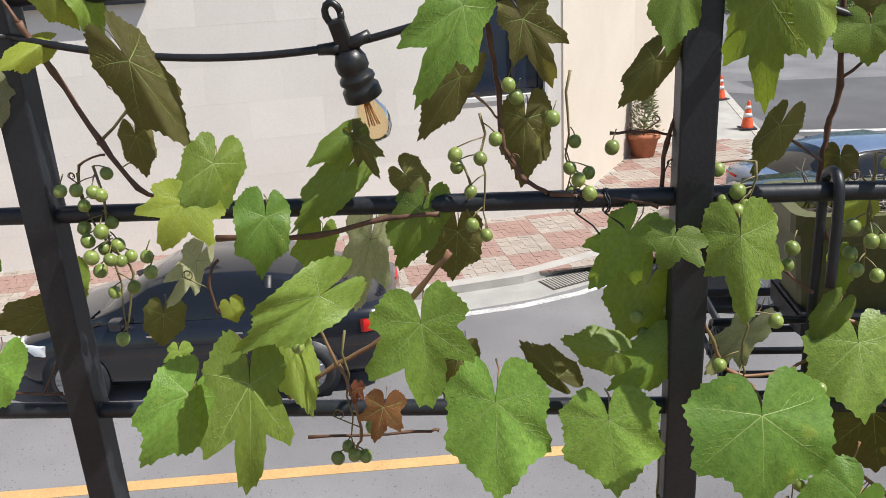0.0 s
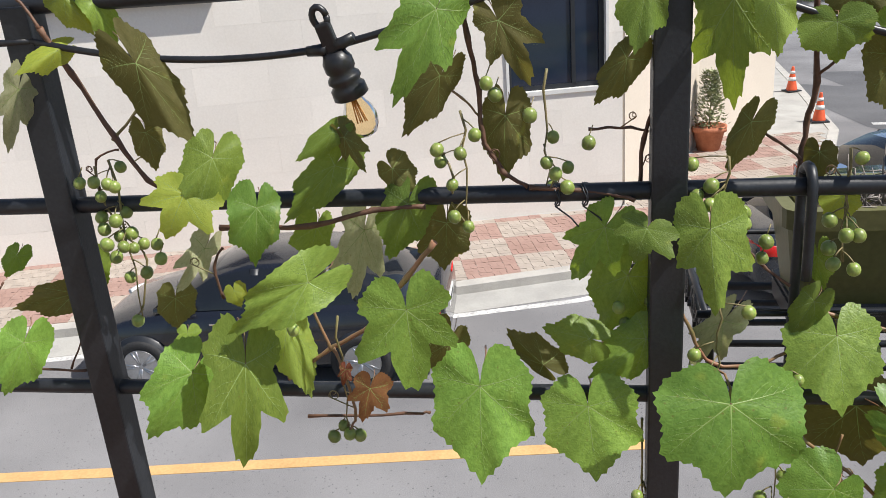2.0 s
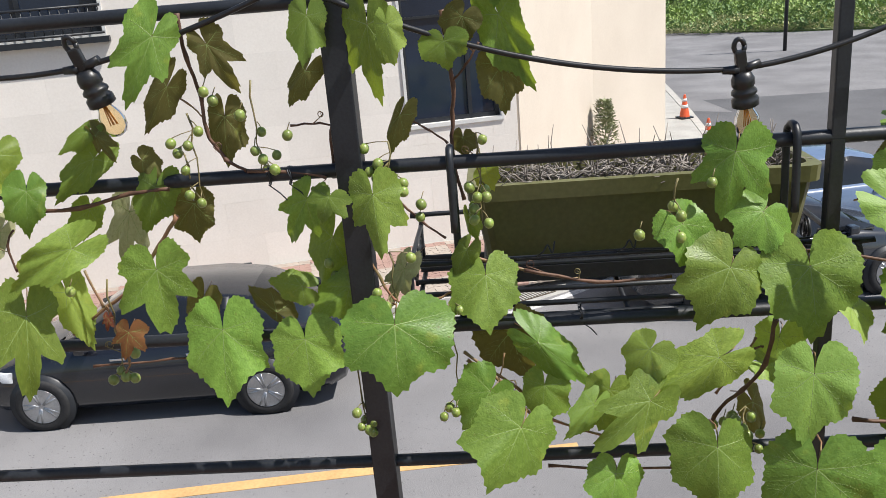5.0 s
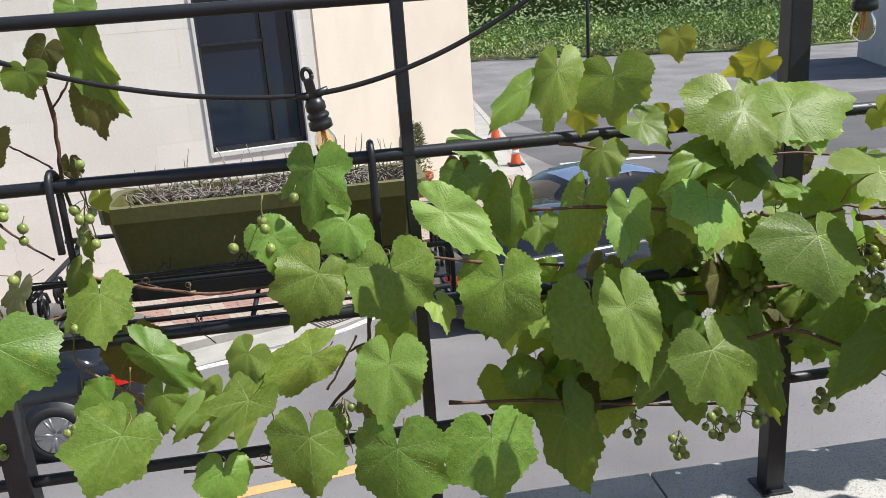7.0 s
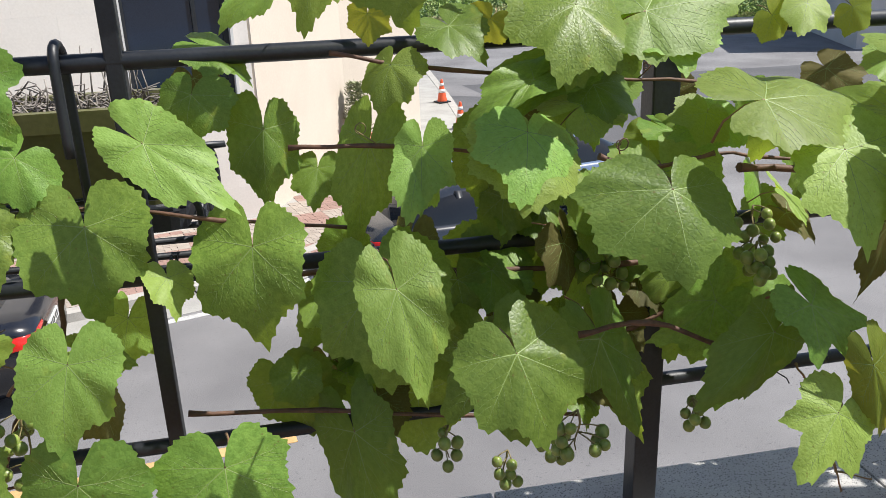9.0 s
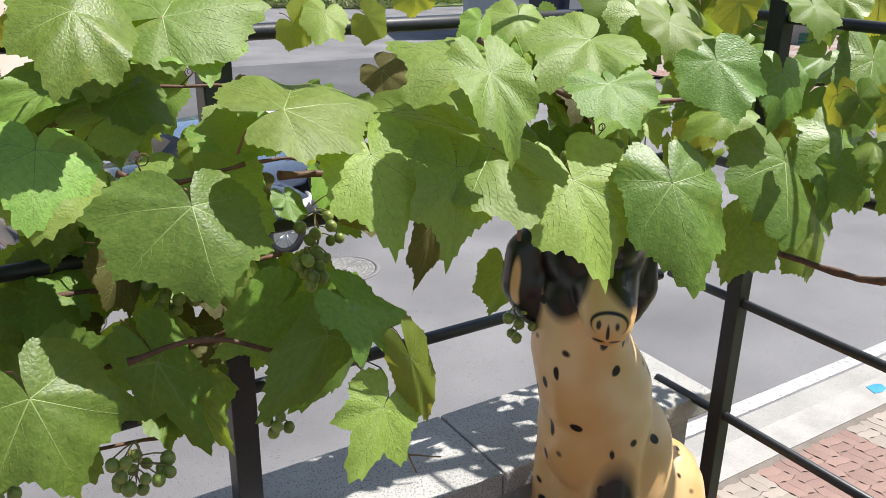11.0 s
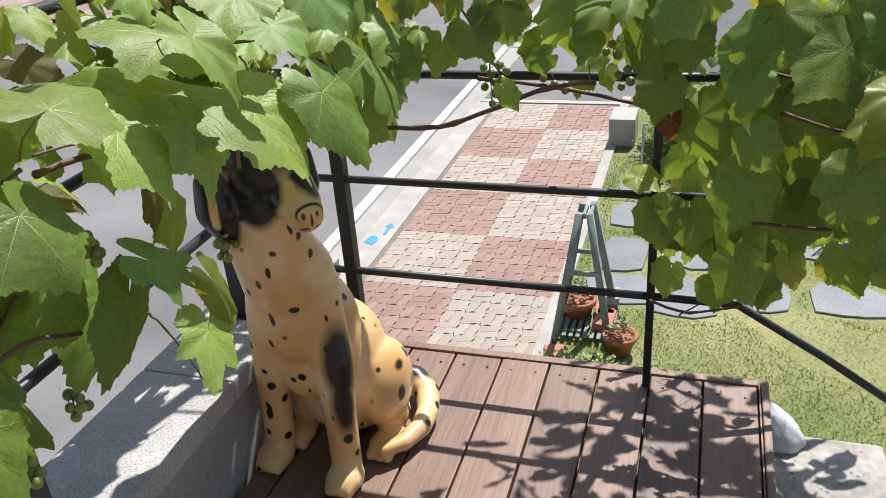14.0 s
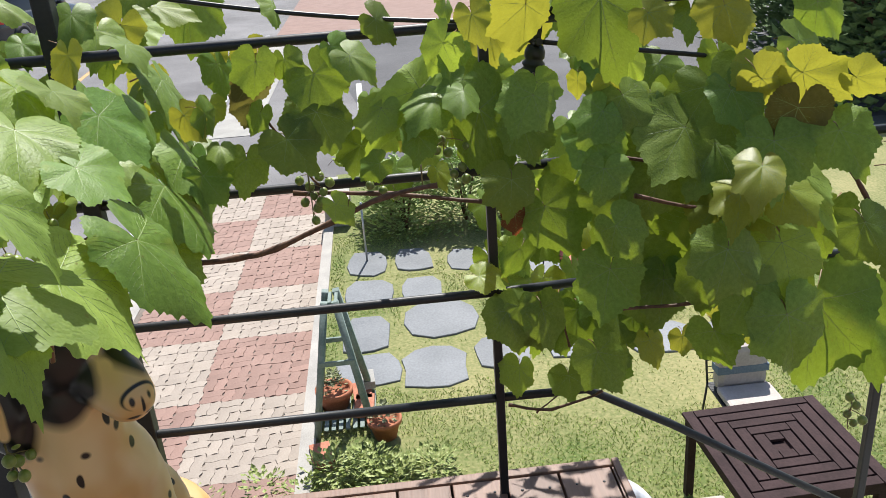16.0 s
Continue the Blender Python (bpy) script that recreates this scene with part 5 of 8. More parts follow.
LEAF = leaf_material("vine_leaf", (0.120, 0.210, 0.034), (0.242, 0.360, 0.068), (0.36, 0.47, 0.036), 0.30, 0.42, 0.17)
# Lighter copy of the vine leaf, with strong sunlight put into its colours.
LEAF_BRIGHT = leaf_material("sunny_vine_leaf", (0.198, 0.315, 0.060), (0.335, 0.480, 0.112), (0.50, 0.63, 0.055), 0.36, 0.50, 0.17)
LEAF_YELLOW = leaf_material("young_vine_leaf", (0.20, 0.29, 0.035), (0.33, 0.40, 0.07), (0.55, 0.52, 0.05), 0.35)
# Leaf undersides, made darker and browner for hanging backlit in shade.
LEAF_OLIVE = leaf_material("shaded_leaf_underside", (0.085, 0.082, 0.022), (0.15, 0.140, 0.045), (0.24, 0.21, 0.04), 0.34, 0.7)
LEAF_PALE = leaf_material("withered_leaf", (0.28, 0.29, 0.15), (0.45, 0.44, 0.28), (0.5, 0.5, 0.2), 0.3, 0.8)
LEAF_RED = leaf_material("red_dry_leaf", (0.10, 0.035, 0.02), (0.20, 0.07, 0.03), (0.35, 0.1, 0.03), 0.3, 0.8)
VEIN = material("leaf_vein", (0.22, 0.31, 0.075), (0.31, 0.41, 0.12), 10, 0.5, 0.0)
PETIOLE = material("petiole", (0.20, 0.16, 0.06), (0.30, 0.13, 0.08), 9, 0.5, 0.1)
GREEN_CANE = material("green_cane", (0.16, 0.15, 0.05), (0.26, 0.20, 0.09), 18, 0.55, 0.2, 90)
BERRY = material("unripe_grape", (0.19, 0.26, 0.055), (0.31, 0.37, 0.10), 40, 0.38, 0.05, 160, vary=0.2)
BERRY.node_tree.nodes["Principled BSDF"].inputs["Subsurface Weight"].default_value = 0.35
BERRY.node_tree.nodes["Principled BSDF"].inputs["Subsurface Radius"].default_value = (0.004, 0.008, 0.002)

ROUND = ((0, 1.0), (6, 0.93), (16, 0.81), (28, 0.745), (38, 0.765), (47, 0.81), (54, 0.78), (66, 0.665), (78, 0.625), (90, 0.64), (100, 0.665), (110, 0.63), (124, 0.58), (140, 0.56), (153, 0.52), (163, 0.43), (171, 0.24), (176, 0.06))
LOBED = ((0, 1.0), (8, 0.90), (20, 0.67), (30, 0.52), (40, 0.64), (50, 0.83), (56, 0.80), (68, 0.60), (82, 0.49), (94, 0.59), (104, 0.62), (116, 0.58), (136, 0.55), (152, 0.50), (163, 0.41), (171, 0.23), (176, 0.06))
leaf_meshes = {}


def leaf_mesh(mat, shape, variant):
    key = (mat.name, shape, variant)
    if key in leaf_meshes:
        return leaf_meshes[key]
    rng = random.Random(1000 + variant * 7 + len(shape))
    a1, a2, a3, fold, droop, curl = rng.uniform(0, 6), rng.uniform(0, 6), rng.uniform(0, 6), rng.choice((-0.12, 0.05, 0.13, 0.22, 0.34)), rng.uniform(0.04, 0.30), rng.uniform(0.0, 0.40)
    lean = rng.uniform(-0.12, 0.12)
    depth = rng.uniform(0.7, 1.2)
    veins = [radians(v) for v in (0, 49, -49, 102, -102)]

    def outline(th):
        d = abs(math.degrees(th))
        for (a, ra), (b, rb) in zip(shape, shape[1:]):
            if d <= b:
                k = (d - a) / (b - a)
                k = k * k * (3 - 2 * k)
                return (0.66 + (ra + (rb - ra) * k - 0.66) * (depth if 12 < d < 140 else 1.0)) * (1 + 0.05 * math.sin(2 * th + a1) + lean * math.sin(th) + 0.018 * math.sin(9 * th + a2))
        return 0.08

    def surface(x, y):
        r, th = math.hypot(x, y), math.atan2(x, -y)
        gap = min(abs(th - v) for v in veins)
        z = 0.016 * r * (1 - math.cos(min(gap / 0.42, 1.0) * math.pi)) - fold * (math.sqrt(x * x + 0.0025) - 0.05) - droop * r * r
        z += r * r * (0.07 * math.sin(3 * th + a1) + 0.05 * math.sin(5 * th + a2) + 0.035 * r * math.sin(9 * th + a3)) + 0.012 * math.sin(x * 15 + a3) * math.sin(y * 13 + a2) * r
        if y < -0.3:
            z -= curl * (y + 0.3) ** 2
        return Vector((x, y, z))

    bm = bmesh.new()
    n, rows = 161, (0.16, 0.34, 0.52, 0.70, 0.86, 1.0)
    angles = [radians(-176 + 352 * k / (n - 1)) for k in range(n)]
    centre = bm.verts.new(surface(0, 0))
    grid = []
    for f in rows:
        ring = []
        for k, th in enumerate(angles):
            r = outline(th) * f
            if f == 1.0:
                r *= (1.024, 1.002, 0.980, 0.994)[(k + k // 17) % 4] * (1 + 0.020 * math.sin(k * 0.83 + a3) * math.sin(k * 0.31 + a1))
            ring.append(bm.verts.new(surface(r * math.sin(th), -r * math.cos(th))))
        grid.append(ring)
    for k in range(n - 1):
        bm.faces.new((centre, grid[0][k], grid[0][k + 1])).smooth = True
        for a, b in zip(grid, grid[1:]):
            bm.faces.new((a[k], b[k], b[k + 1], a[k + 1])).smooth = True

    def strip(points, w0, w1):
        old = None
        for i, (x, y) in enumerate(points):
            x2, y2 = points[min(i + 1, len(points) - 1)]
            x1, y1 = points[max(i - 1, 0)]
            d = math.hypot(x2 - x1, y2 - y1) or 1
            w = w0 + (w1 - w0) * i / (len(points) - 1)
            nx, ny = -(y2 - y1) / d * w, (x2 - x1) / d * w
            ring = [bm.verts.new(surface(x + s * nx, y + s * ny) + Vector((0, 0, h))) for s, h in ((-1, 0.0012), (0, 0.0035), (1, 0.0012))]
            if old:
                for j in (0, 1):
                    f = bm.faces.new((old[j], old[j + 1], ring[j + 1], ring[j]))
                    f.material_index, f.smooth = 1, True
            old = ring

    for i, v in enumerate(veins):
        reach = outline(v) * 0.93
        strip([(reach * s * math.sin(v + 0.05 * s * s), -reach * s * math.cos(v + 0.05 * s * s)) for s in (0.0, 0.2, 0.4, 0.6, 0.8, 1.0)], 0.0058, 0.0012)
        if i < 5:
            for s in (0.26, 0.44, 0.60, 0.74):
                for side in (-1, 1):
                    x, y = reach * s * math.sin(v), -reach * s * math.cos(v)
                    w = v + side * 0.75
                    step = 0.36 * (1.1 - s) + 0.05
                    strip([(x + step * q * math.sin(w - side * 0.25 * q), y - step * q * math.cos(w - side * 0.25 * q)) for q in (0.0, 0.5, 1.0)], 0.0017, 0.0004)
    faces = len(bm.faces)
    stalk = rng.uniform(0.35, 0.6)
    add_tube(bm, [surface(0, 0) + Vector((0, 0, -0.004)), Vector((0.03, 0.16, -0.14 * stalk)), Vector((0.05, 0.30, -0.5 * stalk)), Vector((0.02, 0.36, -0.95 * stalk))], [0.013, 0.012, 0.012, 0.015], 5)
    bm.faces.ensure_lookup_table()
    for f in bm.faces[faces:]:
        f.material_index = 2
    me = bpy.data.meshes.new("leaf")
    bm.to_mesh(me)
    bm.free()
    for m in (mat, VEIN, PETIOLE):
        me.materials.append(m)
    leaf_meshes[key] = me
    return me


def vine():
    return thing("grape_vine", (0, 0, 0), "leafy green grape vine with unripe grapes climbing the railing", "vine", "vines on the railing")


def leaf(parent, mat, shape, x, y, z, size, yaw, tilt, spin, broad=1.0):
    """A leaf at its stalk: size to the tip, the way it faces (0: to the terrace), its tilt up, and its turn in its own plane."""
    a, e = radians(yaw), radians(tilt)
    nrm = Vector((math.sin(a) * math.cos(e), -math.cos(a) * math.cos(e), math.sin(e)))
    down = (Vector((0, 0, -1)) - nrm * -nrm.z).normalized()
    tip = Matrix.Rotation(radians(spin), 3, nrm) @ down
    side = (-tip).cross(nrm)
    m = Matrix((side, -tip, nrm)).transposed().to_4x4()
    ob = new("leaf", leaf_mesh(mat, shape, random.randrange(10)))
    ob.parent = parent
    ob.matrix_basis = Matrix.Translation((x, y, z)) @ m @ Matrix.Diagonal((size * broad, size, size, 1))
    return ob


def cane(parent, mat, radius, *points):
    path = smooth_path(points)
    rng = random.Random(len(path) * 31 + int(points[0][0] * 1000))
    radii = [0.78 * radius * (1.1 - 0.25 * i / len(path)) * (1.35 if i % 4 == 0 else 1.0) * rng.uniform(0.93, 1.07) for i in range(len(path))]
    if len(points) > 2:
        for k in range(rng.choice((0, 1, 1))):
            p = path[rng.randrange(2, len(path) - 2)]
            out, turn, size = rng.uniform(-1, 1), rng.choice((-1, 1)), rng.uniform(0.016, 0.034)
            coil = [p + Vector((out * size * 1.6 * q, -0.25 * size * q, size * 0.8 * q)) for q in (0.0, 0.35, 0.7, 1.0)]
            end = coil[-1]
            coil += [end + Vector((turn * size * 0.3 * (1 - math.cos(a)) * (1 - a / 17), 0.04 * size * a, size * 0.34 * math.sin(a) * (1 - a / 17))) for a in (0.7 * i for i in range(1, 17))]
            part("tendril", tube(coil, [0.0011 - 0.00003 * i for i in range(len(coil))], 5), rng.choice((GREEN_CANE, CANE, PETIOLE)), parent)
    part("cane", tube([p + Vector((rng.uniform(-1, 1), rng.uniform(-1, 1), rng.uniform(-1, 1))) * 0.0015 for p in path], radii, 7), mat, parent)


berry_bm = bmesh.new()
add_lathe(berry_bm, [(0.0012, 0.0104), (0.0045, 0.0096), (0.0078, 0.0068), (0.0096, 0.0028), (0.0099, -0.001), (0.0090, -0.0052), (0.0066, -0.0085), (0.0032, -0.0102), (0.0006, -0.0106)], 14)
BERRY_MESH = bpy.data.meshes.new("berry")
berry_bm.to_mesh(BERRY_MESH)
berry_bm.free()
BERRY_MESH.materials.append(BERRY)


def bunch(parent, *places):
    """A bunch of grapes: its stalks as one mesh, each berry an object on it."""
    pts = [Vector(p) for p in places]
    top = max(p.z for p in pts) + 0.012
    mid = sum(pts, Vector()) / len(pts)
    rng = random.Random(int(mid.x * 9999))
    bm = bmesh.new()
    low = min(p.z for p in pts)
    axis = lambda z: Vector((mid.x + 0.004 * math.sin(z * 90), mid.y + 0.01, z))
    add_tube(bm, [axis(top + (low - top) * k / 6) for k in range(7)], [0.0022 - 0.0002 * k for k in range(7)], 5)
    for p in pts:
        a = axis(min(p.z + 0.02, top))
        if (a - p).length > 0.055:
            part("berry_stalk", tube([p + Vector((0.006, 0.006, 0.024)), p + Vector((0.003, 0.003, 0.016)), p + Vector((0, 0, 0.009))], 0.0011, 4), GREEN_CANE, parent)
            continue
        add_tube(bm, [a, (a + p) / 2 + Vector((0, 0, 0.006)), p + Vector((0, 0, 0.009))], 0.0011, 4)
    stalk = part("grape_stalk", bm, GREEN_CANE, parent)
    for p in pts:
        ob = new("berry", BERRY_MESH)
        ob.parent = stalk
        s = rng.uniform(0.88, 1.1)
        ob.matrix_basis = Matrix.LocRotScale(p, Euler((rng.uniform(-0.5, 0.5), rng.uniform(-0.5, 0.5), rng.uniform(0, 6))), (s, s, s))


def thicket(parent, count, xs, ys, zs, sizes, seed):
    """Leaves scattered through a stretch of the trellis: deep inside the vine, or added beyond it to cast shade."""
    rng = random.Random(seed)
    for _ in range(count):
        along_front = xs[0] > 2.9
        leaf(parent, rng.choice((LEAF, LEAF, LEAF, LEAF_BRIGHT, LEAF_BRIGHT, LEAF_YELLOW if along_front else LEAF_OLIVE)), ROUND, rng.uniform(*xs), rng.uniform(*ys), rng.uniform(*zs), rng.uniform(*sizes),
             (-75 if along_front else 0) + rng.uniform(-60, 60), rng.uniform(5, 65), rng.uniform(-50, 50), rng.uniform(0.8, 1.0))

vine_a = vine()
leaf(vine_a, LEAF, ROUND, 0.016, 2.290, 0.947, 0.142, 2, 19, -1, 0.89)
leaf(vine_a, LEAF, ROUND, 0.180, 2.280, 0.921, 0.105, -3, 22, 6, 1.12)
leaf(vine_a, LEAF, LOBED, -0.084, 2.270, 1.086, 0.127, 3, 14, 4, 0.93)
leaf(vine_a, LEAF, LOBED, 0.263, 2.280, 1.204, 0.049, -4, 33, -22, 1.35)
leaf(vine_a, LEAF, LOBED, 0.208, 2.330, 1.190, 0.101, -10, 7, -31, 0.72)
leaf(vine_a, LEAF, ROUND, 0.242, 2.360, 1.101, 0.108, -10, 8, -22, 0.75)
leaf(vine_a, LEAF, ROUND, 0.269, 2.340, 1.005, 0.099, 3, 17, -56, 0.67)
leaf(vine_a, LEAF, ROUND, 0.184, 2.300, 1.025, 0.071, 7, 23, -106, 0.72)
leaf(vine_a, LEAF_OLIVE, ROUND, 0.111, 2.350, 0.954, 0.079, -1, 6, -133, 0.54)
leaf(vine_a, LEAF, ROUND, -0.417, 2.220, 1.005, 0.124, 35, 18, -43, 0.67)
leaf(vine_a, LEAF, LOBED, -0.318, 2.200, 1.032, 0.173, 35, 17, -11, 0.53)
leaf(vine_a, LEAF, ROUND, -0.212, 2.220, 1.153, 0.140, 23, 16, -64, 0.45)
leaf(vine_a, LEAF, ROUND, -0.271, 2.220, 1.266, 0.085, 23, 17, -10, 0.64)
leaf(vine_a, LEAF_YELLOW, LOBED, -0.386, 2.240, 1.282, 0.069, 27, 22, -33, 1.16)
leaf(vine_a, LEAF, ROUND, -0.348, 2.270, 1.327, 0.096, 36, 18, -27, 0.69)
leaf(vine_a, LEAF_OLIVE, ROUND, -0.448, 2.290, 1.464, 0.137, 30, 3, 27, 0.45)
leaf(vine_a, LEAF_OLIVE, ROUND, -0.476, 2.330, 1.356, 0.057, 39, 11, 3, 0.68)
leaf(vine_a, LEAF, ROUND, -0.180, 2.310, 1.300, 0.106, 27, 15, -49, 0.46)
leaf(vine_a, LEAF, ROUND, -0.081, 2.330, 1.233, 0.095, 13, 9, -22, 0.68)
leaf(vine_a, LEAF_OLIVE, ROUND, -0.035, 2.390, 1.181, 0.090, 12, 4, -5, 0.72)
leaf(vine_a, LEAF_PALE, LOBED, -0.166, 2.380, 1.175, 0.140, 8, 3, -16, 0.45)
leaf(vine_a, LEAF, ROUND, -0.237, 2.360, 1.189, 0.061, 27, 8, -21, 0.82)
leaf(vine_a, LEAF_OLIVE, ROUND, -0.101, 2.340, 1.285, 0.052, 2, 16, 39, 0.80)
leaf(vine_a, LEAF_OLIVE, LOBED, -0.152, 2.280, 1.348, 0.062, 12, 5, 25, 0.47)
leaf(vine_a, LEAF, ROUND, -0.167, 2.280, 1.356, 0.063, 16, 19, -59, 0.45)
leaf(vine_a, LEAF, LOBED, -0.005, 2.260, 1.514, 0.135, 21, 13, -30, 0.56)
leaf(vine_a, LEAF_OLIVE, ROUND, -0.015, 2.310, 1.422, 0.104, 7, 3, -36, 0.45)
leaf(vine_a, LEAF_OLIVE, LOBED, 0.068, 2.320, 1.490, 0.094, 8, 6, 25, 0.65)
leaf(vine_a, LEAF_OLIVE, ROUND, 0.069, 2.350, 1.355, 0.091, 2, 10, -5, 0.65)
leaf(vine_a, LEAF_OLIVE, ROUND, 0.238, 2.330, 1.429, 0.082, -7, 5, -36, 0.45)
leaf(vine_a, LEAF, ROUND, 0.260, 2.300, 1.526, 0.082, 5, 12, -11, 0.67)
leaf(vine_a, LEAF, ROUND, -0.738, 2.280, 1.024, 0.101, 38, 12, -30, 0.61)
leaf(vine_a, LEAF_OLIVE, ROUND, -0.696, 2.380, 1.069, 0.099, 33, 12, -86, 0.50)
leaf(vine_a, LEAF, ROUND, -0.659, 2.390, 1.122, 0.077, 30, 2, -9, 0.64)
leaf(vine_a, LEAF_PALE, LOBED, -0.663, 2.320, 1.432, 0.102, 25, 2, -24, 0.45)
leaf(vine_a, LEAF_YELLOW, ROUND, -0.585, 2.320, 1.485, 0.068, 40, 24, -70, 0.45)
leaf(vine_a, LEAF_YELLOW, ROUND, -0.562, 2.330, 1.559, 0.063, 27, 17, 29, 0.62)
leaf(vine_a, LEAF, ROUND, -0.520, 2.340, 1.550, 0.073, 42, 9, 19, 0.45)
leaf(vine_a, LEAF, ROUND, -0.787, 2.380, 1.142, 0.047, 32, 6, -35, 0.68)
leaf(vine_a, LEAF_OLIVE, ROUND, -0.499, 2.360, 1.068, 0.062, 19, 2, -9, 0.83)
leaf(vine_a, LEAF, LOBED, -0.467, 2.320, 1.023, 0.035, 33, 17, -15, 0.98)
leaf(vine_a, LEAF_YELLOW, ROUND, -0.378, 2.330, 1.094, 0.028, 15, 20, 13, 1.05)
leaf(vine_a, LEAF_RED, LOBED, -0.139, 2.220, 0.982, 0.059, 11, 12, -17, 0.81)
leaf(vine_a, LEAF_RED, LOBED, -0.173, 2.220, 1.013, 0.028, 9, 8, -15, 0.59)
leaf(vine_a, LEAF_BRIGHT, ROUND, -0.287, 2.300, 1.040, 0.128, 29, 14, 11, 0.45)
leaf(vine_a, LEAF_PALE, LOBED, -0.431, 2.360, 1.156, 0.090, 39, 8, -40, 0.45)
leaf(vine_a, LEAF_OLIVE, ROUND, -0.040, 2.360, 0.986, 0.084, 4, 5, -19, 0.67)

vine_b = vine()
leaf(vine_b, LEAF, ROUND, 0.371, 2.200, 0.976, 0.134, 13, 27, -5, 1.18)
leaf(vine_b, LEAF, LOBED, 0.346, 2.270, 1.205, 0.113, -3, 16, 4, 0.74)
leaf(vine_b, LEAF, LOBED, 0.366, 2.290, 1.503, 0.144, -20, 6, 1, 0.55)
leaf(vine_b, LEAF_BRIGHT, ROUND, 0.405, 2.250, 1.503, 0.065, -6, 13, 6, 0.61)
leaf(vine_b, LEAF, ROUND, 0.495, 2.310, 1.464, 0.051, -9, 14, 4, 1.35)
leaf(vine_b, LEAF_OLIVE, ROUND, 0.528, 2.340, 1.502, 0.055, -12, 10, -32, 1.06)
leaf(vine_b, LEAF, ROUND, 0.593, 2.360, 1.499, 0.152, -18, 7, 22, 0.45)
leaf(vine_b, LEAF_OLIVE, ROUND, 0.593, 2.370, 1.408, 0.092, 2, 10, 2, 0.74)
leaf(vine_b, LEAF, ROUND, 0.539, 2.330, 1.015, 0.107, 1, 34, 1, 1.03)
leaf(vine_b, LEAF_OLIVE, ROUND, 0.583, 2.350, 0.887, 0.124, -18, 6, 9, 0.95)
leaf(vine_b, LEAF, ROUND, 0.534, 2.260, 0.800, 0.093, 6, 22, -40, 1.00)
leaf(vine_b, LEAF, ROUND, 0.640, 2.270, 0.802, 0.079, -12, 24, -4, 0.97)
leaf(vine_b, LEAF, ROUND, 0.761, 2.240, 0.802, 0.076, -13, 28, -14, 1.10)
leaf(vine_b, LEAF_BRIGHT, ROUND, 0.830, 2.200, 0.902, 0.074, -24, 28, -34, 0.98)
leaf(vine_b, LEAF_PALE, LOBED, 0.381, 2.340, 1.035, 0.106, -21, 5, -30, 0.45)
leaf(vine_b, LEAF_OLIVE, ROUND, 0.512, 2.400, 1.274, 0.041, -21, 13, 3, 0.98)
leaf(vine_b, LEAF, ROUND, 0.506, 2.340, 1.066, 0.062, -8, 12, -30, 0.63)
leaf(vine_b, LEAF, ROUND, 0.514, 2.370, 1.125, 0.056, -27, 6, 11, 0.52)
leaf(vine_b, LEAF_YELLOW, ROUND, 0.553, 2.420, 1.199, 0.039, -23, 23, 21, 1.08)
leaf(vine_b, LEAF_OLIVE, ROUND, 0.403, 2.330, 1.337, 0.078, -18, 11, -23, 0.46)

vine_c = vine()
leaf(vine_c, LEAF, LOBED, 0.997, 2.290, 1.235, 0.130, -7, 11, -10, 0.80)
leaf(vine_c, LEAF, ROUND, 0.902, 2.270, 1.114, 0.101, 15, 19, 33, 0.74)
leaf(vine_c, LEAF, ROUND, 1.049, 2.290, 1.121, 0.082, 11, 29, -47, 1.11)
leaf(vine_c, LEAF, ROUND, 0.982, 2.250, 1.032, 0.123, 12, 23, -30, 0.94)
leaf(vine_c, LEAF, ROUND, 1.129, 2.267, 1.019, 0.144, 4, 24, 1, 0.96)
leaf(vine_c, LEAF_BRIGHT, ROUND, 1.103, 2.150, 0.863, 0.126, -3, 25, -9, 0.87)
leaf(vine_c, LEAF, ROUND, 1.358, 2.255, 0.970, 0.156, -18, 25, 4, 0.84)
leaf(vine_c, LEAF_BRIGHT, ROUND, 1.237, 2.200, 1.146, 0.145, 2, 38, 49, 0.58)
leaf(vine_c, LEAF, ROUND, 1.296, 2.300, 1.191, 0.075, -13, 26, -12, 1.18)
leaf(vine_c, LEAF, ROUND, 1.391, 2.290, 1.136, 0.113, -5, 13, -4, 0.75)
leaf(vine_c, LEAF_OLIVE, ROUND, 1.298, 2.340, 1.209, 0.046, -1, 8, 17, 1.30)
leaf(vine_c, LEAF, ROUND, 1.544, 2.290, 1.103, 0.159, -14, 11, -12, 0.49)
leaf(vine_c, LEAF_BRIGHT, ROUND, 1.609, 2.200, 1.113, 0.093, -26, 33, 5, 0.76)
leaf(vine_c, LEAF, ROUND, 1.533, 2.200, 0.914, 0.173, -6, 26, 4, 0.90)
leaf(vine_c, LEAF, LOBED, 1.712, 2.200, 0.786, 0.183, -20, 18, 16, 0.88)
leaf(vine_c, LEAF, ROUND, 1.601, 2.260, 1.368, 0.105, -30, 22, 7, 1.17)
leaf(vine_c, LEAF_BRIGHT, ROUND, 1.487, 2.260, 1.390, 0.123, -12, 26, -11, 0.61)
leaf(vine_c, LEAF_BRIGHT, ROUND, 1.426, 2.280, 1.356, 0.106, -8, 28, -43, 0.48)
leaf(vine_c, LEAF, ROUND, 1.820, 2.240, 1.200, 0.158, -16, 41, -62, 0.45)
leaf(vine_c, LEAF, ROUND, 0.589, 2.120, 0.800, 0.121, 26, 22, -40, 1.04)
leaf(vine_c, LEAF_BRIGHT, ROUND, 0.724, 2.180, 0.806, 0.078, 21, 23, -48, 0.59)
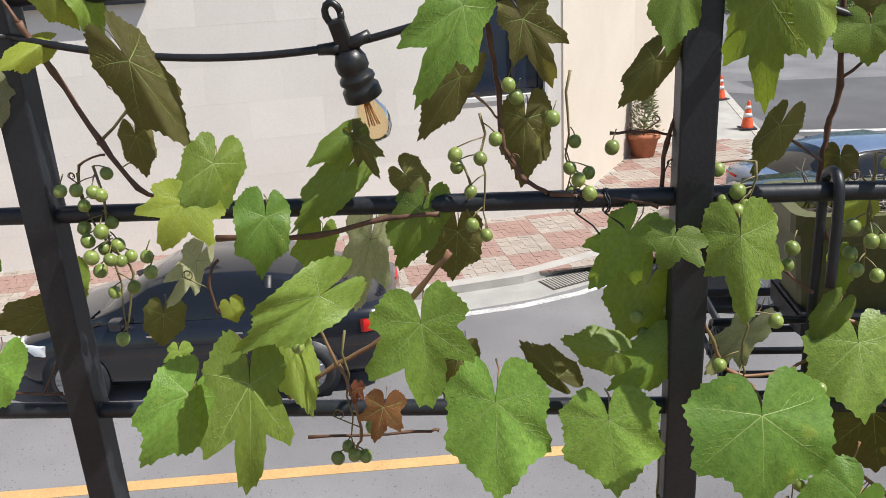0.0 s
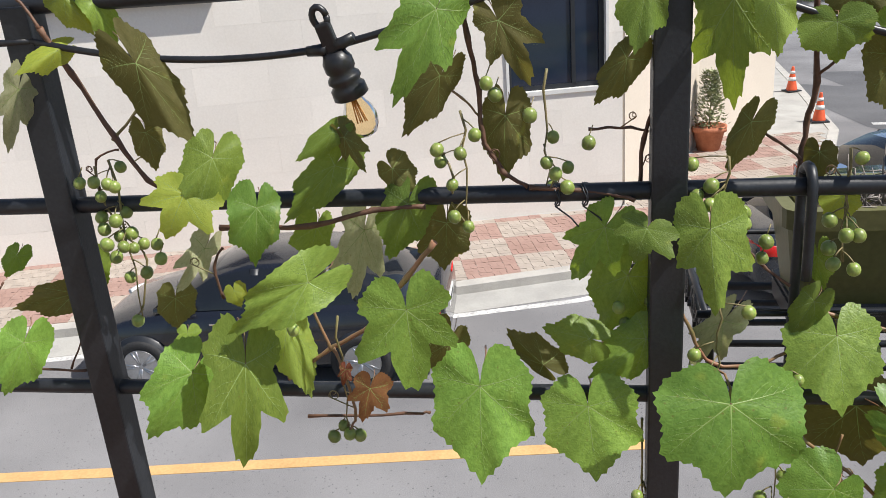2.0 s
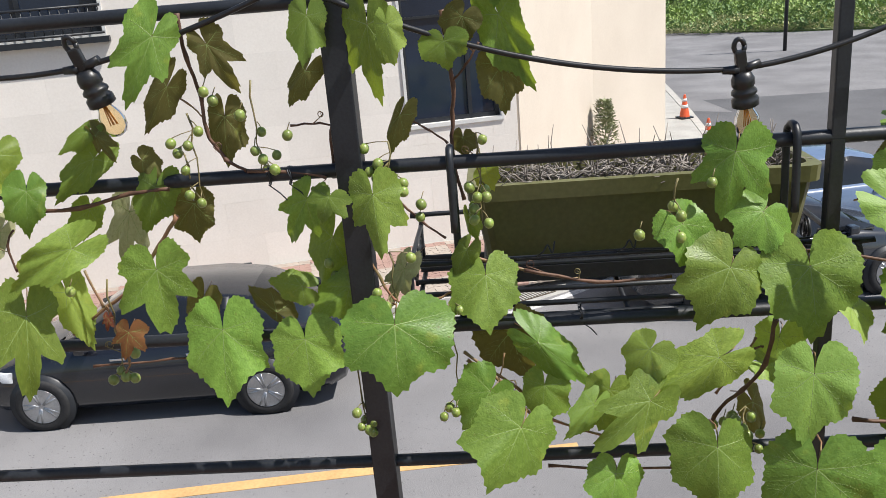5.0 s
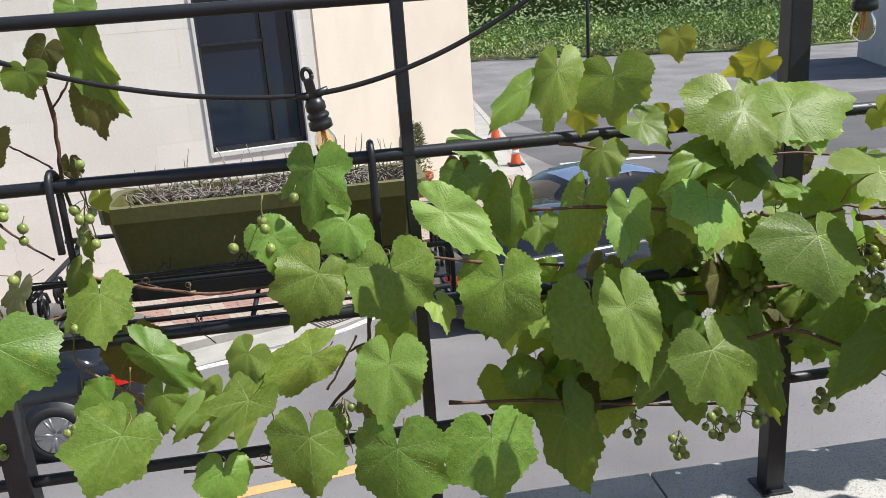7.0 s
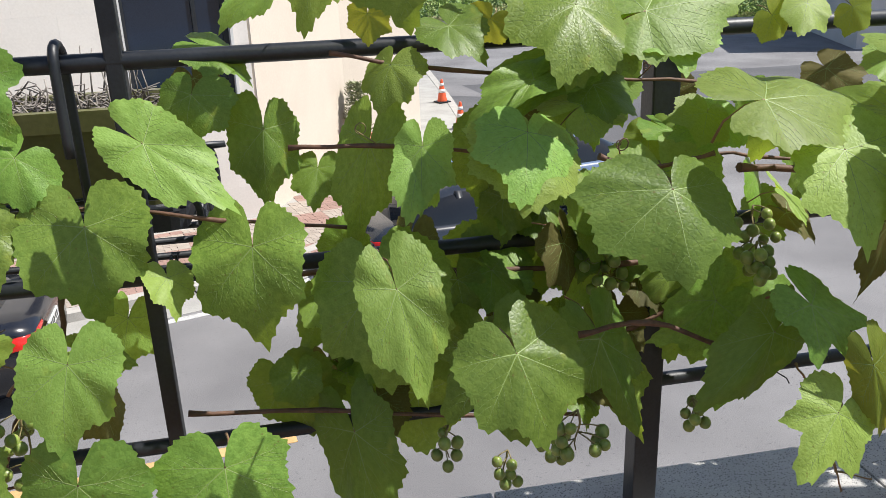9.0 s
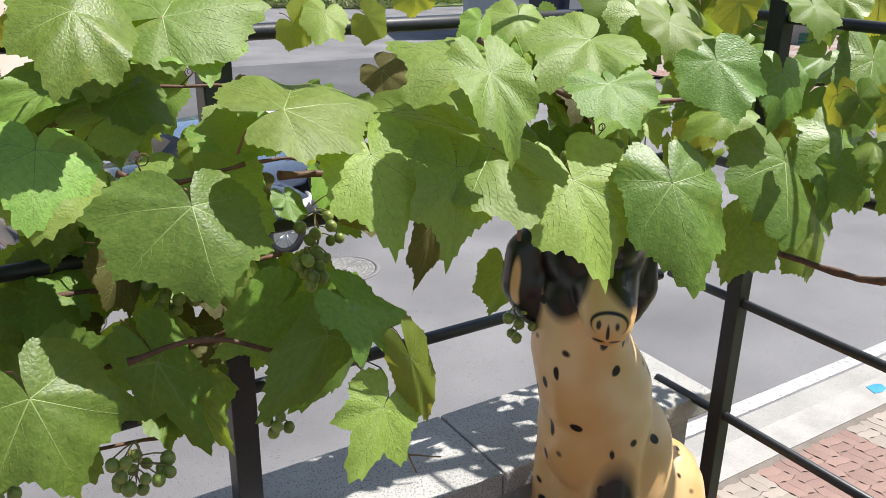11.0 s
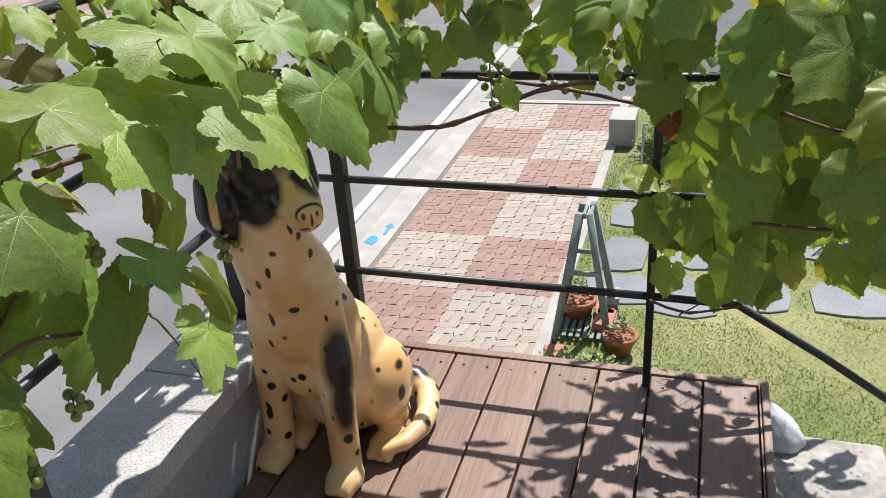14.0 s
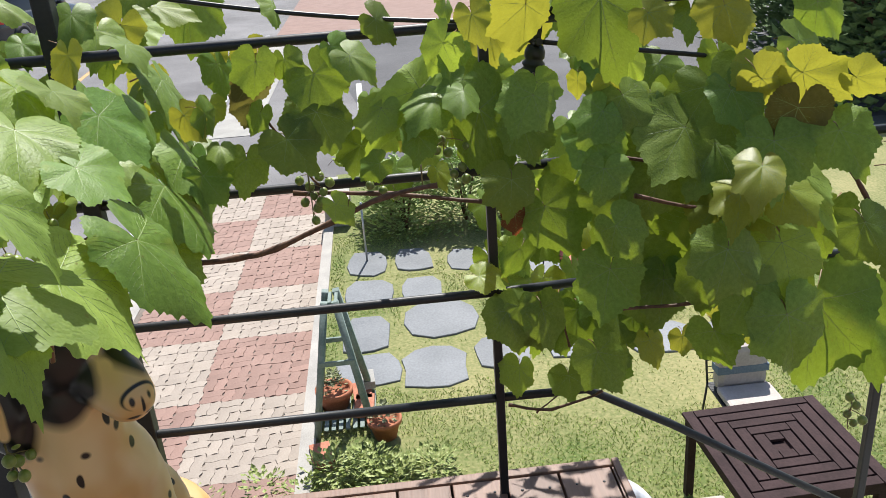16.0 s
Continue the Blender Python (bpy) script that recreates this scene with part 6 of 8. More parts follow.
leaf(vine_c, LEAF, LOBED, 0.823, 2.160, 0.819, 0.145, 12, 24, -55, 0.58)
leaf(vine_c, LEAF, ROUND, 0.757, 2.140, 0.684, 0.080, 20, 27, -21, 1.09)
leaf(vine_c, LEAF, ROUND, 0.933, 2.120, 0.743, 0.123, 3, 25, -4, 0.96)
leaf(vine_c, LEAF, ROUND, 1.099, 2.100, 0.704, 0.141, -14, 21, -3, 1.08)
leaf(vine_c, LEAF, ROUND, 0.953, 2.200, 0.879, 0.139, 5, 20, -67, 0.59)
leaf(vine_c, LEAF, ROUND, 1.291, 2.120, 0.688, 0.124, -1, 26, 3, 1.26)
leaf(vine_c, LEAF, ROUND, 1.485, 2.260, 0.631, 0.180, -24, 14, 16, 0.63)
leaf(vine_c, LEAF, ROUND, 1.605, 2.350, 0.636, 0.136, -12, 8, 4, 0.87)
leaf(vine_c, LEAF, ROUND, 1.380, 2.360, 0.687, 0.105, -23, 11, 22, 1.25)
leaf(vine_c, LEAF_OLIVE, ROUND, 1.457, 2.400, 0.692, 0.081, -6, 3, 8, 1.14)
leaf(vine_c, LEAF, ROUND, 1.912, 2.300, 0.729, 0.189, -34, 8, 28, 0.45)
leaf(vine_c, LEAF, ROUND, 1.776, 2.400, 0.865, 0.138, -12, 2, 1, 1.07)
leaf(vine_c, LEAF, ROUND, 1.468, 2.360, 0.838, 0.142, -23, 7, -29, 0.52)
leaf(vine_c, LEAF, ROUND, 1.755, 2.350, 1.073, 0.128, -14, 6, -12, 0.78)
leaf(vine_c, LEAF_YELLOW, ROUND, 1.752, 2.300, 1.430, 0.052, -25, 23, 3, 1.09)
leaf(vine_c, LEAF_YELLOW, ROUND, 1.930, 2.300, 1.370, 0.086, -22, -13, -64, 0.70)
leaf(vine_c, LEAF_YELLOW, ROUND, 1.740, 2.320, 1.272, 0.046, -14, -7, -33, 1.35)
leaf(vine_c, LEAF_YELLOW, ROUND, 1.558, 2.330, 1.288, 0.045, -22, -2, -5, 1.20)
leaf(vine_c, LEAF, ROUND, 0.590, 2.360, 1.573, 0.059, 13, 17, -5, 1.02)
leaf(vine_c, LEAF, ROUND, 0.632, 2.270, 0.894, 0.141, 6, 18, 47, 0.45)

vine_d = vine()
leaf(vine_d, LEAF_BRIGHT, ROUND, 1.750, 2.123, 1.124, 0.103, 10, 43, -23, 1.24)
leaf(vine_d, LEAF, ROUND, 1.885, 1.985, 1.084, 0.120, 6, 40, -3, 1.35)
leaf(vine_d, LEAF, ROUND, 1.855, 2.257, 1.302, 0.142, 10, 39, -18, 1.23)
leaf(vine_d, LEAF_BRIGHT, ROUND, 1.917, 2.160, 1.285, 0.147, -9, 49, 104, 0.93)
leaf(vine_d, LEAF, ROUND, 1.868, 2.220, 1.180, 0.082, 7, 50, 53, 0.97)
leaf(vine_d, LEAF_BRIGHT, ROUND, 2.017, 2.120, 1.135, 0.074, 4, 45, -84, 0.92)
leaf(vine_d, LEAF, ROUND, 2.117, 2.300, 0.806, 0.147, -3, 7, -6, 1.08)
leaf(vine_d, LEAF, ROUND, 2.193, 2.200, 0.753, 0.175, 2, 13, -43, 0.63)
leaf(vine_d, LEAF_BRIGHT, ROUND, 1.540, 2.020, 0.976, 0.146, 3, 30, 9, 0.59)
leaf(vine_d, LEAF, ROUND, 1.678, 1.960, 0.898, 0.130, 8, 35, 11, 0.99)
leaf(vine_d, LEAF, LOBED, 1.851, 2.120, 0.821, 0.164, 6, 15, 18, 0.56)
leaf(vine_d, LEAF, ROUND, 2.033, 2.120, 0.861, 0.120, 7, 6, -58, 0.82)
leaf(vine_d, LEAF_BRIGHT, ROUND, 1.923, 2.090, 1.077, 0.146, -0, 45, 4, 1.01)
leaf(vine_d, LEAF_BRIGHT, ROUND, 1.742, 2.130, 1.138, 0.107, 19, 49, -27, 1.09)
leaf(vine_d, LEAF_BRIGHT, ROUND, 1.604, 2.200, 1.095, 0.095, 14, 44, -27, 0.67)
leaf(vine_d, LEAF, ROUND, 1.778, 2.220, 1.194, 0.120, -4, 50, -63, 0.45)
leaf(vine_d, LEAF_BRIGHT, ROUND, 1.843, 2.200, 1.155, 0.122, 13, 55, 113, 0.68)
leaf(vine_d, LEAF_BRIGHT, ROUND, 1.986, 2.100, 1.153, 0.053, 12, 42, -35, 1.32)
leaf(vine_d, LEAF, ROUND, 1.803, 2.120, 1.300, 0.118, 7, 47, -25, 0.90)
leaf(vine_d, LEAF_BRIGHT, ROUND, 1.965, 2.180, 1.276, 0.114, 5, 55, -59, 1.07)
leaf(vine_d, LEAF_YELLOW, ROUND, 2.081, 2.120, 1.274, 0.045, 4, -3, 47, 1.18)

vine_e = vine()
leaf(vine_e, LEAF, ROUND, 2.069, 2.020, 0.851, 0.148, -4, 20, -48, 0.56)
leaf(vine_e, LEAF, LOBED, 2.086, 1.970, 0.912, 0.125, -1, 45, 31, 0.62)
leaf(vine_e, LEAF_BRIGHT, LOBED, 2.094, 1.900, 0.787, 0.103, -2, 35, -41, 0.95)
leaf(vine_e, LEAF_YELLOW, ROUND, 2.136, 1.900, 0.851, 0.113, -8, 13, 16, 0.45)
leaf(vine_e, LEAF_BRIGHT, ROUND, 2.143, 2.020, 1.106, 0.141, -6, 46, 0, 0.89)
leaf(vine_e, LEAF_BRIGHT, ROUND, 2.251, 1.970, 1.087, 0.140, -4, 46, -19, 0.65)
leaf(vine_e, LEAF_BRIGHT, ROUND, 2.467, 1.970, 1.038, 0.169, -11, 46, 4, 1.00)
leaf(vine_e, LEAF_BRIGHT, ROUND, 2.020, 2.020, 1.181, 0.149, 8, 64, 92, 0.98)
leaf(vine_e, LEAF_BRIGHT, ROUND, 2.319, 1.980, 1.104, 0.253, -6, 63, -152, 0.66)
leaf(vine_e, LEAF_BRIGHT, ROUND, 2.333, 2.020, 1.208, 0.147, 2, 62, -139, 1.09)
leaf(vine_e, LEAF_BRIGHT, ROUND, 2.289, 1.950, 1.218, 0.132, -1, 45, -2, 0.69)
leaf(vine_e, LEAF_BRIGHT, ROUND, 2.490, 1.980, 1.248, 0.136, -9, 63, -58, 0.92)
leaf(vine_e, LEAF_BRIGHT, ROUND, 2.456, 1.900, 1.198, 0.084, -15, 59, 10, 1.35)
leaf(vine_e, LEAF, ROUND, 2.601, 1.890, 1.033, 0.169, -13, 41, -2, 0.89)
leaf(vine_e, LEAF, ROUND, 2.739, 1.950, 1.205, 0.106, -21, 39, 5, 1.22)
leaf(vine_e, LEAF, ROUND, 2.922, 1.920, 1.018, 0.157, -1, 41, -28, 1.35)
leaf(vine_e, LEAF, ROUND, 3.049, 1.900, 1.052, 0.175, -5, 40, -35, 0.78)
leaf(vine_e, LEAF, ROUND, 3.184, 1.950, 1.176, 0.165, -2, 37, -39, 0.77)
leaf(vine_e, LEAF, ROUND, 2.606, 2.320, 0.733, 0.104, -3, 10, -11, 0.94)
leaf(vine_e, LEAF_OLIVE, ROUND, 2.293, 2.100, 0.961, 0.124, -1, 9, -15, 0.45)
leaf(vine_e, LEAF, ROUND, 3.061, 1.950, 0.841, 0.096, -6, 24, 16, 1.18)
leaf(vine_e, LEAF_YELLOW, ROUND, 2.230, 2.050, 1.313, 0.036, -12, -9, -3, 1.35)
leaf(vine_e, LEAF_YELLOW, ROUND, 2.172, 2.080, 1.283, 0.042, 1, -2, 54, 1.09)
leaf(vine_e, LEAF_BRIGHT, ROUND, 2.118, 2.100, 1.289, 0.054, -5, 51, -28, 0.97)
leaf(vine_e, LEAF_BRIGHT, ROUND, 2.360, 2.080, 1.268, 0.061, -6, 39, -33, 0.66)
leaf(vine_e, LEAF_BRIGHT, ROUND, 2.653, 1.980, 1.266, 0.073, 1, 50, -32, 1.23)
leaf(vine_e, LEAF, ROUND, 2.623, 2.020, 1.280, 0.077, -12, 46, 8, 1.35)
leaf(vine_e, LEAF, ROUND, 2.915, 1.950, 1.172, 0.101, -15, 39, -22, 0.83)
leaf(vine_e, LEAF_BRIGHT, ROUND, 2.971, 1.950, 1.284, 0.067, 0, 51, -15, 1.35)
leaf(vine_e, LEAF_YELLOW, ROUND, 2.865, 2.020, 1.287, 0.061, -12, -9, -5, 1.35)

vine_f = vine()
leaf(vine_f, LEAF, ROUND, 3.473, 2.120, 1.225, 0.103, -72, 32, -22, 1.11)
leaf(vine_f, LEAF, ROUND, 3.839, 2.000, 1.295, 0.177, -73, 30, -9, 0.88)
leaf(vine_f, LEAF_OLIVE, ROUND, 5.447, 2.100, 0.789, 0.225, -81, 2, -24, 0.85)
leaf(vine_f, LEAF_YELLOW, ROUND, 3.814, 2.150, 1.071, 0.098, -67, -5, -9, 0.98)
leaf(vine_f, LEAF, ROUND, 3.050, 1.616, 1.185, 0.102, -94, 22, 29, 0.97)
leaf(vine_f, LEAF_OLIVE, ROUND, 3.050, 1.731, 1.196, 0.086, -71, 3, -43, 0.67)
leaf(vine_f, LEAF, ROUND, 3.050, 1.285, 1.083, 0.199, -89, 21, 14, 0.58)
leaf(vine_f, LEAF, ROUND, 2.950, 1.004, 0.935, 0.133, -86, 24, -21, 1.05)
leaf(vine_f, LEAF, ROUND, 2.980, 0.967, 0.718, 0.136, -99, 14, 12, 1.19)
leaf(vine_f, LEAF, ROUND, 3.100, 1.114, 0.544, 0.096, -103, 18, 10, 0.93)
leaf(vine_f, LEAF, ROUND, 3.100, 1.210, 0.545, 0.085, -100, 19, -2, 1.08)
leaf(vine_f, LEAF, ROUND, 3.100, 0.986, 0.401, 0.086, -103, 12, 12, 1.01)
leaf(vine_f, LEAF, ROUND, 2.847, 1.918, 0.913, 0.115, -79, 35, -8, 0.92)
leaf(vine_f, LEAF, ROUND, 2.804, 1.965, 1.114, 0.095, -45, 68, -52, 0.74)
leaf(vine_f, LEAF_BRIGHT, ROUND, 2.717, 2.097, 1.117, 0.124, -48, 76, -30, 0.73)
leaf(vine_f, LEAF, ROUND, 3.001, 1.951, 1.130, 0.056, -80, 29, -28, 0.94)
leaf(vine_f, LEAF, ROUND, 2.991, 1.859, 1.012, 0.073, -66, 22, 23, 1.04)
leaf(vine_f, LEAF, ROUND, 2.987, 1.681, 1.072, 0.097, -87, 37, 34, 0.95)
leaf(vine_f, LEAF, ROUND, 3.063, 1.781, 1.017, 0.083, -72, 35, -15, 0.92)
leaf(vine_f, LEAF, ROUND, 3.019, 1.619, 1.114, 0.103, -77, 30, -33, 1.04)
leaf(vine_f, LEAF_OLIVE, ROUND, 3.062, 1.754, 1.135, 0.053, -55, 16, -26, 1.09)
leaf(vine_f, LEAF_YELLOW, ROUND, 3.069, 1.836, 1.136, 0.051, -54, 19, -12, 1.04)
leaf(vine_f, LEAF_BRIGHT, ROUND, 3.057, 1.489, 1.102, 0.076, -92, 42, -20, 0.97)
leaf(vine_f, LEAF, ROUND, 3.011, 1.417, 1.046, 0.069, -59, 32, -26, 0.94)
leaf(vine_f, LEAF, ROUND, 3.047, 1.379, 1.113, 0.100, -78, 61, -46, 0.87)
leaf(vine_f, LEAF, ROUND, 3.061, 1.316, 1.145, 0.069, -89, 45, -32, 0.91)
leaf(vine_f, LEAF, ROUND, 3.081, 1.540, 1.020, 0.070, -93, 29, -18, 0.98)
leaf(vine_f, LEAF, ROUND, 2.991, 1.205, 1.057, 0.089, -101, 31, 15, 0.99)
leaf(vine_f, LEAF, ROUND, 2.937, 1.241, 0.960, 0.087, -81, 30, -11, 0.97)
leaf(vine_f, LEAF, ROUND, 2.865, 1.070, 0.989, 0.074, -110, 33, -6, 1.05)
leaf(vine_f, LEAF, ROUND, 3.005, 1.160, 0.870, 0.125, -106, 22, 32, 0.95)
leaf(vine_f, LEAF, ROUND, 2.932, 1.078, 1.044, 0.103, -93, 38, 15, 0.99)
leaf(vine_f, LEAF_BRIGHT, ROUND, 3.028, 1.168, 1.134, 0.074, -97, 24, 14, 1.10)
leaf(vine_f, LEAF_YELLOW, ROUND, 3.090, 1.201, 1.111, 0.040, -102, 24, -12, 0.95)
leaf(vine_f, LEAF_YELLOW, ROUND, 2.969, 0.948, 1.103, 0.067, -83, 39, -15, 0.93)
leaf(vine_f, LEAF, ROUND, 2.951, 1.010, 1.109, 0.094, -94, 39, 23, 1.04)
leaf(vine_f, LEAF, ROUND, 2.903, 0.898, 1.046, 0.137, -89, 43, -38, 1.00)
leaf(vine_f, LEAF, ROUND, 2.849, 0.832, 1.125, 0.101, -89, 46, 8, 0.84)
leaf(vine_f, LEAF_YELLOW, ROUND, 2.797, 0.822, 0.945, 0.117, -78, 68, -35, 0.65)
leaf(vine_f, LEAF_YELLOW, ROUND, 2.860, 0.775, 0.886, 0.082, -86, 60, 22, 1.03)
leaf(vine_f, LEAF, ROUND, 2.743, 0.865, 0.847, 0.113, -83, 35, -26, 0.98)
leaf(vine_f, LEAF, ROUND, 2.854, 1.059, 0.778, 0.113, -99, 23, -12, 0.99)
leaf(vine_f, LEAF, ROUND, 2.939, 0.916, 0.698, 0.116, -85, 26, -12, 0.92)
leaf(vine_f, LEAF, ROUND, 2.772, 0.802, 0.745, 0.116, -99, 30, 16, 0.91)
leaf(vine_f, LEAF_BRIGHT, ROUND, 2.821, 0.719, 0.813, 0.121, -82, 43, -3, 1.08)
leaf(vine_f, LEAF, ROUND, 2.731, 0.741, 0.700, 0.124, -85, 23, 6, 1.09)
leaf(vine_f, LEAF, ROUND, 2.823, 0.845, 0.626, 0.087, -111, 25, 26, 0.94)
leaf(vine_f, LEAF_YELLOW, ROUND, 2.945, 0.940, 0.547, 0.066, -72, 29, 5, 0.90)
leaf(vine_f, LEAF_YELLOW, ROUND, 2.974, 0.854, 0.531, 0.053, -97, 20, 6, 0.95)
leaf(vine_f, LEAF, ROUND, 3.030, 1.246, 0.614, 0.096, -88, 32, 9, 1.06)
leaf(vine_f, LEAF, ROUND, 3.102, 1.170, 0.547, 0.086, -84, 25, 9, 1.10)
leaf(vine_f, LEAF, ROUND, 3.074, 1.074, 0.576, 0.084, -105, 31, 19, 0.92)
leaf(vine_f, LEAF, ROUND, 2.953, 1.056, 0.527, 0.101, -94, 36, 26, 0.97)
leaf(vine_f, LEAF, ROUND, 3.094, 1.092, 0.383, 0.072, -83, 34, -2, 1.10)
leaf(vine_f, LEAF_BRIGHT, ROUND, 3.124, 1.209, 0.401, 0.075, -80, 31, -14, 0.95)
leaf(vine_f, LEAF, ROUND, 3.023, 0.956, 0.569, 0.081, -107, 27, 1, 0.99)
leaf(vine_f, LEAF_YELLOW, ROUND, 3.095, 1.301, 0.678, 0.070, -102, 66, 65, 0.99)
leaf(vine_f, LEAF_RED, ROUND, 3.009, 1.224, 0.856, 0.051, -83, 10, 1, 1.02)
leaf(vine_f, LEAF, ROUND, 2.878, 0.844, 1.015, 0.130, -114, 48, -22, 0.97)
leaf(vine_f, LEAF, ROUND, 2.773, 0.778, 1.042, 0.116, -103, 38, -3, 0.95)
leaf(vine_f, LEAF_YELLOW, ROUND, 2.857, 0.783, 1.164, 0.078, -106, 28, 1, 0.99)

vine_g = vine()
leaf(vine_g, LEAF, ROUND, 2.950, 0.899, 0.994, 0.171, -103, 28, -25, 0.88)
leaf(vine_g, LEAF, ROUND, 2.950, 1.056, 1.300, 0.162, -107, 21, 12, 0.98)
leaf(vine_g, LEAF, ROUND, 2.930, 0.835, 1.118, 0.131, -120, 35, 25, 1.16)
leaf(vine_g, LEAF_BRIGHT, ROUND, 2.900, 0.792, 0.986, 0.224, -110, 36, -9, 0.45)
leaf(vine_g, LEAF_BRIGHT, LOBED, 2.880, 0.798, 0.914, 0.146, -118, 54, 62, 0.80)
leaf(vine_g, LEAF_BRIGHT, ROUND, 2.880, 0.694, 0.954, 0.156, -115, 42, 40, 0.53)
leaf(vine_g, LEAF, ROUND, 3.050, 0.939, 0.810, 0.245, -118, 19, 4, 0.74)
leaf(vine_g, LEAF, ROUND, 3.040, 0.768, 0.741, 0.176, -101, 18, 4, 0.97)
leaf(vine_g, LEAF, ROUND, 2.970, 0.549, 0.592, 0.242, -118, 18, -1, 0.79)
leaf(vine_g, LEAF, ROUND, 3.100, 1.079, 0.875, 0.148, -113, 13, -27, 0.78)
leaf(vine_g, LEAF, ROUND, 3.100, 1.274, 1.080, 0.179, -104, 18, 18, 0.50)
leaf(vine_g, LEAF_BRIGHT, ROUND, 3.100, 1.404, 1.124, 0.190, -83, 37, -48, 0.47)
leaf(vine_g, LEAF, ROUND, 3.100, 1.012, 0.461, 0.139, -114, 13, 13, 0.75)
leaf(vine_g, LEAF, ROUND, 3.120, 1.231, 0.574, 0.096, -103, 19, 24, 0.72)
leaf(vine_g, LEAF, ROUND, 3.120, 1.132, 0.555, 0.131, -109, 17, -18, 0.60)
leaf(vine_g, LEAF, ROUND, 3.120, 1.021, 0.561, 0.087, -100, 15, -11, 1.03)
leaf(vine_g, LEAF, ROUND, 3.120, 1.199, 0.726, 0.082, -88, 18, -35, 0.69)
leaf(vine_g, LEAF, ROUND, 2.990, 0.428, 0.554, 0.194, -122, 17, 18, 0.60)
leaf(vine_g, LEAF, ROUND, 3.000, 0.542, 0.790, 0.153, -130, 16, -25, 0.71)
leaf(vine_g, LEAF_YELLOW, ROUND, 2.950, 0.803, 1.280, 0.118, -118, 2, 14, 0.45)
leaf(vine_g, LEAF_YELLOW, ROUND, 3.000, 0.685, 1.090, 0.073, -127, -6, 39, 0.63)
leaf(vine_g, LEAF_YELLOW, ROUND, 3.200, 1.153, 1.228, 0.098, -105, -12, -26, 0.95)
leaf(vine_g, LEAF_YELLOW, ROUND, 3.150, 1.052, 1.102, 0.050, -99, -8, 0, 0.68)
leaf(vine_g, LEAF_YELLOW, ROUND, 3.150, 0.953, 1.084, 0.053, -103, -6, -4, 0.83)
leaf(vine_g, LEAF_YELLOW, ROUND, 3.120, 0.896, 1.002, 0.055, -99, -8, 43, 1.09)
leaf(vine_g, LEAF_YELLOW, ROUND, 2.864, 0.991, 1.277, 0.060, -112, 32, 47, 1.09)
leaf(vine_g, LEAF_YELLOW, ROUND, 2.931, 0.820, 1.269, 0.081, -105, 29, 17, 1.05)
leaf(vine_g, LEAF_YELLOW, ROUND, 2.691, 0.836, 1.025, 0.104, -91, 65, -22, 0.65)
leaf(vine_g, LEAF_YELLOW, ROUND, 2.770, 0.746, 0.948, 0.088, -107, 52, 34, 1.00)
leaf(vine_g, LEAF_YELLOW, ROUND, 2.848, 0.848, 0.893, 0.091, -105, 35, 8, 0.91)
leaf(vine_g, LEAF_OLIVE, ROUND, 2.791, 0.729, 1.096, 0.097, -122, 11, -10, 0.92)
leaf(vine_g, LEAF, ROUND, 2.740, 0.674, 1.062, 0.097, -120, 40, 31, 0.94)
leaf(vine_g, LEAF, ROUND, 2.934, 1.054, 1.085, 0.089, -85, 37, -40, 0.89)
leaf(vine_g, LEAF, ROUND, 2.882, 1.203, 1.142, 0.094, -85, 38, -35, 0.92)
leaf(vine_g, LEAF, ROUND, 2.959, 0.963, 1.084, 0.078, -109, 41, -12, 0.91)
leaf(vine_g, LEAF, ROUND, 2.820, 1.058, 0.886, 0.087, -112, 25, 35, 0.90)
leaf(vine_g, LEAF, ROUND, 2.820, 0.550, 0.840, 0.100, -97, 29, 24, 1.00)
leaf(vine_g, LEAF, ROUND, 2.883, 0.847, 0.738, 0.094, -115, 25, -0, 1.09)
leaf(vine_g, LEAF, ROUND, 2.871, 0.790, 0.751, 0.082, -123, 19, 17, 0.99)
leaf(vine_g, LEAF, ROUND, 2.951, 0.911, 0.714, 0.072, -82, 26, -7, 1.04)
leaf(vine_g, LEAF, ROUND, 3.028, 1.221, 0.624, 0.082, -107, 27, -0, 0.95)
leaf(vine_g, LEAF, ROUND, 3.023, 1.168, 0.614, 0.096, -74, 27, 1, 0.95)
leaf(vine_g, LEAF_YELLOW, ROUND, 2.934, 1.202, 1.301, 0.104, -75, -20, 5, 0.96)
leaf(vine_g, LEAF_YELLOW, ROUND, 2.826, 0.786, 1.147, 0.090, -95, -15, 44, 0.86)
leaf(vine_g, LEAF_YELLOW, ROUND, 2.809, 0.717, 1.156, 0.099, -115, -15, 57, 0.91)
leaf(vine_g, LEAF_YELLOW, ROUND, 2.967, 1.040, 1.134, 0.056, -86, -20, 20, 0.84)
leaf(vine_g, LEAF_YELLOW, ROUND, 2.752, 0.647, 1.152, 0.061, -129, -15, 56, 0.96)

cane(vine_a, CANE, .0050, (-0.608, 2.324, 1.518), (-0.582, 2.338, 1.448), (-0.534, 2.343, 1.346), (-0.488, 2.331, 1.281), (-0.444, 2.347, 1.254))
cane(vine_a, GREEN_CANE, .0028, (-0.540, 2.345, 1.344), (-0.486, 2.346, 1.392), (-0.450, 2.350, 1.440))
cane(vine_a, CANE, .0030, (-0.608, 2.323, 1.518), (-0.638, 2.324, 1.567), (-0.695, 2.319, 1.599))
cane(vine_a, CANE, .0050, (-0.385, 2.331, 1.201), (-0.232, 2.319, 1.205), (-0.134, 2.331, 1.224), (-0.054, 2.328, 1.229))
